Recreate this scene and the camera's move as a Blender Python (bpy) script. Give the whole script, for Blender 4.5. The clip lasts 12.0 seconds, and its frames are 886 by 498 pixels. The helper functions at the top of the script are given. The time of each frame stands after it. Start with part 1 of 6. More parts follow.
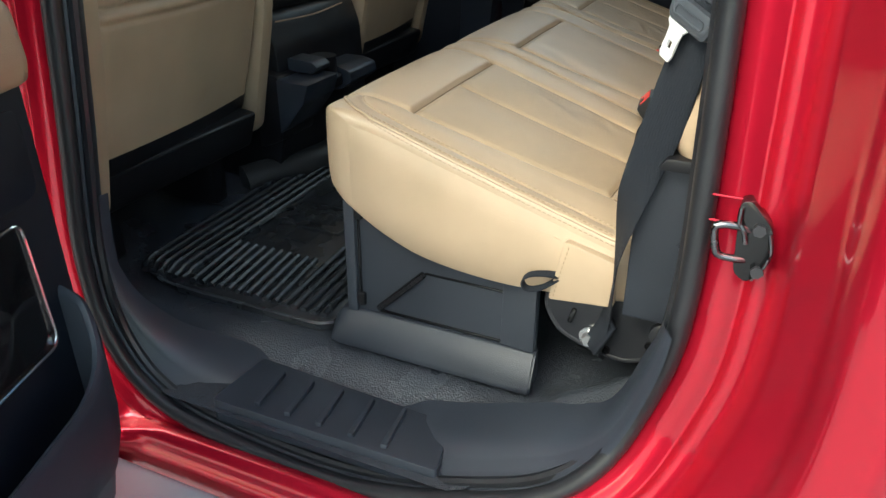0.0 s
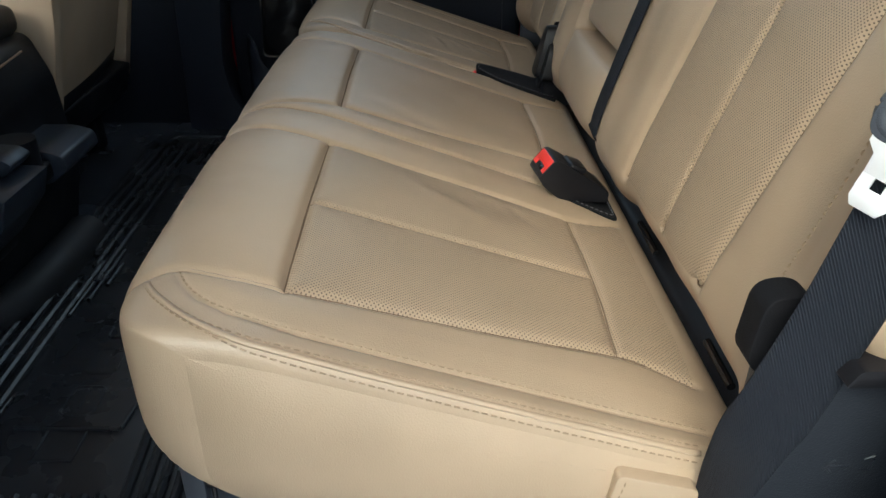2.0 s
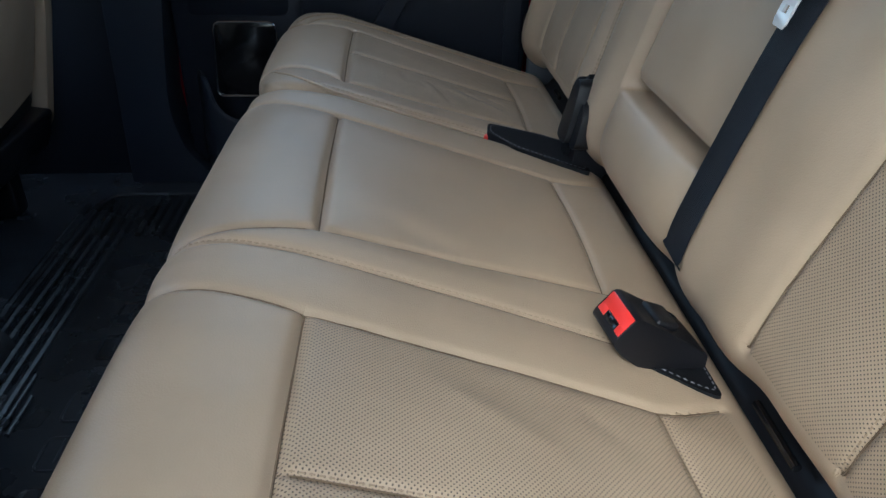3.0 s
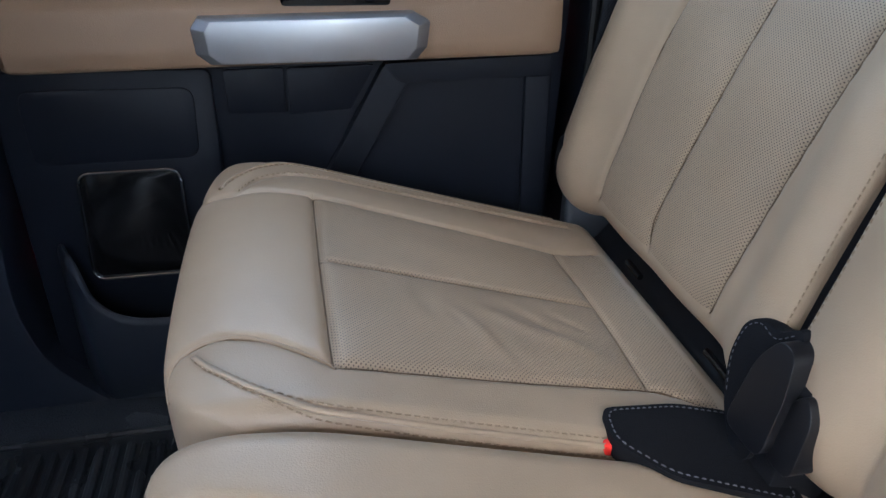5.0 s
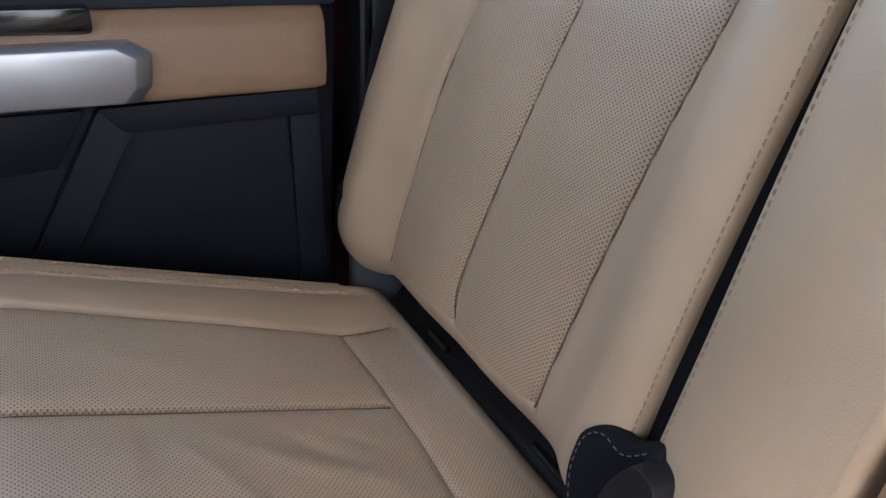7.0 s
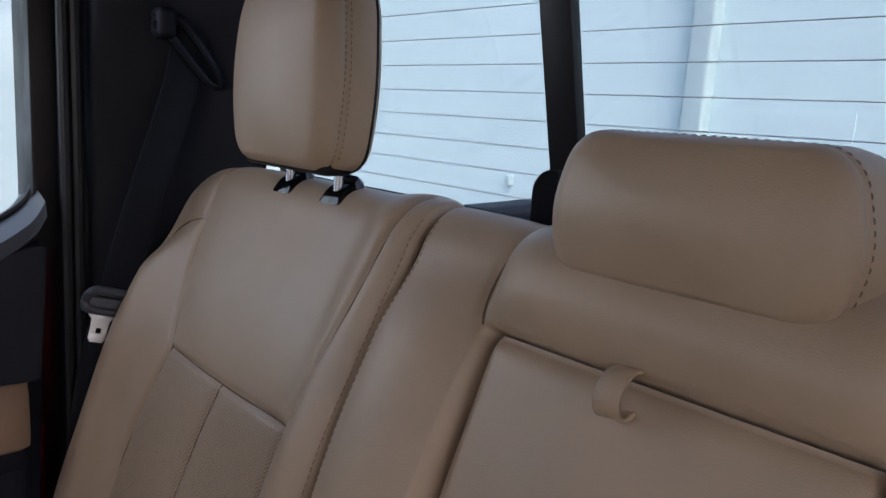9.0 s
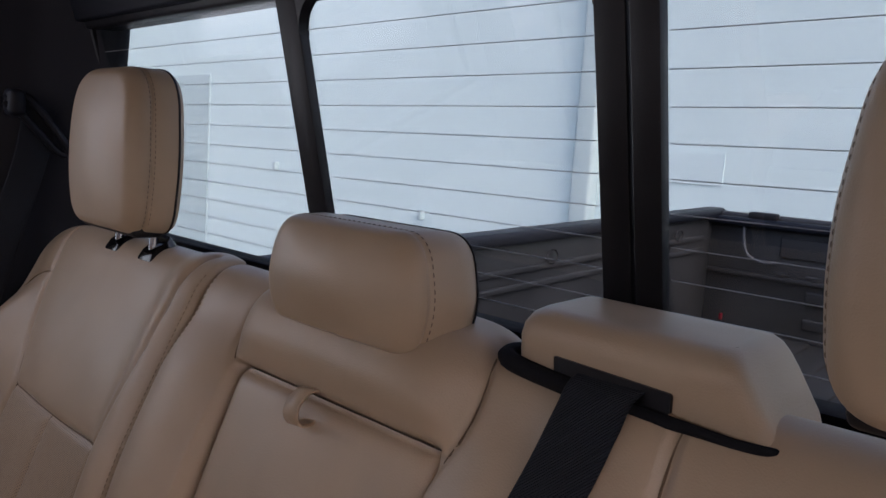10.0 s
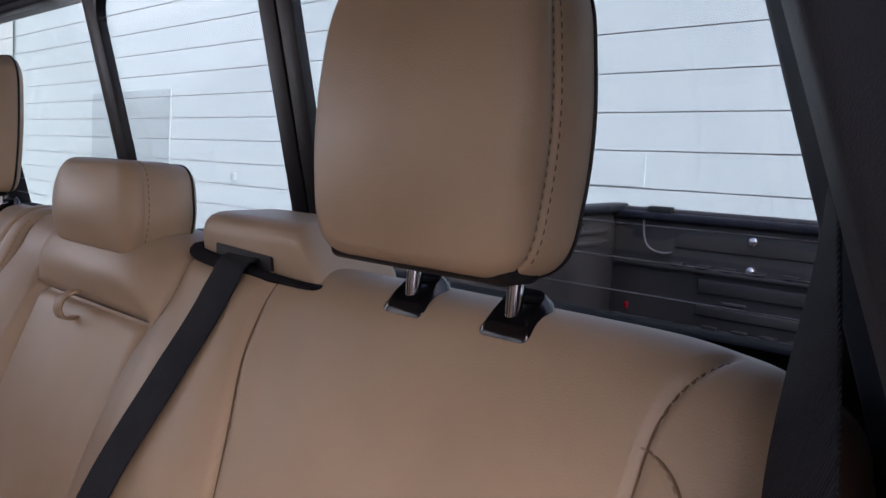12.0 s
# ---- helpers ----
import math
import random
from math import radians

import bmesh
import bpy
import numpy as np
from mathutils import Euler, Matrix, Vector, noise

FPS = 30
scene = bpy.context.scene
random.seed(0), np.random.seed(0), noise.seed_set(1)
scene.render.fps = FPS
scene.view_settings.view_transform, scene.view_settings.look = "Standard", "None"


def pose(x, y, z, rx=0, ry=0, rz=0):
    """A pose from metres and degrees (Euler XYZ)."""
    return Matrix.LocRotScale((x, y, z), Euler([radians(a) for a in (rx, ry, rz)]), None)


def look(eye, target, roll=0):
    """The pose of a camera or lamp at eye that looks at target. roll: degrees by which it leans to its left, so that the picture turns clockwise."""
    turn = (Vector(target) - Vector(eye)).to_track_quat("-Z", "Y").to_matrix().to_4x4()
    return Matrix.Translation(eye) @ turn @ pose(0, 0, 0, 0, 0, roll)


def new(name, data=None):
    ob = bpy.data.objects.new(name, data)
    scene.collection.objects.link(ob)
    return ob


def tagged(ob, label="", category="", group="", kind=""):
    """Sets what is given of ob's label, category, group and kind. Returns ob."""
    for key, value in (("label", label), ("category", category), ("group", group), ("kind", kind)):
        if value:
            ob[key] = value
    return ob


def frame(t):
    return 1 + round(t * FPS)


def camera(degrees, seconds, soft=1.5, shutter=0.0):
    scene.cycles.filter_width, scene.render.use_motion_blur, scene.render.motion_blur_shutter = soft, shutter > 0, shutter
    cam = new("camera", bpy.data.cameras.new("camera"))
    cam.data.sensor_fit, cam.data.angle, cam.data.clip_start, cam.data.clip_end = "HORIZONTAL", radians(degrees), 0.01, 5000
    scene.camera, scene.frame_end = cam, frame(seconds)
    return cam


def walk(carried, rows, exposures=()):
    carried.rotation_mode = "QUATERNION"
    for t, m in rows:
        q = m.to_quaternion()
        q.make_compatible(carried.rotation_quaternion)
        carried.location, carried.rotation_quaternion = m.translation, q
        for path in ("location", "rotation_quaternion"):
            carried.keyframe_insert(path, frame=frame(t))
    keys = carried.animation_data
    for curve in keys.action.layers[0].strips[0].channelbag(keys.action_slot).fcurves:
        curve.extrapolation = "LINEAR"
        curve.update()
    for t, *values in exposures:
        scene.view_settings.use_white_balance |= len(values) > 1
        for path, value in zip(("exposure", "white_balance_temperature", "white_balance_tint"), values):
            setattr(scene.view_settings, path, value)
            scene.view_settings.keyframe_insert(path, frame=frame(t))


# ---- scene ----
cam = camera(62.6, 12.0, 1.5, 0.0)
PATH = [
    (0, (0.6, -0.88, 0.736), (-0.11, 0.741, -0.197), 0.7),
    (0.5, (0.459, -0.839, 0.756), (-0.057, 0.854, -0.175), 1.1),
    (1, (0.384, -0.733, 0.753), (0.14, 1.018, -0.181), 1.1),
    (1.5, (0.32, -0.567, 0.72), (0.292, 1.194, -0.226), 1.1),
    (2, (0.241, -0.441, 0.741), (0.293, 1.303, -0.237), 0.8),
    (2.5, (0.186, -0.299, 0.781), (0.293, 1.433, -0.214), 1.1),
    (3, (0.196, -0.067, 0.754), (0.328, 1.663, -0.241), 1.2),
    (3.2, (0.181, 0.014, 0.757), (0.322, 1.742, -0.24), 1.2),
    (4.8, (0.112, 0.533, 0.782), (0.448, 2.253, -0.18), 0.7),
    (5, (0.106, 0.597, 0.776), (0.472, 2.318, -0.175), 0.7),
    (5.5, (0.102, 0.726, 0.735), (0.564, 2.432, -0.2), 0.7),
    (6, (0.154, 0.775, 0.715), (0.733, 2.446, -0.218), 1.2),
    (6.5, (0.179, 0.778, 0.726), (0.911, 2.394, -0.197), 2.1),
    (6.7, (0.188, 0.777, 0.733), (0.971, 2.367, -0.193), 2.3),
    (8.3, (0.245, 0.675, 0.923), (1.446, 2.18, 0.382), 4.7),
    (8.5, (0.25, 0.636, 0.961), (1.486, 2.131, 0.476), 4.5),
    (9, (0.256, 0.525, 1.022), (1.59, 1.975, 0.678), 4.2),
    (9.5, (0.267, 0.377, 1.071), (1.671, 1.769, 0.768), 3.7),
    (10, (0.267, 0.26, 1.088), (1.727, 1.603, 0.838), 4.0),
    (10.5, (0.269, 0.122, 1.102), (1.756, 1.443, 0.893), 4.3),
    (11, (0.295, 0.022, 1.099), (1.791, 1.336, 0.913), 4.1),
    (11.5, (0.302, -0.061, 1.082), (1.799, 1.252, 0.899), 3.9),
    (12, (0.316, -0.096, 1.03), (1.81, 1.218, 0.828), 3.5),
]
EXPOSURES = [(0.0, 2.0, 6250, -6), (1.0, 1.95, 6050, -6), (1.5, 1.7, 5950, -4), (2.5, 1.54, 5450, -3), (3.0, 1.7, 5000, -3), (4.8, 2.6, 5200, 4), (5.5, 2.82, 5400, 4), (6.7, 2.7, 5650, 9), (8.3, 2.0, 5600, 15), (8.5, 1.9, 5600, 17), (9.0, 1.45, 6000, 20), (9.5, 1.22, 6250, 23), (10.5, 1.22, 6600, 30), (11.5, 1.32, 6550, 28), (12.0, 1.44, 6550, 30)]
walk(cam, [(t, look(eye, target, roll)) for t, eye, target, roll in PATH], EXPOSURES)
SKY, SUN, WALL_X = 0.15, 0.5, 4.6
LAMPS = (0.6, 0.65, 0.4, 0.5)

# ---------------------------------------------------------------- light
world = bpy.data.worlds.new("overcast")
scene.world = world
world.use_nodes = True
wn = world.node_tree.nodes
wn.clear()
w_out = wn.new("ShaderNodeOutputWorld")
w_bg = wn.new("ShaderNodeBackground")
w_sky = wn.new("ShaderNodeTexSky")
w_sky.sky_type = "NISHITA"
w_sky.sun_disc = False
w_sky.sun_elevation = radians(45)
w_sky.sun_rotation = radians(200)
w_sky.air_density, w_sky.dust_density, w_sky.ozone_density = 1.0, 4.0, 0.6
w_bg.inputs["Strength"].default_value = SKY
world.node_tree.links.new(w_sky.outputs[0], w_bg.inputs[0])
world.node_tree.links.new(w_bg.outputs[0], w_out.inputs[0])
sun_data = bpy.data.lights.new("sun", "SUN")
sun_data.energy, sun_data.angle, sun_data.color = SUN, radians(40), (1.0, 0.95, 0.88)
sun = new("sun", sun_data)
sun.matrix_world = look((-1.7, -2.4, 2.9), (0, 0, 0))


def window_light(name, at, target, width, height, power):
    """Daylight of the sky standing in a window's opening."""
    d = bpy.data.lights.new(name, "AREA")
    d.shape, d.size, d.size_y, d.energy, d.color = "RECTANGLE", width, height, power, (0.93, 0.97, 1.0)
    ob = new(name, d)
    ob.matrix_world = look(at, target)
    return ob


window_light("windshield_daylight", (-1.42, 0.76, 1.20), (-0.10, 0.76, 0.30), 1.5, 0.5, LAMPS[0])
window_light("right_window_daylight", (0.12, 1.735, 1.10), (0.20, 0.75, 0.35), 0.7, 0.42, LAMPS[1])
window_light("right_front_window_daylight", (-0.85, 1.74, 1.06), (-0.2, 0.6, 0.4), 0.7, 0.45, LAMPS[2])
window_light("left_front_window_daylight", (-0.85, -0.22, 1.06), (-0.1, 0.9, 0.4), 0.7, 0.45, LAMPS[3])


# ---------------------------------------------------------------- materials
def mat(name, base, rough=0.5, metal=0.0, grain=0.0, scale=200.0, spread=0.10, coarse=6.0, bump_tex="noise", spec=0.5, coat=0.0, soft=0.0):
    """Two scales of variation in colour, one of relief."""
    m = bpy.data.materials.new(name)
    m.use_nodes = True
    nt = m.node_tree
    b = nt.nodes["Principled BSDF"]
    b.inputs["Roughness"].default_value = rough
    b.inputs["Metallic"].default_value = metal
    b.inputs["Specular IOR Level"].default_value = spec
    b.inputs["Coat Weight"].default_value = coat
    b.inputs["Coat Roughness"].default_value = 0.06
    tc = nt.nodes.new("ShaderNodeTexCoord")
    n1 = nt.nodes.new("ShaderNodeTexNoise")
    n1.inputs["Scale"].default_value, n1.inputs["Detail"].default_value = coarse, 6
    nt.links.new(tc.outputs["Object"], n1.inputs["Vector"])
    ramp = nt.nodes.new("ShaderNodeMapRange")
    ramp.inputs["From Min"].default_value, ramp.inputs["From Max"].default_value = 0.3, 0.7
    ramp.inputs["To Min"].default_value, ramp.inputs["To Max"].default_value = 1 - spread, 1 + spread
    nt.links.new(n1.outputs["Fac"], ramp.inputs["Value"])
    mul = nt.nodes.new("ShaderNodeVectorMath")
    mul.operation = "SCALE"
    mul.inputs[0].default_value = base
    nt.links.new(ramp.outputs[0], mul.inputs["Scale"])
    nt.links.new(mul.outputs[0], b.inputs["Base Color"])
    r2 = nt.nodes.new("ShaderNodeMapRange")
    r2.inputs["From Min"].default_value, r2.inputs["From Max"].default_value = 0.3, 0.7
    r2.inputs["To Min"].default_value, r2.inputs["To Max"].default_value = max(rough - 0.07, 0.02), min(rough + 0.07, 1)
    nt.links.new(n1.outputs["Fac"], r2.inputs["Value"])
    nt.links.new(r2.outputs[0], b.inputs["Roughness"])
    if grain:
        if bump_tex == "voronoi":
            n2 = nt.nodes.new("ShaderNodeTexVoronoi")
            n2.inputs["Scale"].default_value = scale
            res = n2.outputs["Distance"]
        else:
            n2 = nt.nodes.new("ShaderNodeTexNoise")
            n2.inputs["Scale"].default_value, n2.inputs["Detail"].default_value = scale, 3
            res = n2.outputs["Fac"]
        nt.links.new(tc.outputs["Object"], n2.inputs["Vector"])
        bu = nt.nodes.new("ShaderNodeBump")
        bu.inputs["Strength"].default_value, bu.inputs["Distance"].default_value = grain, 0.001
        nt.links.new(res, bu.inputs["Height"])
        nt.links.new(bu.outputs[0], b.inputs["Normal"])
        if soft:
            n3 = nt.nodes.new("ShaderNodeTexNoise")
            n3.inputs["Scale"].default_value, n3.inputs["Detail"].default_value = 11, 1
            nt.links.new(tc.outputs["Object"], n3.inputs["Vector"])
            bs = nt.nodes.new("ShaderNodeBump")
            bs.inputs["Strength"].default_value, bs.inputs["Distance"].default_value = soft, 0.010
            nt.links.new(n3.outputs["Fac"], bs.inputs["Height"])
            nt.links.new(bs.outputs[0], bu.inputs["Normal"])
    return m


def perforate(m, pitch=0.0043, radius=0.150):
    """Adds staggered punched holes to a leather, on its UV map in metres."""
    nt = m.node_tree
    b = nt.nodes["Principled BSDF"]
    uv = nt.nodes.new("ShaderNodeUVMap")
    sc = nt.nodes.new("ShaderNodeVectorMath")
    sc.operation = "SCALE"
    sc.inputs["Scale"].default_value = 1 / pitch
    nt.links.new(uv.outputs[0], sc.inputs[0])
    dist = []
    for off in (0.0, 0.5):
        ad = nt.nodes.new("ShaderNodeVectorMath")
        ad.operation = "ADD"
        ad.inputs[1].default_value = (off, off, 0)
        fr = nt.nodes.new("ShaderNodeVectorMath")
        fr.operation = "FRACTION"
        su = nt.nodes.new("ShaderNodeVectorMath")
        su.operation = "SUBTRACT"
        su.inputs[1].default_value = (0.5, 0.5, 0)
        le = nt.nodes.new("ShaderNodeVectorMath")
        le.operation = "LENGTH"
        nt.links.new(sc.outputs[0], ad.inputs[0])
        nt.links.new(ad.outputs[0], fr.inputs[0])
        nt.links.new(fr.outputs[0], su.inputs[0])
        nt.links.new(su.outputs[0], le.inputs[0])
        dist.append(le.outputs["Value"])
    mn = nt.nodes.new("ShaderNodeMath")
    mn.operation = "MINIMUM"
    nt.links.new(dist[0], mn.inputs[0])
    nt.links.new(dist[1], mn.inputs[1])
    mr = nt.nodes.new("ShaderNodeMapRange")
    mr.inputs["From Min"].default_value, mr.inputs["From Max"].default_value = radius * 0.7, radius * 1.3
    nt.links.new(mn.outputs[0], mr.inputs["Value"])
    old = b.inputs["Base Color"].links[0].from_socket
    mx = nt.nodes.new("ShaderNodeMix")
    mx.data_type = "RGBA"
    mx.inputs["A"].default_value = (0.075, 0.054, 0.037, 1)
    nt.links.new(mr.outputs[0], mx.inputs["Factor"])
    nt.links.new(old, mx.inputs["B"])
    nt.links.new(mx.outputs["Result"], b.inputs["Base Color"])
    bu = nt.nodes.new("ShaderNodeBump")
    bu.inputs["Strength"].default_value, bu.inputs["Distance"].default_value = 0.6, 0.001
    nt.links.new(mr.outputs[0], bu.inputs["Height"])
    if b.inputs["Normal"].links:
        nt.links.new(b.inputs["Normal"].links[0].from_socket, bu.inputs["Normal"])
    nt.links.new(bu.outputs[0], b.inputs["Normal"])
    return m


TAN = (0.381, 0.284, 0.191)
M_LEATHER = mat("tan_leather", TAN, 0.42, grain=0.16, scale=700, spread=0.07, coarse=9, bump_tex="voronoi", spec=0.5, soft=0.45)
M_PERF = perforate(mat("perforated_tan_leather", TAN, 0.46, grain=0.12, scale=700, spread=0.07, coarse=9, bump_tex="voronoi", spec=0.45, soft=0.4))
M_STITCH = mat("tan_thread", (0.27, 0.197, 0.125), 0.7, spread=0.1, coarse=60)
M_SEAM = mat("sewn_seam", (0.15, 0.105, 0.068), 0.8, spread=0.1, coarse=40, spec=0.2)
M_DSTITCH = mat("dark_thread", (0.15, 0.11, 0.08), 0.7, spread=0.1, coarse=60)
M_GSTITCH = mat("grey_thread", (0.10, 0.10, 0.11), 0.7, spread=0.1, coarse=60)
# near-white base, half metallic: the sky's reflection is put into the colour
M_LATCH = mat("sky_white_steel", (0.86, 0.86, 0.86), 0.40, metal=0.4, spread=0.05, coarse=20)
M_TRIM = mat("charcoal_trim_plastic", (0.0070, 0.0090, 0.0155), 0.5, grain=0.35, scale=900, spread=0.12, coarse=5, spec=0.24)
M_SILL = mat("sill_trim_plastic", (0.024, 0.029, 0.040), 0.36, grain=0.35, scale=900, spread=0.14, coarse=6)
M_PILLAR = mat("pillar_trim_plastic", (0.017, 0.021, 0.032), 0.5, grain=0.35, scale=900, spread=0.1, coarse=5, spec=0.28)
M_BOX = mat("trim_box_plastic", (0.021, 0.025, 0.034), 0.42, grain=0.45, scale=600, spread=0.12, coarse=9)
M_TRIM_TAN = mat("tan_trim_plastic", (0.29, 0.190, 0.120), 0.5, grain=0.3, scale=600, spread=0.05, coarse=7, bump_tex="voronoi")
M_BLACK = mat("black_plastic", (0.007, 0.007, 0.009), 0.42, grain=0.15, scale=700, spread=0.15, coarse=12, spec=0.32)
M_FABRIC = mat("black_fabric", (0.008, 0.008, 0.010), 0.85, grain=0.5, scale=900, spread=0.2, coarse=14, spec=0.15)
M_GLOSS = mat("gloss_black", (0.006, 0.006, 0.007), 0.12, spread=0.1, coarse=8)
M_GREY = mat("dark_grey_plastic", (0.050, 0.056, 0.068), 0.46, grain=0.35, scale=800, spread=0.1, coarse=8)
M_STORE = mat("storage_box_plastic", (0.034, 0.039, 0.050), 0.42, grain=0.35, scale=800, spread=0.12, coarse=8)
M_BOARD = mat("grey_running_board", (0.36, 0.39, 0.42), 0.38, metal=0.2, grain=0.2, scale=500, spread=0.06, coarse=8)
M_RUBBER = mat("black_rubber", (0.014, 0.014, 0.015), 0.55, grain=0.3, scale=500, spread=0.2, coarse=10)
M_MAT = mat("black_rubber_mat", (0.024, 0.026, 0.030), 0.27, grain=0.35, scale=650, spread=0.25, coarse=9)
M_VINYL = mat("black_grained_vinyl", (0.040, 0.045, 0.055), 0.24, grain=1.0, scale=360, spread=0.15, coarse=8, bump_tex="voronoi")
M_SEAL = mat("door_seal_rubber", (0.012, 0.013, 0.016), 0.4, grain=0.3, scale=400, spread=0.15, coarse=14)
M_RED = mat("red_car_paint", (0.42, 0.007, 0.027), 0.32, metal=0.6, spread=0.05, coarse=3, spec=0.05, coat=1.0)
M_STEEL = mat("brushed_steel", (0.62, 0.62, 0.62), 0.28, metal=1.0, spread=0.06, coarse=20)
M_CHROME = mat("chrome", (0.75, 0.75, 0.76), 0.08, metal=1.0, spread=0.03, coarse=10)
M_SATIN = mat("satin_silver", (0.36, 0.37, 0.40), 0.36, metal=0.75, spread=0.04, coarse=9)
M_PAINT_BLK = mat("black_painted_steel", (0.020, 0.021, 0.025), 0.3, spread=0.25, coarse=9)
M_REDPL = mat("red_button_plastic", (0.72, 0.028, 0.018), 0.35, spread=0.04, coarse=20)
M_HEAD = mat("brown_headliner_fabric", (0.27, 0.185, 0.125), 0.9, grain=0.5, scale=900, spread=0.05, coarse=10)
M_LINER = mat("grey_bed_liner", (0.019, 0.020, 0.023), 0.5, grain=0.7, scale=120, spread=0.3, coarse=4)
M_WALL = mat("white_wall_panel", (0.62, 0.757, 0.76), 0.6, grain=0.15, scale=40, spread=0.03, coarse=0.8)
M_WALL2 = mat("grey_white_door_paint", (0.46, 0.57, 0.58), 0.6, spread=0.03, coarse=1.5)
M_WALL4 = mat("hatch_paint", (0.60, 0.73, 0.74), 0.5, spread=0.03, coarse=1.5)
# darker copy of the wall paint, offsets the sun on the side wall
M_WALL3 = mat("toned_down_wall_paint", (0.42, 0.50, 0.52), 0.6, grain=0.15, scale=40, spread=0.04, coarse=0.8)
M_DCHROME = mat("dark_chrome", (0.45, 0.45, 0.47), 0.2, metal=1.0, spread=0.05, coarse=12)
M_STRIKER = mat("dark_striker_steel", (0.16, 0.16, 0.17), 0.22, metal=1.0, spread=0.2, coarse=60)
M_LINE = mat("defroster_print", (0.28, 0.30, 0.32), 0.6, spread=0.1, coarse=20)
M_GROUND = mat("grey_concrete", (0.22, 0.222, 0.225), 0.75, grain=0.5, scale=60, spread=0.12, coarse=0.7)


def belt_mat():
    m = mat("black_webbing", (0.014, 0.017, 0.024), 0.7, spec=0.22, spread=0.1, coarse=30)
    nt = m.node_tree
    uv = nt.nodes.new("ShaderNodeUVMap")
    mp = nt.nodes.new("ShaderNodeMapping")
    mp.inputs["Rotation"].default_value = (0, 0, radians(35))
    wv = nt.nodes.new("ShaderNodeTexWave")
    wv.inputs["Scale"].default_value = 170
    bu = nt.nodes.new("ShaderNodeBump")
    bu.inputs["Strength"].default_value, bu.inputs["Distance"].default_value = 0.9, 0.0009
    nt.links.new(uv.outputs[0], mp.inputs[0])
    nt.links.new(mp.outputs[0], wv.inputs[0])
    nt.links.new(wv.outputs["Fac"], bu.inputs["Height"])
    nt.links.new(bu.outputs[0], nt.nodes["Principled BSDF"].inputs["Normal"])
    return m


M_BELT = belt_mat()


def glass_mat():
    m = bpy.data.materials.new("clear_glass")
    m.use_nodes = True
    nt = m.node_tree
    nt.nodes.clear()
    out = nt.nodes.new("ShaderNodeOutputMaterial")
    tr = nt.nodes.new("ShaderNodeBsdfTransparent")
    tr.inputs[0].default_value = (0.76, 0.805, 0.815, 1)
    gl = nt.nodes.new("ShaderNodeBsdfGlossy")
    gl.inputs["Roughness"].default_value = 0.02
    mx = nt.nodes.new("ShaderNodeMixShader")
    mx.inputs[0].default_value = 0.05
    nt.links.new(tr.outputs[0], mx.inputs[1])
    nt.links.new(gl.outputs[0], mx.inputs[2])
    nt.links.new(mx.outputs[0], out.inputs[0])
    return m


M_GLASS = glass_mat()


# ---------------------------------------------------------------- mesh helpers
def link_mesh(name, verts, faces, material, parent=None, label="", uv=None, smooth=True):
    me = bpy.data.meshes.new(name)
    me.from_pydata([tuple(v) for v in verts], [], [tuple(f) for f in faces])
    me.materials.append(material)
    if uv is not None:
        layer = me.uv_layers.new(name="UVMap")
        idx = np.zeros(len(me.loops), dtype=np.int32)
        me.loops.foreach_get("vertex_index", idx)
        layer.data.foreach_set("uv", np.asarray(uv, dtype=np.float32)[idx].ravel())
    me.polygons.foreach_set("use_smooth", [smooth] * len(me.polygons))
    me.update()
    ob = new(name, me)
    if parent is not None:
        ob.parent = parent
    if label:
        tagged(ob, label)
    return ob


def part(name, bm, material, parent=None, label="", smooth=True):
    bmesh.ops.recalc_face_normals(bm, faces=bm.faces)
    me = bpy.data.meshes.new(name)
    bm.to_mesh(me)
    bm.free()
    me.materials.append(material)
    me.polygons.foreach_set("use_smooth", [smooth] * len(me.polygons))
    if smooth:
        me.set_sharp_from_angle(angle=radians(40))
    ob = new(name, me)
    if parent is not None:
        ob.parent = parent
    if label:
        tagged(ob, label)
    return ob


def thing(name, label, category, group="", kind="", at=(0, 0, 0)):
    ob = new(name)
    ob.empty_display_size = 0.05
    ob.location = at
    return tagged(ob, label, category, group, kind)


def bm_box(lo, hi, bevel=0.004, seg=2, turn=None):
    bm = bmesh.new()
    bmesh.ops.create_cube(bm, size=1.0)
    c, s = [(a + b) / 2 for a, b in zip(lo, hi)], [abs(b - a) for a, b in zip(lo, hi)]
    bmesh.ops.scale(bm, vec=s, verts=bm.verts)
    if bevel:
        bmesh.ops.bevel(bm, geom=bm.edges[:], offset=min(bevel, min(s) * 0.45), segments=seg, affect="EDGES", profile=0.5)
    if turn is not None:
        bmesh.ops.transform(bm, matrix=turn, verts=bm.verts)
    bmesh.ops.translate(bm, vec=c, verts=bm.verts)
    return bm


def bm_join(*bms):
    out = bmesh.new()
    for b in bms:
        me = bpy.data.meshes.new("tmp")
        b.to_mesh(me)
        b.free()
        out.from_mesh(me)
        bpy.data.meshes.remove(me)
    return out


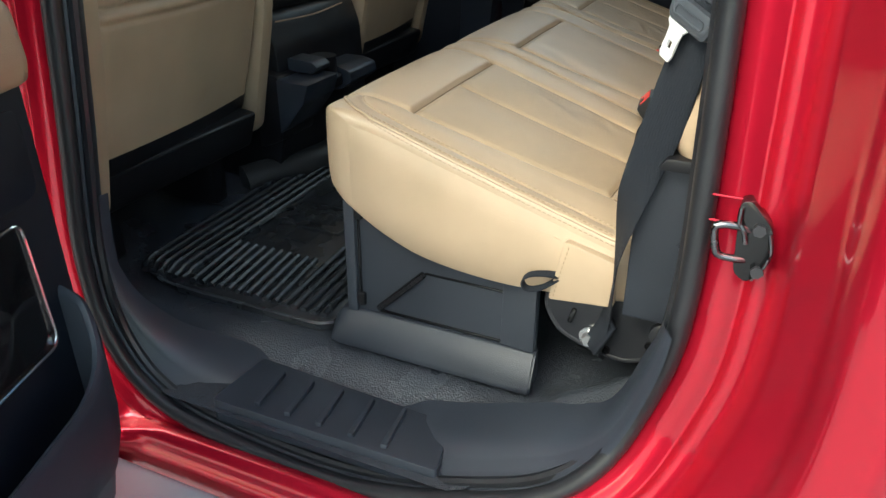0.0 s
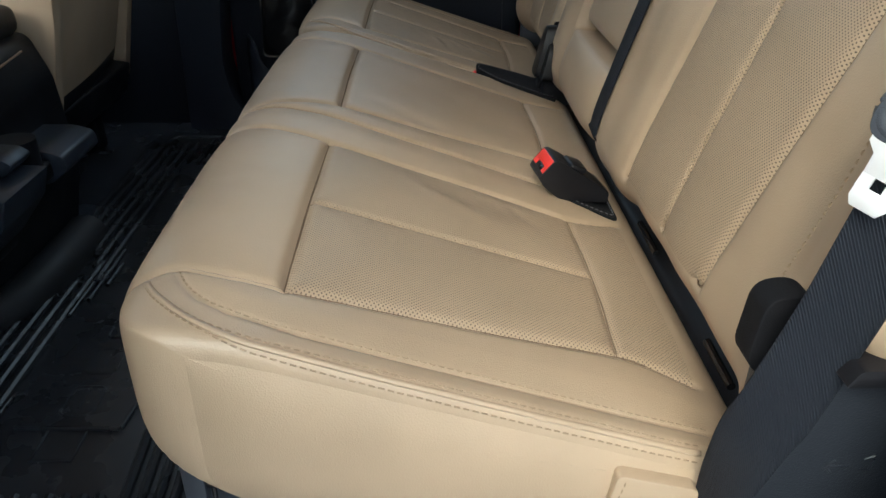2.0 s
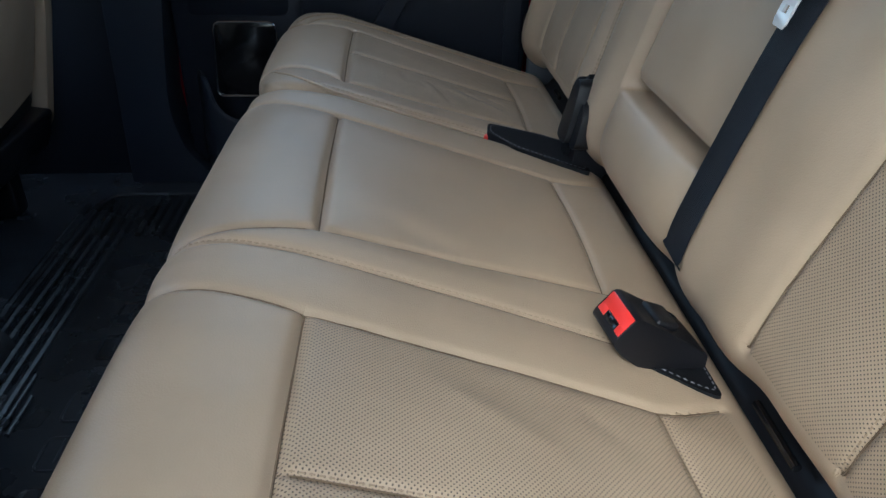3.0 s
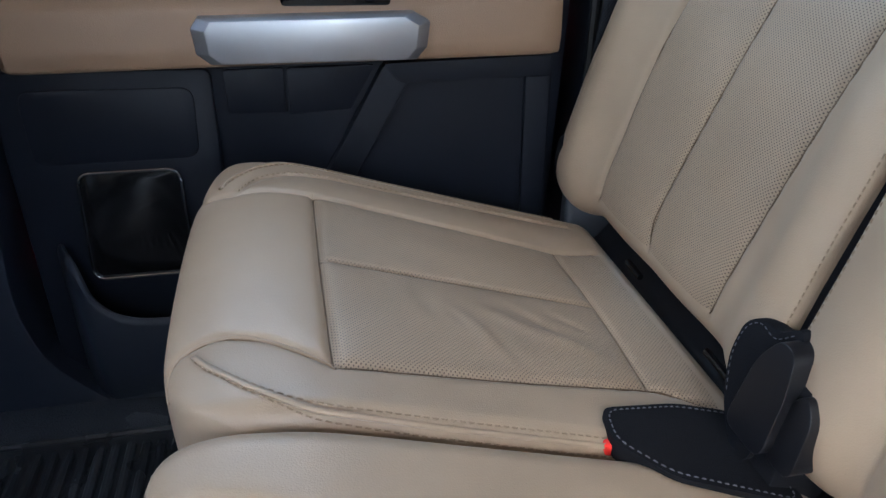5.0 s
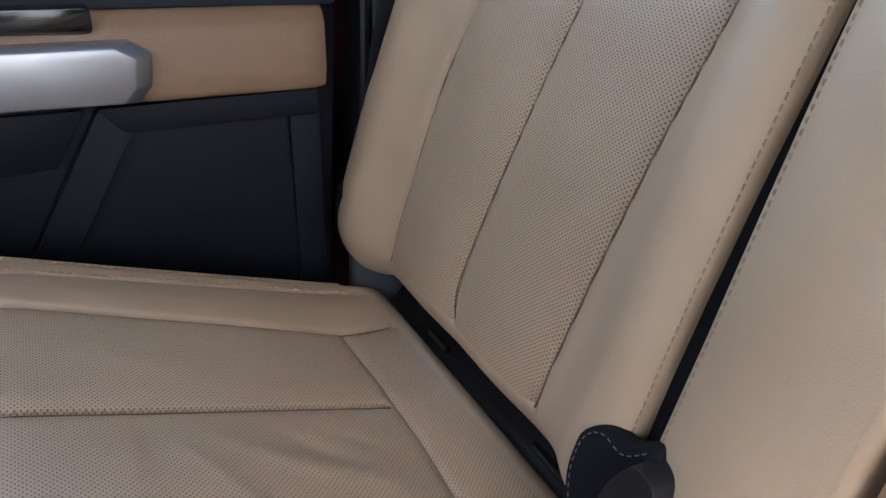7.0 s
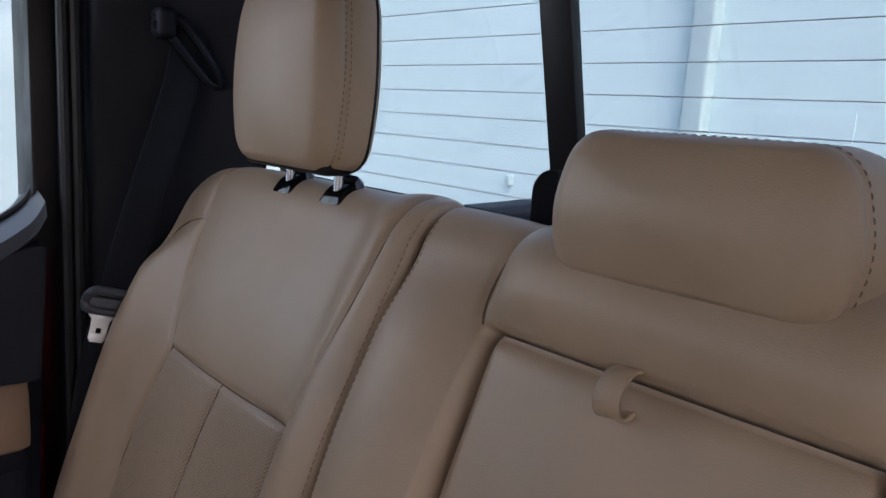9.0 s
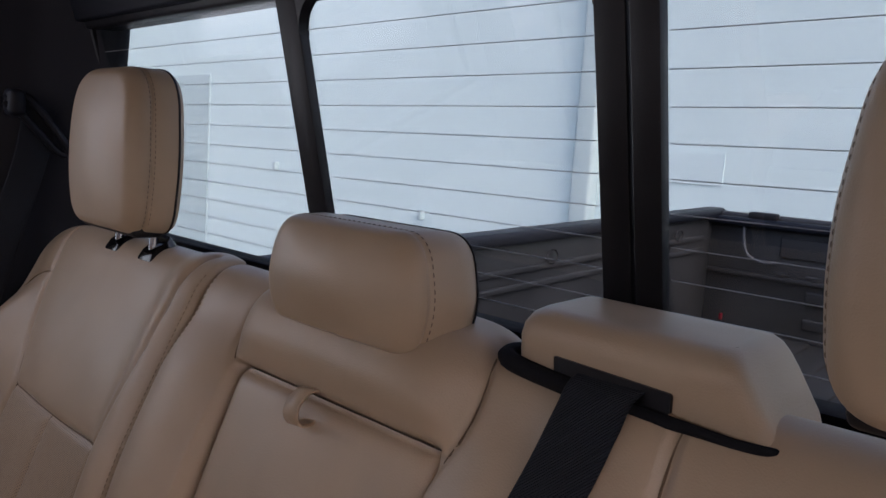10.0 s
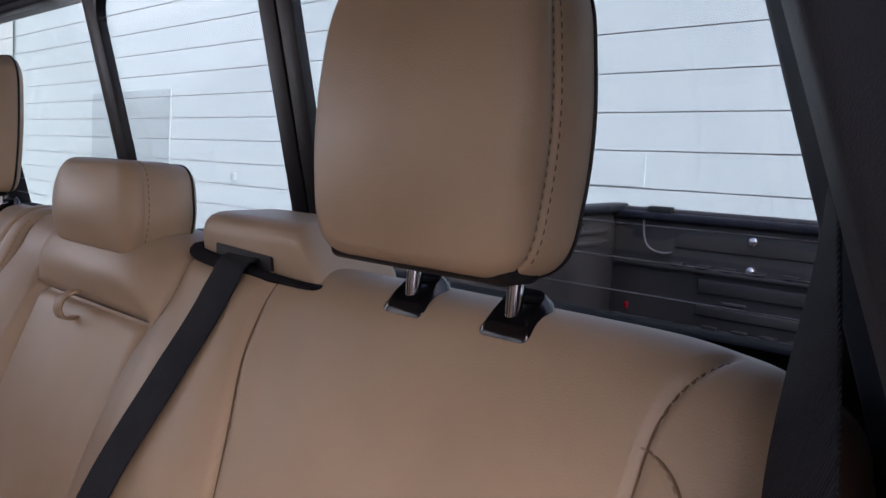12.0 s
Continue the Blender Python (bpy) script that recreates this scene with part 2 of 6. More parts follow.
def bm_prism(poly, axis, a, b, bevel=0.003, seg=2):
    """A polygon of two coordinates, drawn out along an axis (x: y,z; y: x,z; z: x,y)."""
    bm = bmesh.new()

    def put(p, h):
        return {"x": (h, p[0], p[1]), "y": (p[0], h, p[1]), "z": (p[0], p[1], h)}[axis]

    lo = [bm.verts.new(put(p, a)) for p in poly]
    hi = [bm.verts.new(put(p, b)) for p in poly]
    n = len(poly)
    bm.faces.new(lo)
    bm.faces.new(hi[::-1])
    for i in range(n):
        bm.faces.new((lo[i], hi[i], hi[(i + 1) % n], lo[(i + 1) % n]))
    bmesh.ops.recalc_face_normals(bm, faces=bm.faces)
    if bevel:
        bmesh.ops.bevel(bm, geom=bm.edges[:], offset=bevel, segments=seg, affect="EDGES", profile=0.5, clamp_overlap=True)
    return bm


def rounded_poly(pts, r, seg=5):
    """Rounds the corners of a polygon; r is one radius or one for each corner."""
    out = []
    n = len(pts)
    for i in range(n):
        p, a, b = (np.array(pts[k % n], float) for k in (i, i - 1, i + 1))
        rad = r[i] if isinstance(r, (list, tuple)) else r
        da, db = a - p, b - p
        la, lb = np.linalg.norm(da), np.linalg.norm(db)
        k = min(rad, la * 0.45, lb * 0.45)
        if k < 1e-5:
            out.append(tuple(p))
            continue
        s, e = p + da / la * k, p + db / lb * k
        for j in range(seg + 1):
            t = j / seg
            out.append(tuple((1 - t) ** 2 * s + 2 * t * (1 - t) * p + t * t * e))
    return out


def spline(pts, step=0.01, closed=False):
    """Catmull-Rom through the points, resampled to even steps."""
    p = np.array(pts, float)
    n = len(p)
    fine = []
    for i in range(n if closed else n - 1):
        a, b, c, d = (p[k % n] if closed else p[min(max(k, 0), n - 1)] for k in (i - 1, i, i + 1, i + 2))
        for t in np.linspace(0, 1, 24, endpoint=False):
            fine.append(0.5 * ((2 * b) + (c - a) * t + (2 * a - 5 * b + 4 * c - d) * t**2 + (3 * b - a - 3 * c + d) * t**3))
    fine.append(p[0] if closed else p[-1])
    fine = np.array(fine)
    d = np.r_[0, np.cumsum(np.linalg.norm(np.diff(fine, axis=0), axis=1))]
    m = max(int(round(d[-1] / step)), 3)
    s = np.linspace(0, d[-1], m + 1)
    out = np.stack([np.interp(s, d, fine[:, k]) for k in range(fine.shape[1])], 1)
    return out[:-1] if closed else out


def tube(pts, radius, sides=10, closed=False):
    """A round bar along points."""
    p = np.array(pts, float)
    n = len(p)
    bm = bmesh.new()
    rings = []
    up = np.array([0.123, 0.456, 0.88])
    for i in range(n):
        if closed:
            d = p[(i + 1) % n] - p[i - 1]
        else:
            d = p[min(i + 1, n - 1)] - p[max(i - 1, 0)]
        d /= np.linalg.norm(d) + 1e-12
        u = np.cross(d, up)
        u /= np.linalg.norm(u) + 1e-12
        v = np.cross(d, u)
        r = radius[i] if isinstance(radius, (list, tuple, np.ndarray)) else radius
        rings.append([bm.verts.new(p[i] + r * (math.cos(a) * u + math.sin(a) * v)) for a in np.linspace(0, 2 * math.pi, sides, endpoint=False)])
    for i in range(n if closed else n - 1):
        a, b = rings[i], rings[(i + 1) % n]
        for j in range(sides):
            bm.faces.new((a[j], a[(j + 1) % sides], b[(j + 1) % sides], b[j]))
    if not closed:
        bm.faces.new(rings[0][::-1])
        bm.faces.new(rings[-1])
    return bm


def ribbon(pts, across, width, thick=0.0016):
    """A flat strap along points; across: its sideways direction at each point. Returns verts, faces, uv."""
    p, a = np.array(pts, float), np.array(across, float)
    if a.ndim == 1:
        a = np.tile(a, (len(p), 1))
    d = np.gradient(p, axis=0)
    d /= np.linalg.norm(d, axis=1)[:, None]
    a = a - (a * d).sum(1)[:, None] * d
    a /= np.linalg.norm(a, axis=1)[:, None]
    nrm = np.cross(d, a)
    s = np.r_[0, np.cumsum(np.linalg.norm(np.diff(p, axis=0), axis=1))]
    prof = [(-0.5, 0.0), (-0.47, 0.5), (-0.3, 0.45), (0, 0.5), (0.3, 0.45), (0.47, 0.5), (0.5, 0), (0.47, -0.5), (0, -0.5), (-0.47, -0.5)]
    m = len(prof)
    verts, uv, faces = [], [], []
    w = width if isinstance(width, np.ndarray) else np.full(len(p), width)
    for i in range(len(p)):
        for (x, y) in prof:
            verts.append(p[i] + a[i] * x * w[i] + nrm[i] * y * thick)
            uv.append((x * w[i], s[i]))
    for i in range(len(p) - 1):
        for j in range(m):
            faces.append((i * m + j, i * m + (j + 1) % m, (i + 1) * m + (j + 1) % m, (i + 1) * m + j))
    faces.append(tuple(range(m))[::-1])
    faces.append(tuple((len(p) - 1) * m + j for j in range(m)))
    return verts, faces, uv


def seg_dist(px, py, line):
    """Distance of points from a polyline, in its plane."""
    best = np.full(px.shape, 9.0)
    for (x0, y0), (x1, y1) in zip(line[:-1], line[1:]):
        dx, dy = x1 - x0, y1 - y0
        t = np.clip(((px - x0) * dx + (py - y0) * dy) / (dx * dx + dy * dy + 1e-12), 0, 1)
        best = np.minimum(best, np.hypot(px - x0 - t * dx, py - y0 - t * dy))
    return best


def inside(px, py, poly):
    n, res = len(poly), np.zeros(px.shape, bool)
    for i in range(n):
        (x0, y0), (x1, y1) = poly[i], poly[(i + 1) % n]
        cross = ((y0 > py) != (y1 > py)) & (px < (x1 - x0) * (py - y0) / (y1 - y0 + 1e-12) + x0)
        res ^= cross
    return res


def stitches(lines, material, parent, length=0.0052, pitch=0.0078, size=0.0013, name="stitching"):
    """Thread along lines of (point, normal) samples, all of one sewing in one mesh."""
    verts, faces = [], []
    for pts, nrm in lines:
        pts, nrm = np.array(pts, float), np.array(nrm, float)
        s = np.r_[0, np.cumsum(np.linalg.norm(np.diff(pts, axis=0), axis=1))]
        for c in np.arange(pitch / 2, s[-1], pitch):
            q = [np.array([np.interp(k, s, pts[:, j]) for j in range(3)]) for k in (c - length / 2, c + length / 2)]
            n = np.array([np.interp(c, s, nrm[:, j]) for j in range(3)])
            n /= np.linalg.norm(n) + 1e-12
            d = q[1] - q[0]
            d /= np.linalg.norm(d) + 1e-12
            w = np.cross(d, n) * size * 0.6
            k = len(verts)
            for e, (lift) in ((q[0], -0.2), (q[0] + d * length * 0.25, 0.9), (q[1] - d * length * 0.25, 0.9), (q[1], -0.2)):
                verts += [e + w - n * size * 0.3, e + n * size * lift, e - w - n * size * 0.3]
            for a in range(3):
                o = k + 3 * a
                faces += [(o, o + 3, o + 4, o + 1), (o + 1, o + 4, o + 5, o + 2)]
    return tagged(link_mesh(name, verts, faces, material, parent), kind="stuff")


# ---------------------------------------------------------------- rear bench: cushions
CUSHION_PROFILE = [(0.534, 0.244), (0.523, 0.276), (0.43, 0.306), (0.33, 0.337), (0.22, 0.371), (0.12, 0.402), (0.07, 0.412), (0.03, 0.414),
                   (-0.005, 0.405), (-0.029, 0.385), (-0.038, 0.353), (-0.030, 0.322), (-0.004, 0.296), (0.05, 0.266), (0.116, 0.228),
                   (0.19, 0.202), (0.31, 0.190), (0.45, 0.200), (0.51, 0.212)]


def cushion_grid():
    """The closed side profile: fine on top and nose, coarse below, with its normals and the unrolled length from the rear."""
    loop = spline(CUSHION_PROFILE, 0.0036, closed=True)
    nose = int(np.argmin(loop[:, 0]))
    n = len(loop)
    keep = [i for i in range(n) if i < nose + 22 or i % 4 == 0]
    d = np.roll(loop, -1, 0) - np.roll(loop, 1, 0)
    d /= np.linalg.norm(d, axis=1)[:, None]
    nrm = np.stack([-d[:, 1], d[:, 0]], 1)
    if nrm[5, 1] < 0:
        nrm = -nrm
    s = np.r_[0, np.cumsum(np.linalg.norm(np.diff(loop, axis=0), axis=1))]
    return loop[keep], nrm[keep], s[keep]


CP, CN, CS = cushion_grid()
_front = int(np.argmin(CP[:, 0]))


def unroll(x):
    """Length along the profile, from the rear, at which the top lies at x."""
    xs, ss = CP[: _front + 1, 0][::-1], CS[: _front + 1][::-1]
    return float(np.interp(x, xs, ss))


def cushion_shape(y, y0, y1, r0, r1, plan0, plan1, seams, swell, wrinkle):
    """Rows of points (len(y), len(profile), 3) of a cushion from y0 to y1, with its outward normals."""
    yy, ss = np.meshgrid(y, CS, indexing="ij")
    e0, e1 = yy - y0, y1 - yy
    inset = np.zeros_like(yy)
    for e, r in ((e0, r0), (e1, r1)):
        t = np.clip(1 - e / r, 0, 1)
        inset = np.maximum(inset, r * (1 - np.sqrt(np.maximum(1 - t * t, 0))))
    inset = inset * (0.30 + 0.70 * np.clip(CN[:, 1] * 2 + 0.5, 0, 1))[None, :]
    near = np.full_like(yy, 9.0)
    groove = np.zeros_like(yy)
    for line, depth, w in seams:
        d = seg_dist(ss, yy, line)
        near = np.minimum(near, d)
        groove = np.maximum(groove, depth * np.exp(-((d / w) ** 2)))
    topw = np.clip((CN[:, 1] + 0.55) / 0.5, 0, 1)[None, :] * np.clip((0.53 - CP[:, 0]) / 0.02, 0, 1)[None, :]
    puff = swell * (1 - np.exp(-near / 0.028))
    wr = np.zeros_like(yy)
    for cs, cy, ang, ln, wd, h in wrinkle:
        a, b = (ss - cs) * math.cos(ang) + (yy - cy) * math.sin(ang), -(ss - cs) * math.sin(ang) + (yy - cy) * math.cos(ang)
        wr += h * np.exp(-((a / ln) ** 2) - ((b / wd) ** 2))
    disp = (puff - groove + wr) * topw - inset
    x = CP[None, :, 0] + CN[None, :, 0] * disp
    z = CP[None, :, 1] + CN[None, :, 1] * disp
    # the ends fall back in plan: the front may not reach past this line
    for e, pl in ((e0, plan0), (e1, plan1)):
        limit = -0.050 + 0.028 * np.clip(1 - e / 0.4, 0, 1) + (pl - 0.038) * np.clip(1 - e / 0.12, 0, 1) ** 1.6 + 0.042 * (1 - np.sqrt(1 - np.clip(1 - e / 0.042, 0, 1) ** 2))
        x = 0.5 * (x + limit + np.sqrt((x - limit) ** 2 + 0.012**2))
    return np.stack([x, yy, z], -1), yy, ss


def surface_normals(g):
    du = np.gradient(g, axis=0)
    dv = np.gradient(g, axis=1)
    n = np.cross(du, dv)
    n /= np.linalg.norm(n, axis=2)[..., None] + 1e-12
    return n


def grid_parts(g, uv, groups, parent):
    """Splits one closed grid into meshes by a face map: groups is a list of (name, mask, material, label)."""
    m, n = g.shape[:2]
    idx = np.arange(m * n).reshape(m, n)
    a, b = idx[:-1], idx[1:]
    quads = np.stack([a, np.roll(a, -1, 1), np.roll(b, -1, 1), b], -1).reshape(-1, 4)
    made = []
    for name, mask, material, label in groups:
        q = quads[mask.ravel()]
        if not len(q):
            continue
        used, inv = np.unique(q, return_inverse=True)
        made.append(link_mesh(name, g.reshape(-1, 3)[used], inv.reshape(-1, 4), material, parent, label, uv.reshape(-1, 2)[used]))
    return made


def cap(ring, side, bulge, material, parent, name="side_panel", rings=12):
    """Closes the end of a cushion with a softly bulged panel."""
    c = ring.mean(0)
    verts, faces = [], []
    n = len(ring)
    ds = np.linalg.norm(np.roll(ring, -1, 0) - np.roll(ring, 1, 0), axis=1) / 2

    def lift(p):
        # rises with a smooth distance from the rim
        gap = np.linalg.norm(p[:, None, [0, 2]] - ring[None, :, [0, 2]], axis=2)
        return np.tanh(np.sqrt(2 / (ds[None, :] / np.maximum(gap, 1e-4) ** 3).sum(1)) / 0.03)

    for k in range(rings):
        f = 1 - k / rings
        p = c + (ring - c) * f
        p[:, 1] = ring[:, 1] + (side * bulge * lift(p) if k else 0)
        verts += list(p)
    verts.append(c + np.array([0, side * bulge * lift(c[None])[0], 0]))
    for k in range(rings - 1):
        for j in range(n):
            f = (k * n + j, k * n + (j + 1) % n, (k + 1) * n + (j + 1) % n, (k + 1) * n + j)
            faces.append(f if side < 0 else f[::-1])
    for j in range(n):
        f = ((rings - 1) * n + j, (rings - 1) * n + (j + 1) % n, len(verts) - 1)
        faces.append(f if side < 0 else f[::-1])
    return link_mesh(name, verts, faces, material, parent)


def seat_seams(yc, hf, hr, mid, flare=(1.0, 1.0)):
    """Sewn lines of one seat place on the cushion, in (length, y)."""
    u = unroll
    out = []
    for sg in (-1, 1):
        out.append(([(u(0.50), yc + sg * (hr + 0.022)), (u(0.46), yc + sg * (hr + 0.006)), (u(0.43), yc + sg * hr), (u(0.30), yc + sg * (hf + hr) / 2), (u(0.12), yc + sg * hf)], 0.0045, 0.0042))
        k = flare[0] if sg < 0 else flare[1]
        if isinstance(k, tuple):
            yb = k[0]
            fw = [(u(0.12), yc + sg * hf), (u(0.065), yb - sg * 0.100), (u(0.022), yb - sg * 0.109), (u(-0.012), yb - sg * 0.100), (u(-0.020), yb - sg * 0.090), (u(-0.026), yb - sg * 0.080), (u(-0.030), yb - sg * 0.068)]
            out.append((fw, 0.0036, 0.0042))
            continue
        fw = [(u(0.12), yc + sg * hf), (u(0.06), yc + sg * (hf + 0.016 * k)), (u(0.01), yc + sg * (hf + 0.028 * k)), (u(-0.03), yc + sg * (hf + 0.040 * k)), (u(-0.034) + 0.03, yc + sg * (hf + 0.050 * k))]
        out.append((fw, 0.0036, 0.0042))
    out.append(([(u(0.12), yc - hf), (u(0.118), yc), (u(0.12), yc + hf)], 0.0065, 0.0050))
    out.append(([(u(0.43), yc - hr), (u(0.436), yc), (u(0.43), yc + hr)], 0.0040, 0.0040))
    if mid:
        ym = yc + (0.010 if yc > 1.0 else 0.0)
        out.append(([(u(0.12), ym), (u(0.43), ym)], 0.0040, 0.0036))
    return out


def insert_poly(yc, hf, hr):
    u = unroll
    return [(u(0.12), yc - hf), (u(0.30), yc - (hf + hr) / 2), (u(0.43), yc - hr), (u(0.50), yc - hr - 0.02), (u(0.50), yc + hr + 0.02), (u(0.43), yc + hr), (u(0.30), yc + (hf + hr) / 2), (u(0.12), yc + hf)]


def even_out(p):
    """A running mean that keeps both ends."""
    p = np.array(p, float)
    q = np.pad(p, ((3, 3), (0, 0)), mode="edge")
    out = sum(q[k: k + len(p)] for k in range(7)) / 7
    out[0], out[-1] = p[0], p[-1]
    return out


def sewn_lines(seams, on, parent):
    """The sunk thread lines where panels are sewn together, all of one cover in one mesh."""
    tubes = []
    for line, depth, w in seams:
        pts, ns = on(line)
        pts, ns = even_out(pts), even_out(ns)
        tubes.append(tube([np.array(p) - 0.0003 * np.array(n) for p, n in zip(pts, ns)], 0.0010, 5))
    return tagged(part("seam_line", bm_join(*tubes), M_SEAM, parent), kind="stuff")


def bench_cushion(seat, y0, y1, r0, r1, plan0, plan1, places, sewn, edge_seams, wrinkle, bulge0, bulge1, taped):
    """A bench cushion; places: (centre, half width in front, half width behind, perforated)."""
    ends = [np.linspace(0, 1, 16) ** 1.7 * 0.05]
    y = np.unique(np.r_[y0 + ends[0], y1 - ends[0], np.linspace(y0, y1, int((y1 - y0) / 0.0034))])
    seams = []
    for yc, hf, hr, perf, flare in places:
        seams += seat_seams(yc, hf, hr, perf, flare)
    u = unroll
    side_lines = []
    for off, side in edge_seams:
        yb = y0 if side < 0 else y1
        line = [(u(0.49), yb - side * off), (u(0.30), yb - side * (off + 0.001)), (u(0.14), yb - side * (off + 0.003)), (u(0.085), yb - side * (off + 0.013)), (u(0.055), yb - side * (off + 0.030)), (u(0.038), yb - side * (off + 0.050)), (u(0.027), yb - side * (off + 0.072))]
        side_lines.append(line)
        seams.append((line, 0.0020, 0.0030))
    for line in sewn:
        seams.append((line, 0.0050, 0.0045))
    g, yy, ss = cushion_shape(y, y0, y1, r0, r1, plan0, plan1, seams, 0.0045, wrinkle)
    fy = (yy[:-1] + yy[1:]) / 2
    fs = (ss + np.roll(ss, -1, 1))[:-1] / 2
    fs[:, -1] = CS[-1]
    perf = np.zeros(fy.shape, bool)
    for yc, hf, hr, p, _ in places:
        if p:
            perf |= inside(fs, fy, insert_poly(yc, hf, hr)) & (fs < u(0.0))
    front = (fs > u(0.12)) & ~perf & (fs < CS[_front] + 0.12)
    rest = ~perf & ~front
    uv = np.stack([yy, ss], -1)
    root = grid_parts(g, uv, [("cushion", rest, M_LEATHER, "")], seat)[0]
    grid_parts(g, uv, [("insert_panel", perf, M_PERF, "perforated tan leather insert"), ("front_bolster", front, M_LEATHER, "")], root)
    cap(g[0], -1, bulge0, M_LEATHER, root)
    cap(g[-1], 1, bulge1, M_LEATHER, root)
    nrm = surface_normals(g)
    if nrm[len(y) // 2, 20, 2] < 0:
        nrm = -nrm

    def on(line, shift=0.0):
        pts, ns = [], []
        ln = spline([(a, b) for a, b in line], 0.004)
        for s, yv in ln:
            i = int(np.clip(np.searchsorted(y, yv + shift), 1, len(y) - 1))
            f = (yv + shift - y[i - 1]) / (y[i] - y[i - 1])
            j = int(np.clip(np.searchsorted(CS, s), 1, len(CS) - 1))
            h = (s - CS[j - 1]) / (CS[j] - CS[j - 1])
            q = (g[i - 1, j - 1] * (1 - f) + g[i, j - 1] * f) * (1 - h) + (g[i - 1, j] * (1 - f) + g[i, j] * f) * h
            pts.append(q + nrm[i, j] * 0.0004)
            ns.append(nrm[i, j])
        return pts, ns

    lines = []
    for line in side_lines:
        p, n = (even_out(q) for q in on(line, 0.0042))
        lines.append((p + n * 0.0006, n))
    for line, depth, w in seams:
        if depth == 0.0036 and len(line) == 7:
            part("piping", tube([np.array(p) - 0.0006 * np.array(n) for p, n in zip(*on(line))], 0.0024, 6), M_LEATHER, root)
    # flat twin-sewn seam along the upper edge of each end
    for yb, side in ((y0, -1), (y1, 1)):
        if side not in taped:
            continue
        rows = []
        for k in (0.0, 0.0050, -0.0046):
            run = [(u(0.474), 0.0062 + k), (u(0.30), 0.0062 + k), (u(0.13), 0.0078 + k), (u(0.085), 0.0135 + k), (u(0.053), 0.030 + k), (u(0.034), 0.048 + k), (u(0.018), 0.066 + k), (u(0.007), 0.085 + k)]
            rows.append(on([(c, yb - side * e) for c, e in run]))
        rows = [(even_out(p), even_out(n)) for p, n in rows]
        mid, mid_n = rows[0]
        across = np.cross(np.gradient(mid, axis=0), mid_n)
        v, f, uv = ribbon(mid + mid_n * 0.0008, across, 0.0050, 0.0030)
        link_mesh("seam_tape", v, f, M_LEATHER, root, "", uv)
        lines += [(p + n * 0.0006, n) for p, n in rows[1:]]
    sewn_lines([q for q in seams if not (q[1] == 0.0036 and len(q[0]) == 7) and q[1] > 0.0021], on, root)
    stitches(lines, M_STITCH, root)
    mids = [on([(u(0.125), yc + (0.013 if yc > 1.0 else 0.003)), (u(0.425), yc + (0.013 if yc > 1.0 else 0.003))]) for yc, hf, hr, p, _ in places if p]
    mids += [on(line, 0.004) for line in sewn]
    if mids:
        stitches(mids, M_STITCH, root, 0.0042, 0.0066, 0.0011)
    return root, g, y, on


W_IN = 1.52
YN, YC, YF = 0.268, 0.76, 1.265
wide_seat = thing("rear_bench_seat", "wide tan leather rear bench seat with perforated insert and folded armrest", "bench seat", "rear bench seats")
narrow_seat = thing("rear_bench_seat", "narrow tan leather rear bench seat with creased perforated insert", "bench seat", "rear bench seats")
bench_cushion(
    wide_seat, 0.0, 1.022, 0.018, 0.030, 0.078, 0.045,
    [(YN, 0.175, 0.145, True, ((0.0,), 1.0)), (YC, 0.168, 0.152, False, (0.9, 1.0))],
    [[(unroll(0.49), 0.500), (unroll(0.30), 0.524), (unroll(0.12), 0.538), (unroll(0.03), 0.548), (unroll(-0.03), 0.556), (unroll(-0.034) + 0.04, 0.556)]],
    [(0.032, -1)],
    [(unroll(0.27), 0.36, 0.5, 0.05, 0.012, 0.0022), (unroll(0.33), 0.40, 0.2, 0.04, 0.014, 0.0025), (unroll(0.36), 0.38, 0.9, 0.03, 0.01, -0.002), (unroll(0.24), 0.62, 0.4, 0.06, 0.02, -0.002)],
    0.012, 0.006, (-1,))
bench_cushion(
    narrow_seat, 1.024, 1.541, 0.024, 0.020, 0.072, 0.070,
    [(YF, 0.173, 0.145, True, ((1.024,), (1.541,)))], [],
    [(0.034, 1)],
    [(unroll(0.27), 1.17, 0.9, 0.05, 0.013, 0.0026), (unroll(0.31), 1.20, 0.6, 0.035, 0.011, 0.0030), (unroll(0.29), 1.15, 1.1, 0.03, 0.010, -0.0026), (unroll(0.36), 1.18, 0.4, 0.03, 0.011, 0.0026), (unroll(0.22), 1.22, 1.4, 0.03, 0.013, -0.0020), (unroll(0.335), 1.215, 0.75, 0.028, 0.008, -0.0026), (unroll(0.25), 1.19, 1.0, 0.022, 0.007, -0.0016), (unroll(0.38), 1.22, 0.5, 0.022, 0.008, -0.0020)],
    0.006, 0.010, (-1, 1))


# ---------------------------------------------------------------- rear bench: backs
BACK_PROFILE = [(0.580, 0.318), (0.538, 0.322), (0.516, 0.342), (0.513, 0.375), (0.532, 0.450), (0.575, 0.600), (0.612, 0.715), (0.660, 0.820), (0.690, 0.880),
                (0.710, 0.918), (0.734, 0.936), (0.764, 0.932), (0.788, 0.90), (0.790, 0.80), (0.740, 0.60), (0.675, 0.40), (0.630, 0.330)]


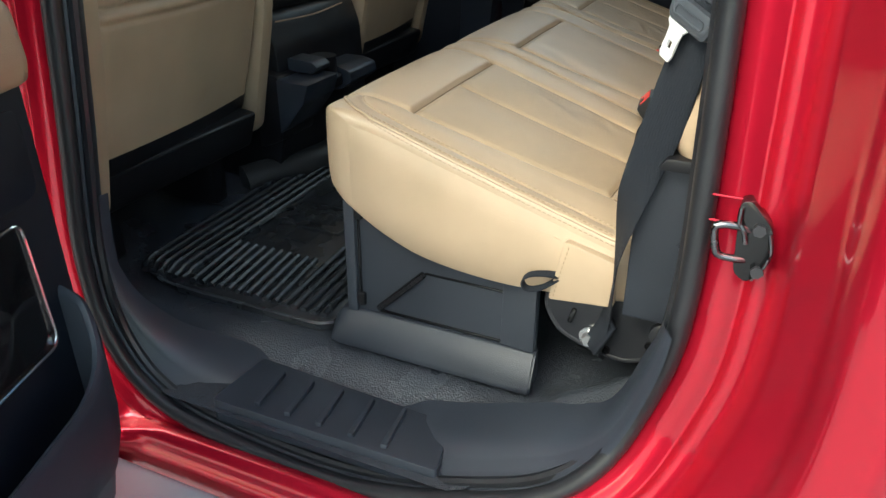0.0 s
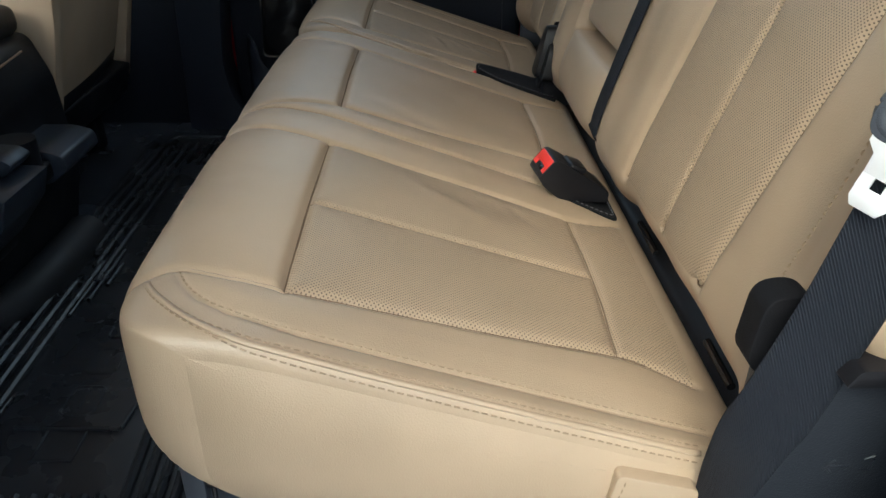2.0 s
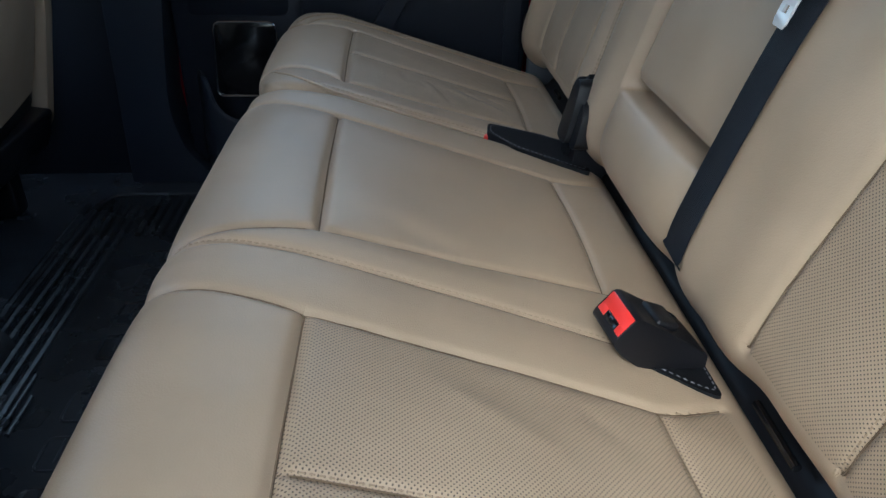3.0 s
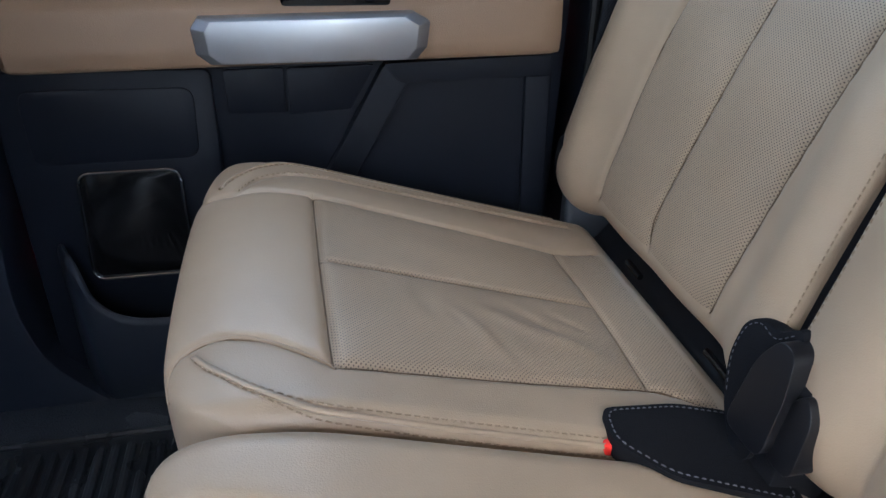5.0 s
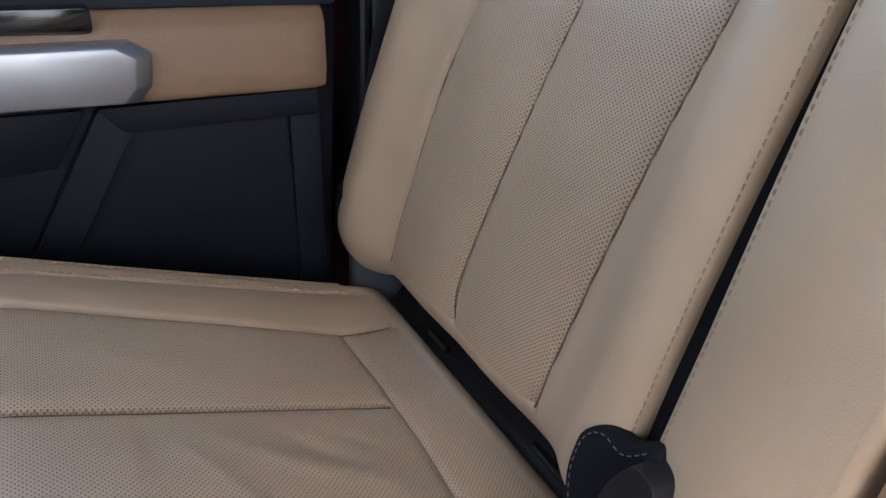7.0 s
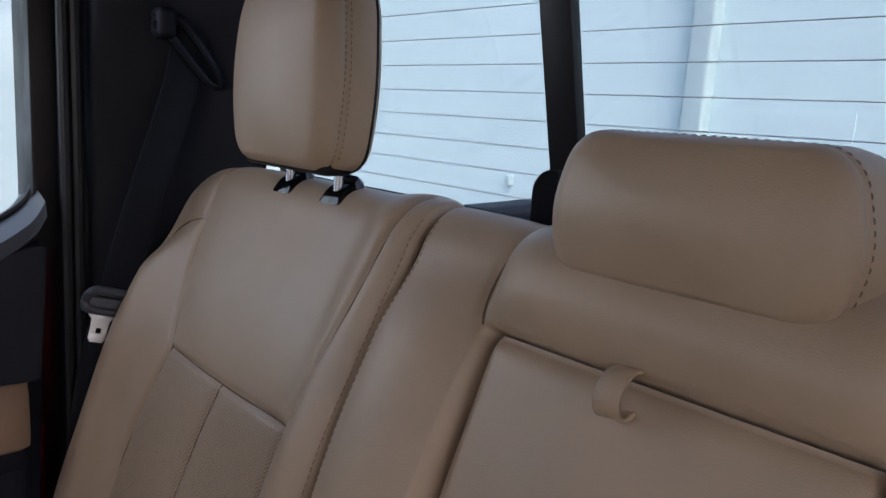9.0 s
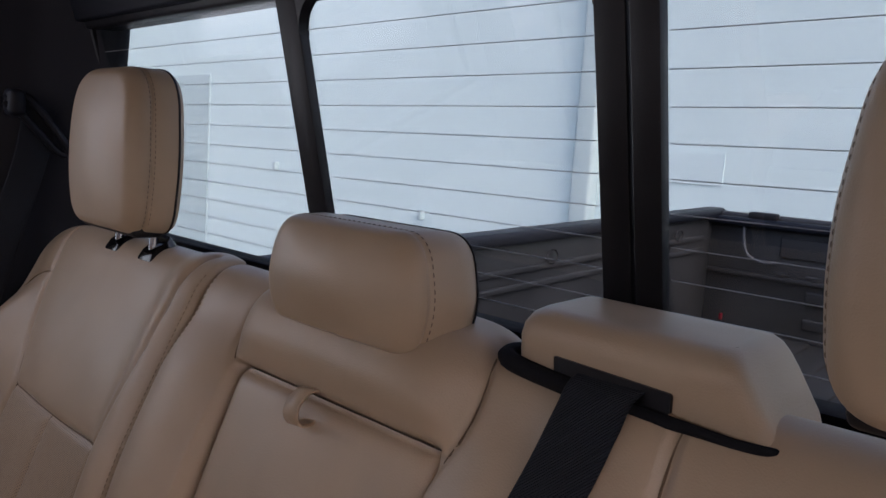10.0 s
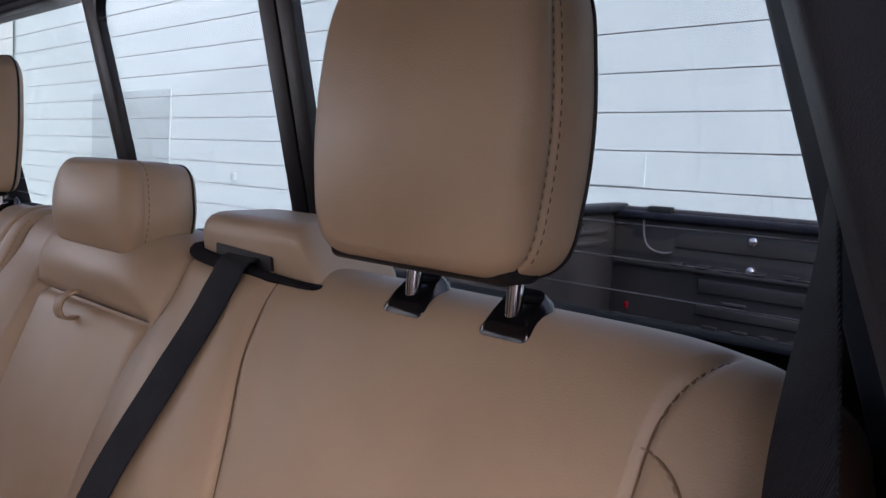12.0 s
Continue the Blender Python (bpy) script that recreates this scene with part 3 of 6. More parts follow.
def back_grid():
    loop = spline(BACK_PROFILE, 0.0038, closed=True)
    d = np.roll(loop, -1, 0) - np.roll(loop, 1, 0)
    d /= np.linalg.norm(d, axis=1)[:, None]
    nrm = np.stack([-d[:, 1], d[:, 0]], 1)
    top = int(np.argmax(loop[:, 1]))
    k = int(np.argmin(np.abs(loop[:top, 1] - 0.6)))
    if nrm[k, 0] > 0:
        nrm = -nrm
    keep = [i for i in range(len(loop)) if i < top + 14 or i % 4 == 0]
    s = np.r_[0, np.cumsum(np.linalg.norm(np.diff(loop, axis=0), axis=1))]
    return loop[keep], nrm[keep], s[keep]


BP, BN, BS = back_grid()
_btop = int(np.argmax(BP[:, 1]))
_bbot = int(np.argmin(BP[:_btop, 0]))


def rise(z):
    """Length along the back's profile at which its front lies at height z."""
    return float(np.interp(z, BP[_bbot: _btop + 1, 1], BS[_bbot: _btop + 1]))


def bench_back(seat, y0, y1, corner0, corner1, seams, swell_fn, perf_polys, stitched, dark=None, r=(0.022, 0.022), low0=0.0, low1=0.0, lean=(0.0, 0.0)):
    e = np.linspace(0, 1, 9) ** 1.6 * 0.03
    y = np.unique(np.r_[y0 + e, y1 - e, np.linspace(y0, y1, int((y1 - y0) / 0.0038))])
    yy, ss = np.meshgrid(y, BS, indexing="ij")
    e0, e1 = yy - y0, y1 - yy
    inset = np.zeros_like(yy)
    for d, rr in ((e0, r[0]), (e1, r[1])):
        t = np.clip(1 - d / rr, 0, 1)
        inset = np.maximum(inset, rr * (1 - np.sqrt(np.maximum(1 - t * t, 0))))
    near = np.full_like(yy, 9.0)
    groove = np.zeros_like(yy)
    for line, depth, w in seams:
        d = seg_dist(ss, yy, line)
        near = np.minimum(near, d)
        groove = np.maximum(groove, depth * np.exp(-((d / w) ** 2)))
    facing = np.clip((-BN[:, 0] + 0.75 * np.maximum(BN[:, 1], 0) + 0.1) / 0.35, 0, 1)[None, :]
    zz = np.broadcast_to(BP[None, :, 1], yy.shape)
    disp = (0.0045 * (1 - np.exp(-near / 0.03)) - groove + swell_fn(yy, zz)) * facing - inset
    x = BP[None, :, 0] + BN[None, :, 0] * disp
    z = BP[None, :, 1] + BN[None, :, 1] * disp
    for d, c in ((e0, corner0), (e1, corner1)):
        t = np.clip(1 - d / 0.18, 0, 1)
        z = z - min(c, 0.075) * t**3 * np.clip((zz - 0.70) / 0.25, 0, 1)
    for d, c in ((e0, low0), (e1, low1)):
        if c > 0:
            t = np.clip((0.078 - d) / 0.03, 0, 1)
            foot = 0.318 + (c - 0.018) * t * t * (3 - 2 * t)
            rise_z = np.maximum(foot + (z - 0.318) * (0.936 - foot) / (0.936 - 0.318) - z, 0)
            x, z = x + 0.30 * rise_z, z + rise_z
    # the outer shoulders draw in towards the top
    yd = yy.copy()
    for d, c, sg in ((e0, corner0, 1), (e1, corner1, -1)):
        if c > 0:
            yd += sg * (c if sg > 0 else c * 0.45) * np.clip(1 - d / 0.20, 0, 1) ** 1.6 * np.clip((zz - 0.52) / 0.22, 0, 1)
    # neighbouring backs close up towards the top
    for d, c in ((e0, lean[0]), (e1, lean[1])):
        yd += c * np.clip(1 - d / 0.12, 0, 1) * np.clip((zz - 0.50) / 0.28, 0, 1)
    g = np.stack([x, yd, z], -1)
    fy = (yy[:-1] + yy[1:]) / 2
    fs = (ss + np.roll(ss, -1, 1))[:-1] / 2
    fs[:, -1] = BS[-1]
    perf = np.zeros(fy.shape, bool)
    front = (np.arange(len(BS)) < _btop)[None, :] & np.ones(fy.shape, bool)
    for poly in perf_polys:
        perf |= inside(fs, fy, poly) & front
    shell = (BN[None, :, 0] + 0 * fs > 0.35) & ~perf
    rest = ~perf & ~shell
    uv = np.stack([yy, ss], -1)
    root = grid_parts(g, uv, [("backrest", rest, M_LEATHER, "")], seat)[0]
    grid_parts(g, uv, [("insert_panel", perf, M_PERF, "perforated tan leather insert"), ("back_shell", shell, M_TRIM, "dark carpeted rear shell")], root)
    cap(g[0], -1, 0.002, M_LEATHER, root)
    cap(g[-1], 1, 0.002, M_LEATHER, root)
    nrm = surface_normals(g)
    if nrm[len(y) // 2, _bbot + 30, 0] > 0:
        nrm = -nrm

    def on(line, shift=0.0, lift=0.0004):
        pts, ns = [], []
        for s, yv in spline(line, 0.004):
            i = int(np.clip(np.searchsorted(y, yv + shift), 1, len(y) - 1))
            f = (yv + shift - y[i - 1]) / (y[i] - y[i - 1])
            j = int(np.clip(np.searchsorted(BS, s), 1, len(BS) - 1))
            h = (s - BS[j - 1]) / (BS[j] - BS[j - 1])
            q = (g[i - 1, j - 1] * (1 - f) + g[i, j - 1] * f) * (1 - h) + (g[i - 1, j] * (1 - f) + g[i, j] * f) * h
            pts.append(q + nrm[i, j] * lift)
            ns.append(nrm[i, j])
        return pts, ns

    sewn_lines(seams, on, root)
    if stitched:
        stitches([on(*l) for l in stitched], dark or M_STITCH, root, 0.0046, 0.0072, 0.0012)
    return root, on


def back_lines(sg, yc):
    """Sewn lines of an outer seat back; sg is +1 where the door side lies at greater y."""
    R = rise
    inner = [(R(0.29), yc - sg * 0.098), (R(0.36), yc - sg * 0.100), (R(0.49), yc - sg * 0.113), (R(0.60), yc - sg * 0.126), (R(0.714), yc - sg * 0.148), (R(0.835), yc - sg * 0.176), (R(0.915), yc - sg * 0.184), (R(0.930) + 0.02, yc - sg * 0.186)]
    outer = [(R(0.29), yc + sg * 0.198), (R(0.36), yc + sg * 0.196), (R(0.53), yc + sg * 0.190), (R(0.605), yc + sg * 0.178), (R(0.714), yc + sg * 0.147), (R(0.80), yc + sg * 0.190), (R(0.868), yc + sg * 0.217), (R(0.92), yc + sg * 0.226), (R(0.930) + 0.02, yc + sg * 0.232)]
    cross = [(R(0.714), yc - sg * 0.148), (R(0.711), yc), (R(0.714), yc + sg * 0.147)]
    mid = [(R(0.29), yc + sg * 0.044), (R(0.42), yc + sg * 0.050), (R(0.60), yc + sg * 0.024), (R(0.711), yc + sg * 0.002)]
    hook = [(R(0.868), yc + sg * 0.217), (R(0.864), yc + sg * 0.262), (R(0.845), yc + sg * 0.308), (R(0.79), yc + sg * 0.333), (R(0.69), yc + sg * 0.339), (R(0.55), yc + sg * 0.341)]
    seams = [(inner, 0.0050, 0.0042), (outer, 0.0050, 0.0042), (cross, 0.0045, 0.0040), (mid, 0.0042, 0.0036), (hook, 0.0030, 0.0032)]
    poly = inner[:5] + [cross[1]] + outer[4::-1]
    return seams, poly


def bolsters(*spec):
    """Forward bulges: (y, half width, height, z from, z to)."""

    def fn(yy, zz):
        out = np.zeros_like(yy)
        for c, w, h, z0, z1 in spec:
            fz = np.clip((zz - z0) / 0.08, 0, 1) * np.clip((z1 - zz) / 0.08, 0, 1)
            out += h * np.exp(-np.abs((yy - c) / w) ** 2.4) * fz * fz * (3 - 2 * fz)
        return out

    return fn


f_seams, f_poly = back_lines(1, YF)
split_f = [(rise(0.29), 1.064), (rise(0.45), 1.064), (rise(0.60), 1.064), (rise(0.75), 1.064), (rise(0.926), 1.064)]
bench_back(
    narrow_seat, 1.051, 1.612, 0.0, 0.050, f_seams, bolsters((1.085, 0.035, 0.016, 0.2, 0.98), (1.55, 0.05, 0.022, 0.2, 0.86)), [f_poly],
    [([(a, 1.0545) for a, b in split_f], 0.0)], r=(0.008, 0.022), lean=(-0.006, 0.0))
_R = rise
n_in = [(_R(0.29), 0.436), (_R(0.36), 0.432), (_R(0.43), 0.427), (_R(0.53), 0.415), (_R(0.60), 0.407), (_R(0.714), 0.405), (_R(0.80), 0.428), (_R(0.86), 0.446), (_R(0.915), 0.447), (_R(0.930) + 0.02, 0.445)]
n_out = [(_R(0.29), 0.176), (_R(0.36), 0.160), (_R(0.43), 0.147), (_R(0.50), 0.137), (_R(0.60), 0.120), (_R(0.714), 0.106), (_R(0.80), 0.078), (_R(0.86), 0.070), (_R(0.89), 0.069), (_R(0.915), 0.060), (_R(0.930) + 0.02, 0.036)]
n_cross = [(_R(0.714), 0.405), (_R(0.711), 0.258), (_R(0.714), 0.106)]
n_mid = [(_R(0.29), 0.288), (_R(0.36), 0.284), (_R(0.46), 0.277), (_R(0.56), 0.267), (_R(0.711), 0.258)]
n_hook = [(_R(0.885), 0.070), (_R(0.881), 0.055), (_R(0.870), 0.037), (_R(0.835), 0.014), (_R(0.76), -0.008)]
n_seams = [(n_in, 0.0050, 0.0042), (n_out, 0.0050, 0.0042), (n_cross, 0.0045, 0.0040), (n_mid, 0.0042, 0.0036), (n_hook, 0.0030, 0.0032)]
n_poly = n_in[:6] + [n_cross[1]] + n_out[5::-1]
roll_l = [(rise(0.835), 0.915), (rise(0.87), 0.934), (rise(0.905), 0.935), (rise(0.926), 0.925), (rise(0.930) + 0.02, 0.918)]
roll_r = [(rise(0.835), 0.628), (rise(0.87), 0.612), (rise(0.905), 0.608), (rise(0.926), 0.612), (rise(0.930) + 0.02, 0.618)]


def mid_swell(yy, zz):
    base = bolsters((-0.03, 0.05, 0.022, 0.2, 0.86), (0.478, 0.05, 0.012, 0.2, 0.98), (0.985, 0.055, 0.020, 0.2, 0.90), (0.565, 0.045, 0.012, 0.2, 0.90))(yy, zz)
    roll = 0.030 * np.clip(1 - np.abs((yy - 0.771) / 0.158) ** 8, 0, 1) * np.clip(1 - np.abs((zz - 0.900) / 0.042) ** 2.5, 0, 1)
    well = -0.055 * np.clip((0.924 - yy) / 0.006, 0, 1) * np.clip((yy - 0.625) / 0.006, 0, 1) * np.clip((0.861 - zz) / 0.006, 0, 1) * np.clip((zz - 0.44) / 0.01, 0, 1)
    low = 0.022 * np.clip(1 - np.abs((yy - 0.771) / 0.15) ** 6, 0, 1) * np.clip(1 - np.abs((zz - 0.385) / 0.06) ** 2.5, 0, 1)
    return base + roll + well + low


_, on_nback = bench_back(
    wide_seat, -0.078, 1.0355, 0.053, 0.0,
    n_seams + [(roll_l, 0.004, 0.004), (roll_r, 0.004, 0.004)], mid_swell, [n_poly],
    [([(a, b) for a, b in n_hook], 0.004), ([(a, 1.0255) for a, b in split_f], 0.0), ([(rise(0.38), 0.046), (rise(0.45), 0.043), (rise(0.5), 0.038), (rise(0.68), 0.024)], 0.0), ([(a, b) for a, b in n_mid], 0.004)], low0=0.137, r=(0.022, 0.012), lean=(0.0, 0.006))
# added black sheet that stands in for the shade of the open gap
core = [(0.62 + (x - 0.62) * 0.985 + 0.001, 0.63 + (z - 0.63) * 0.975) for x, z in BACK_PROFILE]
part("gap_dark_fill", bm_prism(core, "y", 1.0350, 1.0515, 0.0), M_FABRIC, narrow_seat, "black sheet added to darken the gap between the seat backs")


# folded-up armrest in the middle
def armrest():
    path = spline([(0.548, 0.455), (0.572, 0.53), (0.602, 0.62), (0.632, 0.71), (0.664, 0.79), (0.690, 0.852)], 0.005)
    ring = rounded_poly([(-0.145, -0.030), (0.145, -0.030), (0.145, 0.015), (-0.145, 0.015)], [0.012, 0.012, 0.018, 0.018], 6)
    n = len(path)
    tang = np.gradient(path, axis=0)
    tang /= np.linalg.norm(tang, axis=1)[:, None]
    verts, faces = [], []
    m = len(ring)
    for i in range(n):
        nx, nz = -tang[i, 1], tang[i, 0]
        k = min(i, n - 1 - i) * 0.005
        sh = 1.0 if k > 0.02 else math.sqrt(max(1 - (1 - k / 0.02) ** 2, 0.02))
        for a, b in ring:
            b2 = (b * sh) if b > 0 else b
            crown = 0.004 * (1 - (a / 0.146) ** 2) if b > 0 else 0
            verts.append((path[i, 0] + nx * (b2 + crown), 0.771 + a * (0.985 + 0.015 * sh), path[i, 1] + nz * (b2 + crown)))
    for i in range(n - 1):
        for j in range(m):
            faces.append((i * m + j, i * m + (j + 1) % m, (i + 1) * m + (j + 1) % m, (i + 1) * m + j))
    faces.append(tuple(range(m)))
    faces.append(tuple((n - 1) * m + j for j in range(m))[::-1])
    root = link_mesh("armrest", verts, faces, M_LEATHER, wide_seat, "tan leather armrest folded up")
    strap = [(0.682, 0.782, 0.864), (0.664, 0.782, 0.868), (0.651, 0.782, 0.860), (0.647, 0.782, 0.848), (0.653, 0.782, 0.838), (0.667, 0.782, 0.838), (0.682, 0.782, 0.848)]
    v, f, uv = ribbon(spline(strap, 0.003), (0.0, 1.0, -0.1), 0.021, 0.003)
    link_mesh("pull_loop", v, f, M_LEATHER, root, "tan leather pull loop", uv)
    return root


armrest()


# ---------------------------------------------------------------- headrests
def even(pts, step):
    """A closed polygon cut into even steps."""
    p = np.array(list(pts) + [pts[0]], float)
    d = np.r_[0, np.cumsum(np.linalg.norm(np.diff(p, axis=0), axis=1))]
    s = np.linspace(0, d[-1], max(int(d[-1] / step), 8), endpoint=False)
    return np.stack([np.interp(s, d, p[:, k]) for k in range(p.shape[1])], 1)


def headrest(label, yc, x0, z0, width, height, depth, lean, rt, rb, posts):
    """A padded headrest: front view with rounded corners, rounded over front and back."""
    root = thing("headrest", label, "headrest", "headrests of the rear bench")
    hw = width / 2
    out = rounded_poly([(-hw * 0.90, 0), (hw * 0.90, 0), (hw, height * 0.42), (hw * 0.86, height), (-hw * 0.86, height), (-hw, height * 0.42)], [rb, rb, 0.10, rt, rt, 0.10], 12)
    out = even(out, 0.006)
    c = np.array([0, height * 0.5])
    low = height < 0.15
    rr, shrink, sa = (0.034, 0.17, 0.70) if low else (0.012, 0.06, 0.25)
    fr, gd = (0.012, 0.0140) if low else (0.018, 0.0205)
    m = len(out)
    rows = []
    sect = []
    for k in np.linspace(0.0, 1.0, 14):
        sect.append((k * 0.74, None))

    def flank(d):
        return 0.915 + 0.085 * math.sin(math.pi / 2 * min((d - fr) / (depth - 0.030), 1.0))

    for a in np.linspace(0, math.pi / 2, 12)[1:]:
        sect.append((0.74 + 0.175 * math.sin(a), fr * (1 - math.cos(a))))
    for d in (gd - 0.0015, gd, gd + 0.0015, gd + 0.003, gd + 0.0055, gd + 0.0095, gd + 0.0155, depth - rr):
        sect.append((flank(d), d))
    for a in np.linspace(0, math.pi / 2, 9)[1:]:
        sect.append((flank(depth - rr) - shrink * (1 - math.cos(a)), depth - rr + rr * math.sin(a)))
    for k in np.linspace(0.78, 0.0, 6):
        sect.append((k, depth))
    verts, faces = [], []
    for f, d in sect:
        g = -0.0020 * math.exp(-(((d - gd) / 0.0016) ** 2)) if d else 0
        for p in out:
            fz = (f / 0.74) * 0.88 if d is None else 0.88 + 0.12 * min((f - 0.74) / 0.175, 1) if d <= depth - rr else f
            q = c + (p - c) * np.array((f + g / hw, fz + g / hw))
            dome = -0.019 * (1 - (q[0] / hw) ** 2) * (1 - (2 * q[1] / height - 1) ** 2)
            fade = 1.0 if d is None else max(1 - d / fr, 0)
            verts.append((x0 + (d or 0.0) + dome * fade + lean * q[1], yc + q[0], z0 + q[1]))
    n = len(sect)
    for i in range(n - 1):
        for j in range(m):
            faces.append((i * m + j, (i + 1) * m + j, (i + 1) * m + (j + 1) % m, i * m + (j + 1) % m))
    link_mesh("pad", verts, faces, M_LEATHER, root)
    lines = []
    for d0 in ((gd + 0.0030,) if low else (0.0185, 0.0240)):
        k0 = flank(d0)
        pts = [(x0 + d0 + lean * p[1], yc + p[0] * k0, z0 + p[1]) for p in out if p[1] > 0.012]
        k = [i for i, p in enumerate(out) if p[1] > 0.012]
        start = next((i for i in range(1, len(k)) if k[i] != k[i - 1] + 1), 0)
        pts = pts[start:] + pts[:start]
        nn = [np.array([0, q[1] - yc, q[2] - z0 - height / 2]) for q in pts]
        nn = [v / np.linalg.norm(v) for v in nn]
        pts = [np.array(q) + 0.0001 * v for q, v in zip(pts, nn)]
        lines.append((pts, nn))
    stitches(lines, M_DSTITCH, root, 0.0042, 0.0068, 0.0008)
    base = bm_box((x0 + 0.011, yc - hw * 0.75, z0 - 0.004), (x0 + depth - 0.008, yc + hw * 0.75, z0 + 0.020), 0.008, 3) if not low else bm_box((x0 + 0.016, yc - hw * 0.76, z0 - 0.004), (x0 + depth - 0.024, yc + hw * 0.76, z0 + 0.016), 0.006)
    part("base_cover", base, M_BLACK, root, "black plastic base")
    ke = 1.0 - shrink * (1 - math.sqrt(1 - sa * sa))
    edge = [(x0 + depth - rr * (1 - sa) + lean * (height * 0.5 + (p[1] - height * 0.5) * ke), yc + p[0] * ke, z0 + height * 0.5 + (p[1] - height * 0.5) * ke) for p in out]
    part("rear_cover", tube(edge, 0.0011 if low else 0.0018, 6, True), M_BLACK, root, "black rear cover edge")
    for py in posts:
        part("post", tube([(0.722, py, z0 + 0.02), (0.720, py, 0.90)], 0.0062, 14), M_CHROME, root, "chrome post")
        g1 = rounded_poly([(-0.016, -0.021), (0.024, -0.021), (0.024, 0.021), (-0.016, 0.021)], [0.006, 0.014, 0.014, 0.006], 4)
        bm = bmesh.new()
        lo = [bm.verts.new((0.724 + a, py + b * 1.10, 0.923 + a * 0.70)) for a, b in g1]
        md = [bm.verts.new((0.723 + a * 0.96, py + b * 1.00, 0.934 + a * 0.60)) for a, b in g1]
        hi = [bm.verts.new((0.724 + a * 0.70, py + b * 0.75, 0.9425 + a * 0.48)) for a, b in g1]
        for r0, r1 in ((lo, md), (md, hi)):
            for j in range(len(g1)):
                bm.faces.new((r0[j], r0[(j + 1) % len(g1)], r1[(j + 1) % len(g1)], r1[j]))
        bm.faces.new(hi)
        bm.faces.new(lo[::-1])
        part("post_guide", bm, M_GLOSS, root, "black plastic post guide")
    return root


headrest("tall tan leather headrest on chrome posts with black base", 1.284, 0.676, 0.958, 0.242, 0.220, 0.062, 0.035, 0.075, 0.035, (YF - 0.054, YF + 0.052))
headrest("tall tan leather headrest on chrome posts with black base", 0.264, 0.676, 0.964, 0.238, 0.222, 0.062, 0.035, 0.075, 0.035, (0.192, 0.288))
headrest("low wide tan leather headrest resting on the seat back", 0.763, 0.672, 0.922, 0.238, 0.103, 0.078, 0.05, 0.042, 0.042, ())


# ---------------------------------------------------------------- cab structure
def smooth01(t):
    t = np.clip(t, 0, 1)
    return t * t * (3 - 2 * t)


def cab_floor():
    xs, ys = np.linspace(-1.7, 0.86, 150), np.linspace(-0.20, 1.66, 130)
    X, Y = np.meshgrid(xs, ys, indexing="ij")
    Y = np.maximum(Y, -0.20 + 0.085 * smooth01((X - 0.32) / 0.10))
    Z = -0.004 - 0.030 * smooth01((0.0 - Y) / 0.10)
    Z += 0.04 * smooth01((X - 0.37) / 0.07) * smooth01((0.055 - np.abs(Y - 0.00)) / 0.05)
    Z += 0.06 * smooth01((X - 0.42) / 0.12)
    Z += 0.055 * smooth01((X - 0.30) / 0.14) * smooth01((-0.02 - Y) / 0.06)
    Z += 0.10 * smooth01((0.20 - np.abs(Y - 0.76)) / 0.12) * smooth01((-0.42 - X) / 0.15)
    v = np.stack([X, Y, Z], -1).reshape(-1, 3)
    idx = np.arange(len(v)).reshape(X.shape)
    f = np.stack([idx[:-1, :-1], idx[1:, :-1], idx[1:, 1:], idx[:-1, 1:]], -1).reshape(-1, 4)
    return tagged(link_mesh("floor", v, f, M_VINYL), "black grained vinyl cab floor covering", "floor", kind="structure")


cab_floor()

OPENING = [(-0.225, 0.66), (-0.262, 0.42), (-0.296, 0.20), (-0.278, 0.05), (-0.195, -0.045), (-0.03, -0.080), (0.18, -0.078), (0.398, -0.006), (0.504, 0.078),
           (0.554, 0.21), (0.568, 0.33), (0.563, 0.51), (0.556, 0.66), (0.545, 0.90), (0.52, 1.14), (0.44, 1.26), (0.20, 1.29), (-0.05, 1.28), (-0.15, 1.18), (-0.19, 0.92)]
LOOP = spline(OPENING, 0.012, closed=True)
_d = np.roll(LOOP, -1, 0) - np.roll(LOOP, 1, 0)
_d /= np.linalg.norm(_d, axis=1)[:, None]
LOOP_N = np.stack([_d[:, 1], -_d[:, 0]], 1)
if ((LOOP[30] - LOOP.mean(0)) * LOOP_N[30]).sum() < 0:
    LOOP_N = -LOOP_N

# the jamb is shallower along the rear edge of the opening
SHALLOW = 0.045 * np.clip((LOOP[:, 0] - 0.38) / 0.14, 0, 1) * np.clip((LOOP[:, 1] - 0.0) / 0.15, 0, 1) * np.clip((1.1 - LOOP[:, 1]) / 0.2, 0, 1)


SILL_O = (0.05, 0.061, 0.076, 0.084, 0.096, 0.118, 0.133, 0.146, 0.17, 0.20, 0.222, 0.34)
SILL_Y = (-0.2085, -0.214, -0.222, -0.228, -0.234, -0.240, -0.242, -0.243, -0.247, -0.251, -0.250, -0.240)
SILL_Z = (-0.086, -0.081, -0.081, -0.083, -0.088, -0.098, -0.106, -0.112, -0.117, -0.126, -0.140, -0.30)


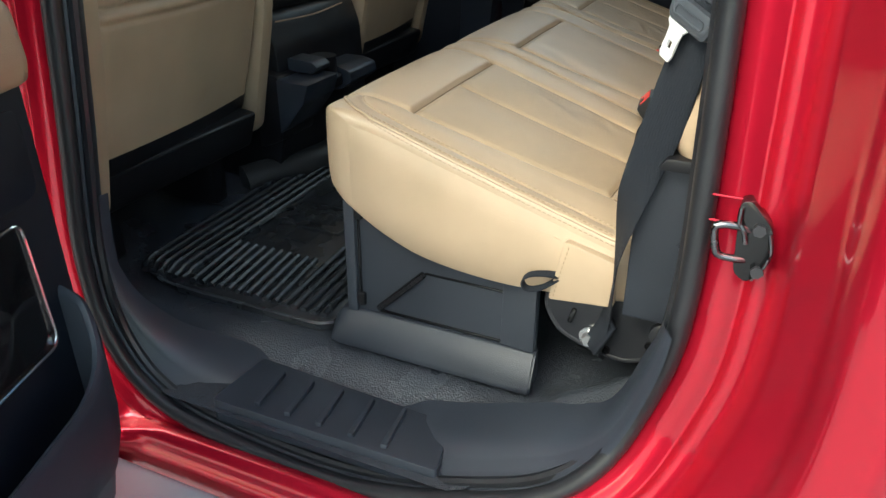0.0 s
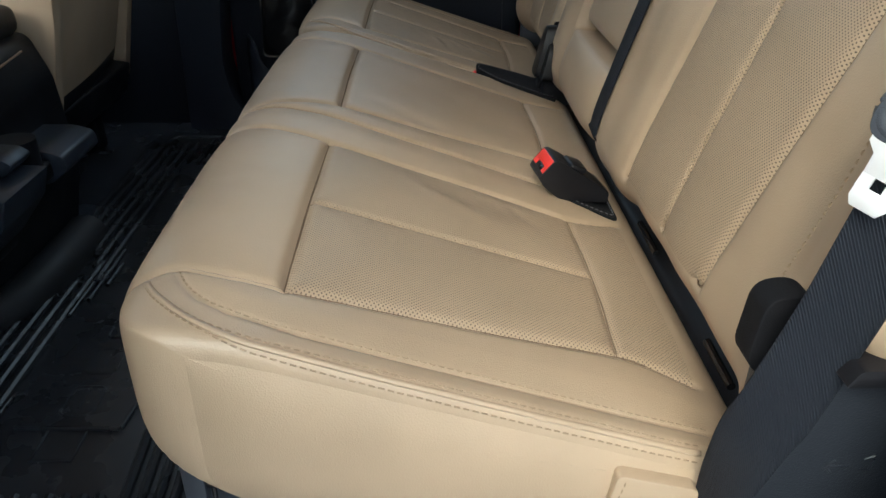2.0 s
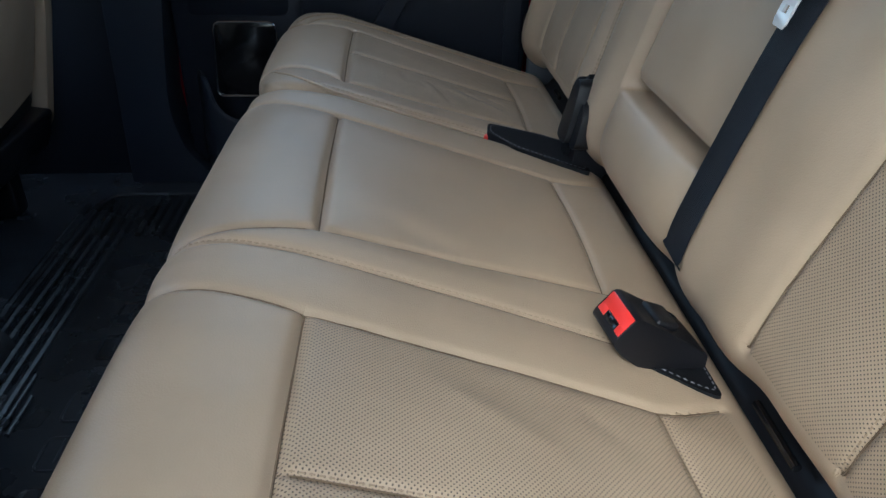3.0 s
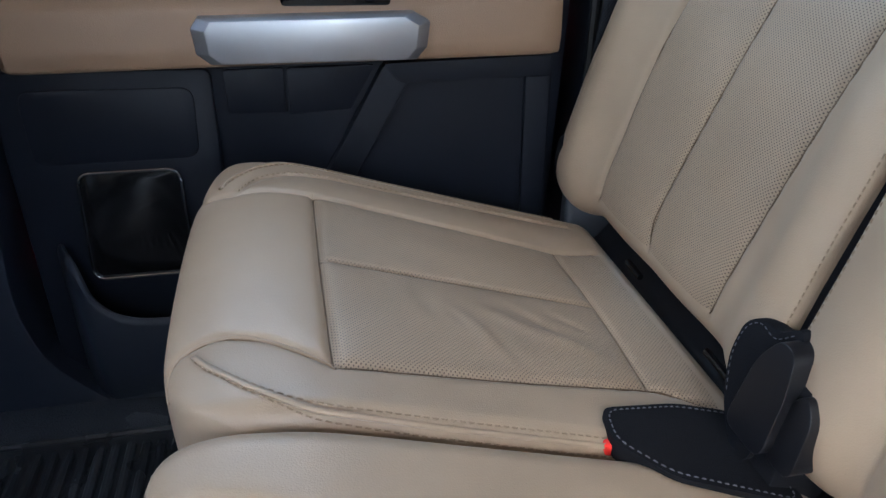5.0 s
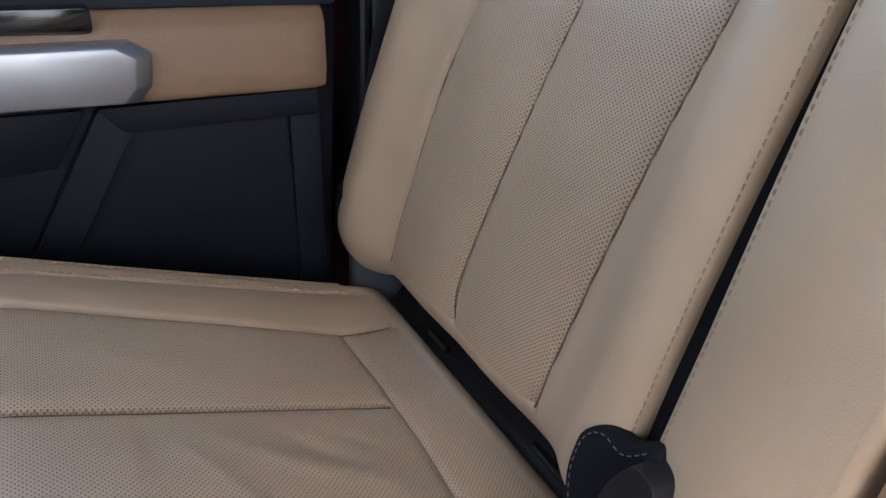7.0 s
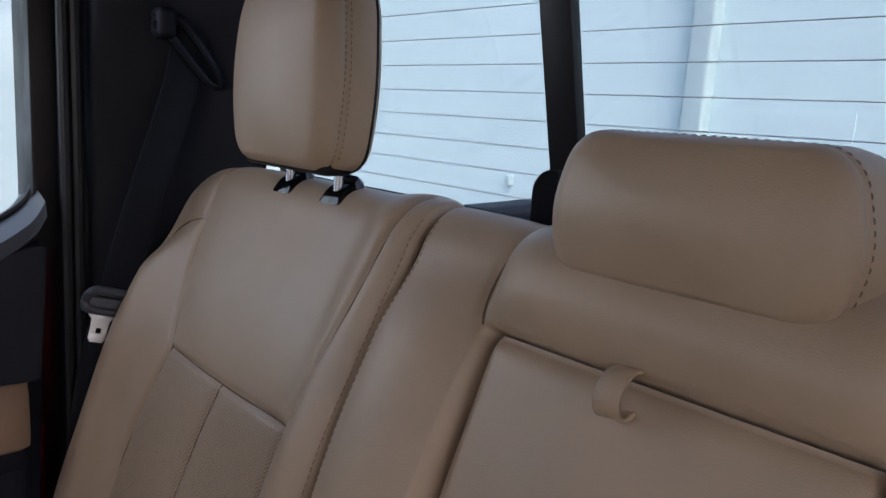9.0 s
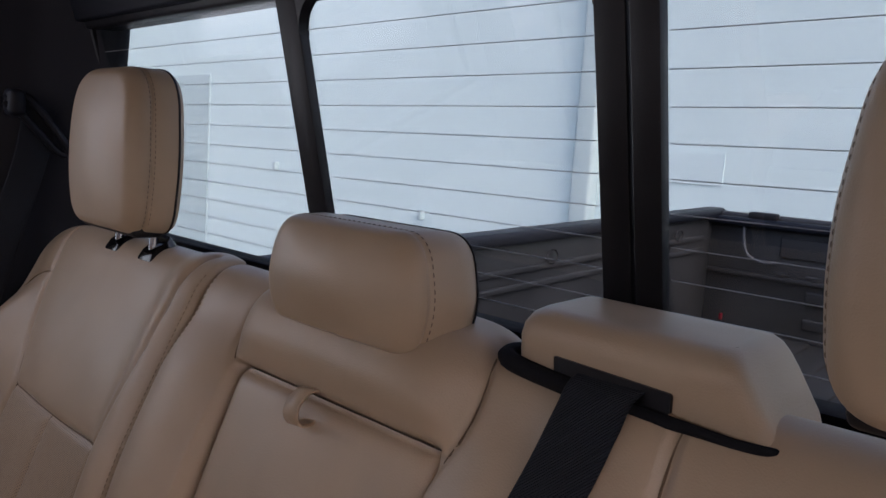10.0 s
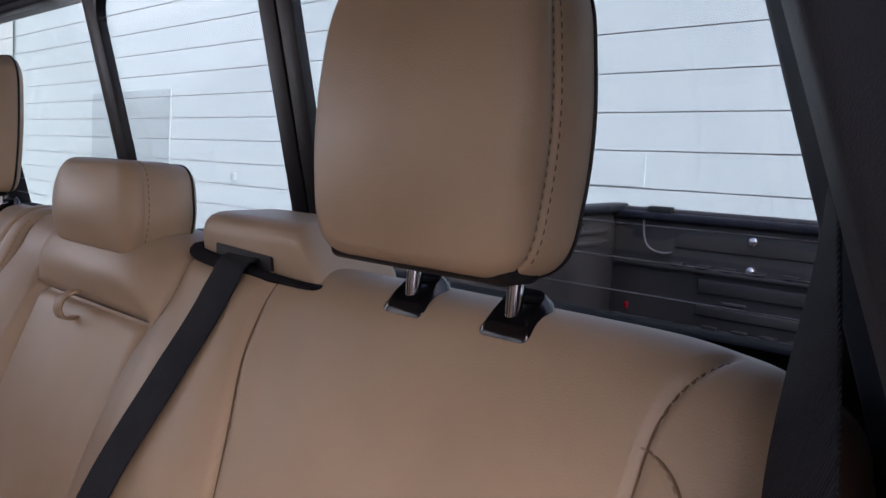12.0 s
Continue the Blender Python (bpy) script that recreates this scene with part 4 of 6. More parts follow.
def swept(rings):
    """Rings round the door opening: (outward offset, y)."""
    verts, faces = [], []
    n = len(LOOP)
    for o, y in rings:
        p = LOOP + LOOP_N * o
        lift = SHALLOW * np.clip((0.13 - o) / 0.05, 0, 1) * (1.0 if y < -0.16 else 0.3)
        # along the sill the steps give way to one rounded flange with a flat inset below it
        down = np.clip((-LOOP_N[:, 1] - 0.75) / 0.2, 0, 1) * np.clip((0.02 - LOOP[:, 1]) / 0.05, 0, 1)
        sy, sz = np.interp(o, SILL_O, SILL_Y), np.interp(o, SILL_O, SILL_Z)
        for (a, b), s, k in zip(p, lift, down):
            if o < 0.05 or y > -0.19:
                k = 0.0
            yb, zb = y + s, max(b, -0.10)
            verts.append((a, yb + (sy - yb) * k, zb + (sz - zb) * k))
    for i in range(len(rings) - 1):
        for j in range(n):
            faces.append((i * n + j, i * n + (j + 1) % n, (i + 1) * n + (j + 1) % n, (i + 1) * n + j))
    return verts, faces


v, f = swept([(0.004, -0.192), (0.018, -0.196), (0.026, -0.204), (0.034, -0.208), (0.048, -0.2085), (0.052, -0.2165), (0.057, -0.2165), (0.061, -0.2085), (0.076, -0.212), (0.084, -0.222), (0.089, -0.250), (0.096, -0.264), (0.118, -0.270), (0.126, -0.284),
              (0.133, -0.316), (0.146, -0.330), (0.17, -0.333), (0.176, -0.340), (0.184, -0.334), (0.20, -0.335), (0.206, -0.320), (0.222, -0.320), (0.228, -0.337), (0.34, -0.340)])
body_side = tagged(link_mesh("body_side", v, f, M_RED), "glossy red painted truck body side with stepped door jamb", "truck body", kind="structure")
v, f = swept([(0.008, -0.192), (-0.004, -0.186), (-0.004, -0.170), (0.006, -0.152), (0.030, -0.132), (0.070, -0.115)])
tagged(link_mesh("jamb_trim", v, f, M_SILL), "dark plastic trim round the rear door opening", "trim", kind="structure")
seal = thing("door_seal", "black rubber weatherstrip round the door opening", "door seal", kind="structure")
part("bulb", tube([(a, s - 0.203, b) for (a, b), s in zip(LOOP + LOOP_N * 0.004, SHALLOW)], 0.013, 12, True), M_SEAL, seal)
part("lip", tube([(a, s - 0.180, b) for (a, b), s in zip(LOOP - LOOP_N * 0.007, SHALLOW)], 0.008, 8, True), M_SEAL, seal)

# sill tread
sill = thing("sill_plate", "ribbed dark plastic sill tread plate", "sill", kind="structure")
bm = bm_prism(rounded_poly([(-0.100, -0.192), (0.290, -0.186), (0.270, -0.085), (-0.090, -0.068)], 0.008, 3), "z", -0.060, -0.018, 0.004)
part("tread", bm, M_SILL, sill)
for k in range(5):
    x = -0.030 + 0.056 * k
    bm = bm_prism(rounded_poly([(x - 0.003, -0.092), (x + 0.003, -0.092), (x + 0.012, -0.176), (x + 0.002, -0.178)], 0.002, 2), "z", -0.024, -0.0105, 0.002)
    part("rib", bm, M_SILL, sill)
# moulded trim between the seal and the floor, along the lower half of the opening
low = [i for i in range(len(LOOP)) if LOOP[i, 1] < 0.30]
start = next(k for k in range(len(low)) if (low[k] - 1) % len(LOOP) not in low)
low = low[start:] + low[:start]
verts, faces = [], []
PROF = [(0.0, -0.186), (-0.012, -0.180), (-0.015, -0.168), (-0.019, -0.166), (-0.024, -0.150), (-0.028, -0.148), (-0.040, -0.125), (-0.048, -0.095), (-0.052, -0.045)]
for i in low:
    k = 0.22 + 0.78 * max(-LOOP_N[i, 1], 0)
    for o, y in PROF:
        q = LOOP[i] + LOOP_N[i] * o * k
        verts.append((q[0], -0.186 + (y + 0.186) * k, q[1]))
n_ = len(PROF)
for a in range(len(low) - 1):
    for j in range(n_ - 1):
        faces.append((a * n_ + j, a * n_ + j + 1, (a + 1) * n_ + j + 1, (a + 1) * n_ + j))
link_mesh("side_trim", verts, faces, M_SILL, sill)

# running board
rb = thing("running_board", "grey step board below the red sill", "running board")
part("board", bm_prism(rounded_poly([(-0.455, -0.154), (-0.262, -0.136), (-0.262, -0.180), (-0.455, -0.200)], 0.012, 4), "x", -1.2, 0.9, 0.004), M_BOARD, rb)
part("tread_pad", bm_prism([(-0.43, -0.1535), (-0.34, -0.145), (-0.34, -0.139), (-0.43, -0.1475)], "x", -0.9, 0.75, 0.002), M_RUBBER, rb, "black ribbed tread pad")

# roof lining and outer roof
bm = bm_prism([(-1.3, 1.34), (0.40, 1.355), (0.74, 1.305), (0.76, 1.325), (0.78, 1.40), (-1.3, 1.43)], "y", -0.15, 1.67, 0.004)
tagged(part("ceiling", bm, M_HEAD), "brown fabric headliner", "ceiling", kind="structure")


def glass_x(z):
    return 0.757 + (1.25 - z) * 0.25


bm = bm_prism([(-1.3, 1.436), (0.40, 1.445), (0.80, 1.400), (0.84, 1.36), (0.86, 1.38), (0.80, 1.43), (0.40, 1.475), (-1.3, 1.466)], "y", -0.20, 1.72, 0.003)
tagged(part("roof", bm, M_RED), "red painted cab roof skin", "roof", kind="structure")


# rear wall with its three-pane window
def wall_slab(name, y0, y1, z0, z1, material, thick=0.04, front=0.0, parent=None, bevel=0.004, label=""):
    poly = [(glass_x(z0) - front, z0), (glass_x(z1) - front, z1), (glass_x(z1) + thick, z1), (glass_x(z0) + thick, z0)]
    return part(name, bm_prism(poly, "y", y0, y1, bevel), material, parent, label)


rear = thing("wall_rear", "dark trimmed rear cab wall below and round the window", "wall", kind="structure")
wall_slab("lower_panel", -0.06, 1.58, 0.10, 0.905, M_TRIM, parent=rear)
wall_slab("header_panel", -0.06, 1.58, 1.262, 1.345, M_TRIM, 0.05, 0.02, parent=rear)
window = thing("window_1", "sliding rear cab window with defroster lines", "window", kind="structure")
wall_slab("bottom_frame", -0.02, 1.54, 0.896, 0.925, M_FABRIC, 0.03, 0.008, window)
wall_slab("top_frame", -0.02, 1.54, 1.252, 1.275, M_BLACK, 0.03, 0.010, window)
for y0, y1 in ((0.953, 0.990), (0.521, 0.546), (0.549, 0.577)):
    wall_slab("mullion", y0, y1, 0.90, 1.26, M_BLACK, 0.008, 0.006, window, 0.002)
for y0, y1 in ((-0.02, 0.030), (1.502, 1.54)):
    wall_slab("side_frame", y0, y1, 0.90, 1.26, M_BLACK, 0.03, 0.006, window)
# rounded upper corners of the slider
for yc_, sg in ((0.953, -1), (0.577, 1)):
    arc = [(yc_, 1.25), (yc_ + sg * 0.038, 1.25)] + [(yc_ + sg * 0.038 * (1 - math.sin(a)), 1.25 - 0.038 * (1 - math.cos(a))) for a in np.linspace(0, math.pi / 2, 8)]
    bm = bm_prism([(y, z) for y, z in arc], "x", -0.006, 0.008, 0.0)
    for q in bm.verts:
        q.co.x += glass_x(q.co.z)
    part("corner_infill", bm, M_BLACK, window)
for y0, y1 in ((0.02, 0.53), (0.57, 0.960), (0.986, 1.50)):
    p = wall_slab("pane", y0, y1, 0.90, 1.26, M_GLASS, 0.006, -0.004, window, 0.0)
    p.visible_shadow = False
    for k in range(11):
        z = 0.948 + 0.0270 * k
        part("defroster_line", tube([(glass_x(z) + 0.003, y0 + 0.012, z), (glass_x(z) + 0.003, y1 - 0.012, z)], 0.00045, 5), M_LINE, window)


part("latch_block", bm_prism(rounded_poly([(0.958, 0.900), (0.990, 0.905), (0.991, 0.970), (0.978, 0.984), (0.958, 0.984)], 0.010, 4), "x", 0.796, 0.822, 0.004), M_FABRIC, window, "black plastic window latch block")

# rear corner pillars
def corner(mirror):
    def m(y):
        return y if not mirror else W_IN - y

    root = thing("corner_pillar_trim", "dark plastic rear corner pillar trim", "trim", kind="structure")
    poly = [(0.585, 1.70), (0.582, 1.632), (0.62, 1.615), (0.69, 1.59), (0.76, 1.53), (0.786, 1.500), (0.802, 1.500), (0.802, 1.70)]
    if mirror:
        poly = [(0.664, 1.70), (0.664, 1.60), (0.70, 1.548), (0.76, 1.503), (0.786, 1.477), (0.802, 1.477), (0.802, 1.70)]
    lip = [(0.585, 1.70), (0.582, 1.57), (0.598, 1.540), (0.640, 1.523), (0.658, 1.530), (0.662, 1.56), (0.662, 1.70)]

    def leaning(poly, zs, k, r):
        ring = rounded_poly(poly, r, 4)
        bm = bmesh.new()
        lay = []
        for z in zs:
            slant = (max(z, 0.88) - 1.07) * k
            lay.append([bm.verts.new((x, m(min(y - slant, 1.668)), z)) for x, y in ring])
        for p, q in zip(lay[:-1], lay[1:]):
            for j in range(len(ring)):
                bm.faces.new((p[j], p[(j + 1) % len(ring)], q[(j + 1) % len(ring)], q[j]))
        bm.faces.new(lay[0])
        bm.faces.new(lay[-1])
        return bm

    part("upper_trim", leaning(poly, ((0.44, 0.70, 0.88) if not mirror else (0.80, 0.84, 0.88)) + (0.97, 1.07, 1.20, 1.36), 0.33 if mirror else 0.16, 0.015), M_PILLAR if mirror else M_TRIM, root)
    if mirror:
        part("pillar_cover", leaning(lip, (0.88, 0.97, 1.07, 1.20, 1.36), 0.35, 0.010), M_PILLAR, root)
    poly2 = [(0.497, 1.545), (0.56, 1.54), (0.63, 1.545), (0.63, 1.675), (0.565, 1.675), (0.532, 1.635), (0.508, 1.59)]
    if mirror:
        box = part("lower_trim", bm_prism(rounded_poly([(-0.030, 0.204), (-0.058, 0.432), (-0.003, 0.434), (-0.003, 0.204)], 0.005, 3), "x", 0.490, 0.655, 0.006, 3), M_BOX, root, "dark plastic lower trim box")
        for pts in ([(0.545, 0.330), (0.563, 0.330)], [(0.545, 0.330), (0.551, 0.337)], [(0.545, 0.330), (0.551, 0.323)], [(0.573, 0.326), (0.580, 0.326), (0.580, 0.338)], [(0.573, 0.338), (0.580, 0.342)]):
            part("embossed_mark", tube([(x, -0.030 - (z - 0.204) * 0.123 - 0.0005, z) for x, z in pts], 0.0011, 6), M_BOX, box)
    else:
        part("lower_trim", bm_prism([(x, m(y)) for x, y in rounded_poly(poly2, 0.012, 4)], "z", 0.212, 0.428, 0.006), M_GREY, root, "grey plastic lower trim box")
    poly3 = [(0.55, 1.575), (0.64, 1.56), (0.64, 1.665), (0.55, 1.665)]
    if mirror:
        poly3 = [(0.66, 1.50), (0.70, 1.50), (0.70, 1.665), (0.62, 1.665), (0.63, 1.60)]
    part("rear_panel", bm_prism([(x, m(y)) for x, y in poly3], "z", -0.02, 0.84 if mirror else 0.46, 0.004), M_TRIM, root)
    if not mirror:
        part("door_jamb", bm_box((0.552, 1.662, -0.05), (0.66, 1.80, 1.36), 0.006), M_TRIM, root)
        part("painted_edge", bm_box((0.538, 1.690, 0.86), (0.551, 1.720, 1.36), 0.004), M_RED, root, "red painted body edge")
        for x in (0.556, 0.572):
            part("seal_strip", tube([(x, 1.648, -0.03), (x, 1.648, 0.5), (x - 0.002, 1.646, 0.9), (x - 0.008, 1.640, 1.34)], 0.0075, 8), M_SEAL, root)
    return root


corner(False)
corner(True)


# ---------------------------------------------------------------- doors
def door(name, label, place, edge):
    """A rear door in its own coordinates: s from the hinge, w inwards, z up; place maps them to the cab."""
    root = thing(name, label, "door", kind="structure")

    def put(nm, bm, material, parent=root, text=""):
        for q in bm.verts:
            q.co = place(q.co.x, q.co.y, q.co.z)
        return part(nm, bm, material, parent, text)

    def slab(poly, w0, w1, bevel=0.004, seg=2):
        return bm_prism(poly, "y", w0, w1, bevel, seg)

    def S(x):
        return x + 0.33

    R = rounded_poly
    put("outer_skin", slab([(S(-0.32), -0.10), (S(0.58), -0.06), (S(0.60), 0.80), (S(-0.30), 0.80)], -0.16, -0.13, 0.006), M_RED, text="red painted outer skin")
    put("door_card", slab(R([(S(edge), -0.10), (S(0.50), -0.02), (S(0.53), 0.80), (S(edge), 0.80)], 0.03, 4), -0.13, 0.0, 0.006), M_TRIM)
    put("left_panel", slab(R([(S(edge + 0.006), 0.02), (S(-0.01), 0.02), (S(-0.004), 0.512), (S(edge + 0.006), 0.518)], 0.015, 4), 0.0, 0.012, 0.006, 3), M_TRIM)
    put("panel_recess", slab(R([(S(-0.258), 0.385), (S(-0.035), 0.385), (S(-0.030), 0.488), (S(-0.258), 0.492)], 0.02, 4), 0.011, 0.015, 0.002), M_TRIM)
    # slanted rib and recessed panel
    put("slanted_rib", slab(R([(S(0.237), 0.510), (S(0.288), 0.510), (S(0.165), 0.30), (S(0.119), 0.30)], 0.008, 3), 0.0, 0.022, 0.010, 4), M_TRIM)
    put("top_rib", slab(R([(S(0.262), 0.483), (S(0.49), 0.484), (S(0.49), 0.516), (S(0.236), 0.512)], 0.006, 3), 0.0, 0.0235, 0.008, 3), M_TRIM)
    put("rear_rib", slab(R([(S(0.462), 0.20), (S(0.50), 0.20), (S(0.497), 0.50), (S(0.455), 0.50)], 0.008, 3), 0.0, 0.010, 0.004, 3), M_TRIM)
    put("switch_panel", slab(R([(S(0.012), 0.445), (S(0.095), 0.442), (S(0.095), 0.508), (S(0.012), 0.508)], 0.004, 2), 0.0, 0.006, 0.002), M_TRIM)
    put("switch_panel", slab(R([(S(0.099), 0.440), (S(0.188), 0.444), (S(0.226), 0.508), (S(0.099), 0.508)], 0.004, 2), 0.0, 0.009, 0.002), M_TRIM)
    put("cup_ledge", slab(R([(S(0.002), 0.338), (S(0.060), 0.338), (S(0.060), 0.352), (S(0.002), 0.352)], 0.004, 3), 0.0, 0.030, 0.004), M_GREY)
    # tan armrest
    sec = R([(0.0, 0.512), (0.046, 0.522), (0.052, 0.545), (0.046, 0.600), (0.03, 0.616), (0.0, 0.622)], 0.008, 4)
    bm = bmesh.new()
    rows = []
    for s, k in ((S(-0.262), 0.6), (S(-0.25), 0.93), (S(-0.235), 1.0), (S(0.46), 1.0), (S(0.482), 0.96), (S(0.495), 0.80), (S(0.499), 0.4)):
        rows.append([bm.verts.new((s, w * k, 0.562 + (z - 0.562) * (0.9 + 0.1 * k))) for w, z in sec])
    for a, b in zip(rows[:-1], rows[1:]):
        for j in range(len(sec)):
            bm.faces.new((a[j], a[(j + 1) % len(sec)], b[(j + 1) % len(sec)], b[j]))
    bm.faces.new(rows[0])
    bm.faces.new(rows[-1][::-1])
    put("armrest", bm, M_TRIM_TAN, text="tan armrest")
    put("window_switch", slab(R([(S(0.10), 0.60), (S(0.245), 0.598), (S(0.245), 0.624), (S(0.10), 0.624)], 0.006, 3), 0.02, 0.054, 0.003), M_GLOSS, text="black window switch plate")
    # silver grab handle with bevelled ends
    hs = [(S(-0.016), 0.577), (S(-0.006), 0.590), (S(0.275), 0.590), (S(0.297), 0.577), (S(0.293), 0.544), (S(0.278), 0.527), (S(0.004), 0.530), (S(-0.013), 0.544)]
    bm = bmesh.new()
    hc = (S(0.14), 0.560)
    lay = []
    for w, k, kz in ((0.04, 1.0, 1.0), (0.064, 1.0, 1.0), (0.078, 0.885, 0.90)):
        lay.append([bm.verts.new((hc[0] + (a - hc[0]) * k, w, hc[1] + (b - hc[1]) * kz)) for a, b in hs])
    for a, b in zip(lay[:-1], lay[1:]):
        for j in range(len(hs)):
            bm.faces.new((a[j], a[(j + 1) % len(hs)], b[(j + 1) % len(hs)], b[j]))
    bm.faces.new(lay[-1])
    bm.faces.new(lay[0][::-1])
    bmesh.ops.bevel(bm, geom=bm.edges[:], offset=0.0013, segments=2, affect="EDGES", profile=0.5, clamp_overlap=True)
    put("grab_handle", bm, M_SATIN, text="satin silver grab handle")
    # loudspeaker with chrome outline
    sp = R([(S(-0.214), 0.200), (S(-0.066), 0.200), (S(-0.066), 0.372), (S(-0.205), 0.372)], 0.018, 6)
    put("speaker_grille", slab(sp, 0.012, 0.019, 0.003), M_GLOSS, text="black loudspeaker grille")
    put("speaker_ring", tube([(a, 0.020, b) for a, b in even(sp, 0.006)], 0.0026, 8, True), M_DCHROME, text="chrome outline of the loudspeaker")
    # lower pocket: an open bin with a rounded wall that rises at its hinge end
    plan = spline([(S(-0.264), 0.000, 0.262), (S(-0.252), 0.030, 0.260), (S(-0.234), 0.060, 0.250), (S(-0.212), 0.078, 0.200), (S(-0.168), 0.084, 0.165), (S(-0.09), 0.086, 0.157), (S(0.10), 0.086, 0.156), (S(0.31), 0.078, 0.158), (S(0.37), 0.045, 0.160), (S(0.385), 0.0, 0.160)], 0.008)
    tang = np.gradient(plan[:, :2], axis=0)
    tang /= np.linalg.norm(tang, axis=1)[:, None]
    wall, lining = bmesh.new(), bmesh.new()
    outer, inner = [], []
    for (s, w, z), (ts, tw) in zip(plan, tang):
        ns, nw = tw, -ts
        si, wi = s + ns * 0.013, max(w + nw * 0.013, 0.0)
        sm, wm = s + ns * 0.0065, max(w + nw * 0.0065, 0.0)
        outer.append([wall.verts.new(c) for c in ((s, w * 0.30, -0.07), (s, w * 0.72, 0.0), (s, w * 0.94, 0.06), (s, w, 0.105), (s, w, z - 0.012), (s + ns * 0.002, max(w + nw * 0.002, 0), z - 0.004), (sm, wm, z))])
        inner.append([lining.verts.new(c) for c in ((sm, wm, z), (si - ns * 0.002, wi, z - 0.004), (si, wi, z - 0.012), (si, wi, 0.05), (si, max(wi - 0.02, 0.0), -0.05))])
    for bm, rows in ((wall, outer), (lining, inner)):
        for a, b in zip(rows[:-1], rows[1:]):
            for j in range(len(a) - 1):
                bm.faces.new((a[j], a[j + 1], b[j + 1], b[j]))
    pocket_wall = put("map_pocket", wall, M_PILLAR, text="dark grey map pocket")
    # inside of the same wall, lighter grey in place of the daylight on it
    put("pocket_lit_inside", lining, M_GREY, pocket_wall)
    # upper part with pull recess, sill and window frame
    put("upper_card", slab(R([(S(-0.29), 0.62), (S(0.515), 0.616), (S(0.525), 0.815), (S(0.42), 0.79), (S(0.25), 0.772), (S(-0.28), 0.765)], 0.012, 3), 0.0, 0.028, 0.010, 4), M_PILLAR)
    put("pull_recess", slab(R([(S(0.10), 0.636), (S(0.455), 0.634), (S(0.452), 0.722), (S(0.12), 0.724)], 0.02, 5), 0.027, 0.030, 0.002), M_GLOSS)
    sillp = spline([(S(-0.29), 0.772), (S(0.25), 0.778), (S(0.42), 0.800), (S(0.50), 0.840), (S(0.525), 0.875)], 0.012)
    bm = bmesh.new()
    rows = []
    for s, z in sillp:
        rows.append([bm.verts.new(c) for c in ((s, 0.030, z - 0.022), (s, 0.022, z - 0.002), (s, -0.02, z + 0.010), (s, -0.06, z + 0.012), (s, -0.10, z + 0.004), (s, -0.10, z - 0.04), (s, 0.0, z - 0.04))])
    for a, b in zip(rows[:-1], rows[1:]):
        for j in range(7):
            bm.faces.new((a[j], a[(j + 1) % 7], b[(j + 1) % 7], b[j]))
    bm.faces.new(rows[0])
    bm.faces.new(rows[-1][::-1])
    put("window_sill", bm, M_SILL)
    put("window_seal", tube([(s, -0.04, z + 0.014) for s, z in sillp], 0.006, 8), M_SEAL)
    put("lock_knob", tube([(S(0.39), -0.012, 0.790), (S(0.39), -0.012, 0.820)], 0.005, 10), M_BLACK)
    put("window_frame", slab(R([(S(0.520), 0.80), (S(0.60), 0.80), (S(0.57), 1.32), (S(0.516), 1.32)], 0.01, 3), -0.11, -0.02, 0.005), M_BLACK)
    put("window_frame", slab(R([(S(-0.33), 0.77), (S(-0.24), 0.77), (S(-0.20), 1.32), (S(-0.26), 1.32)], 0.01, 3), -0.11, -0.02, 0.005), M_BLACK)
    g = put("pane", slab([(S(-0.25), 0.77), (S(0.53), 0.79), (S(0.53), 1.32), (S(-0.22), 1.32)], -0.062, -0.057, 0.0), M_GLASS)
    g.visible_shadow = False
    return root


door("door_1", "closed rear door with tan armrest, silver grab handle and dark lower panels", lambda s, w, z: Vector((-0.33 + s, 1.66 - w, z)), -0.298)
OPEN = radians(72)
PIN = (-0.345, -0.308)


def open_place(s, w, z):
    a, b = s + 0.02, w + 0.15
    return Vector((PIN[0] + a * math.cos(OPEN) + b * math.sin(OPEN), PIN[1] - a * math.sin(OPEN) + b * math.cos(OPEN), z))


door("door_2", "rear door swung open, with chrome ringed loudspeaker and map pocket", open_place, -0.284)

# front sides, pillars and front wall that close the cab
for y0, y1, tag in ((1.66, 1.80, "wall_right_front"), (-0.29, -0.14, "wall_left_front")):
    w = bm_box((-1.7, y0, -0.05), (-0.42, y1, 0.78), 0.01)
    tagged(part(tag, w, M_TRIM), "dark front door panel of the cab", "wall", kind="structure")
REAR_EDGE = [(-0.44, -0.04), (-0.19, -0.04), (-0.245, 0.012), (-0.303, 0.081), (-0.324, 0.18), (-0.314, 0.30), (-0.300, 0.417), (-0.262, 0.72), (-0.24, 1.36), (-0.36, 1.36), (-0.42, 0.7)]
w = bm_prism(rounded_poly(REAR_EDGE, 0.05, 5), "y", 1.606, 1.76, 0.026, 5)
tagged(part("pillar", w, M_PILLAR), "dark plastic trimmed door pillar with rounded edge", "pillar", kind="structure")
w = bm_prism(rounded_poly([(-0.44, -0.04), (-0.335, -0.04), (-0.335, 0.35), (-0.29, 0.72), (-0.24, 1.36), (-0.36, 1.36), (-0.42, 0.7)], 0.03, 4), "y", -0.190, -0.150, 0.012, 3)
tagged(part("pillar", w, M_TRIM), "dark plastic trimmed door pillar", "pillar", kind="structure")
jamb = part("pillar_jamb", bm_box((-0.40, 1.728, -0.06), (-0.22, 1.80, 0.82), 0.006), M_RED)
tagged(jamb, "red painted body pillar behind the closed door", "pillar", kind="structure")
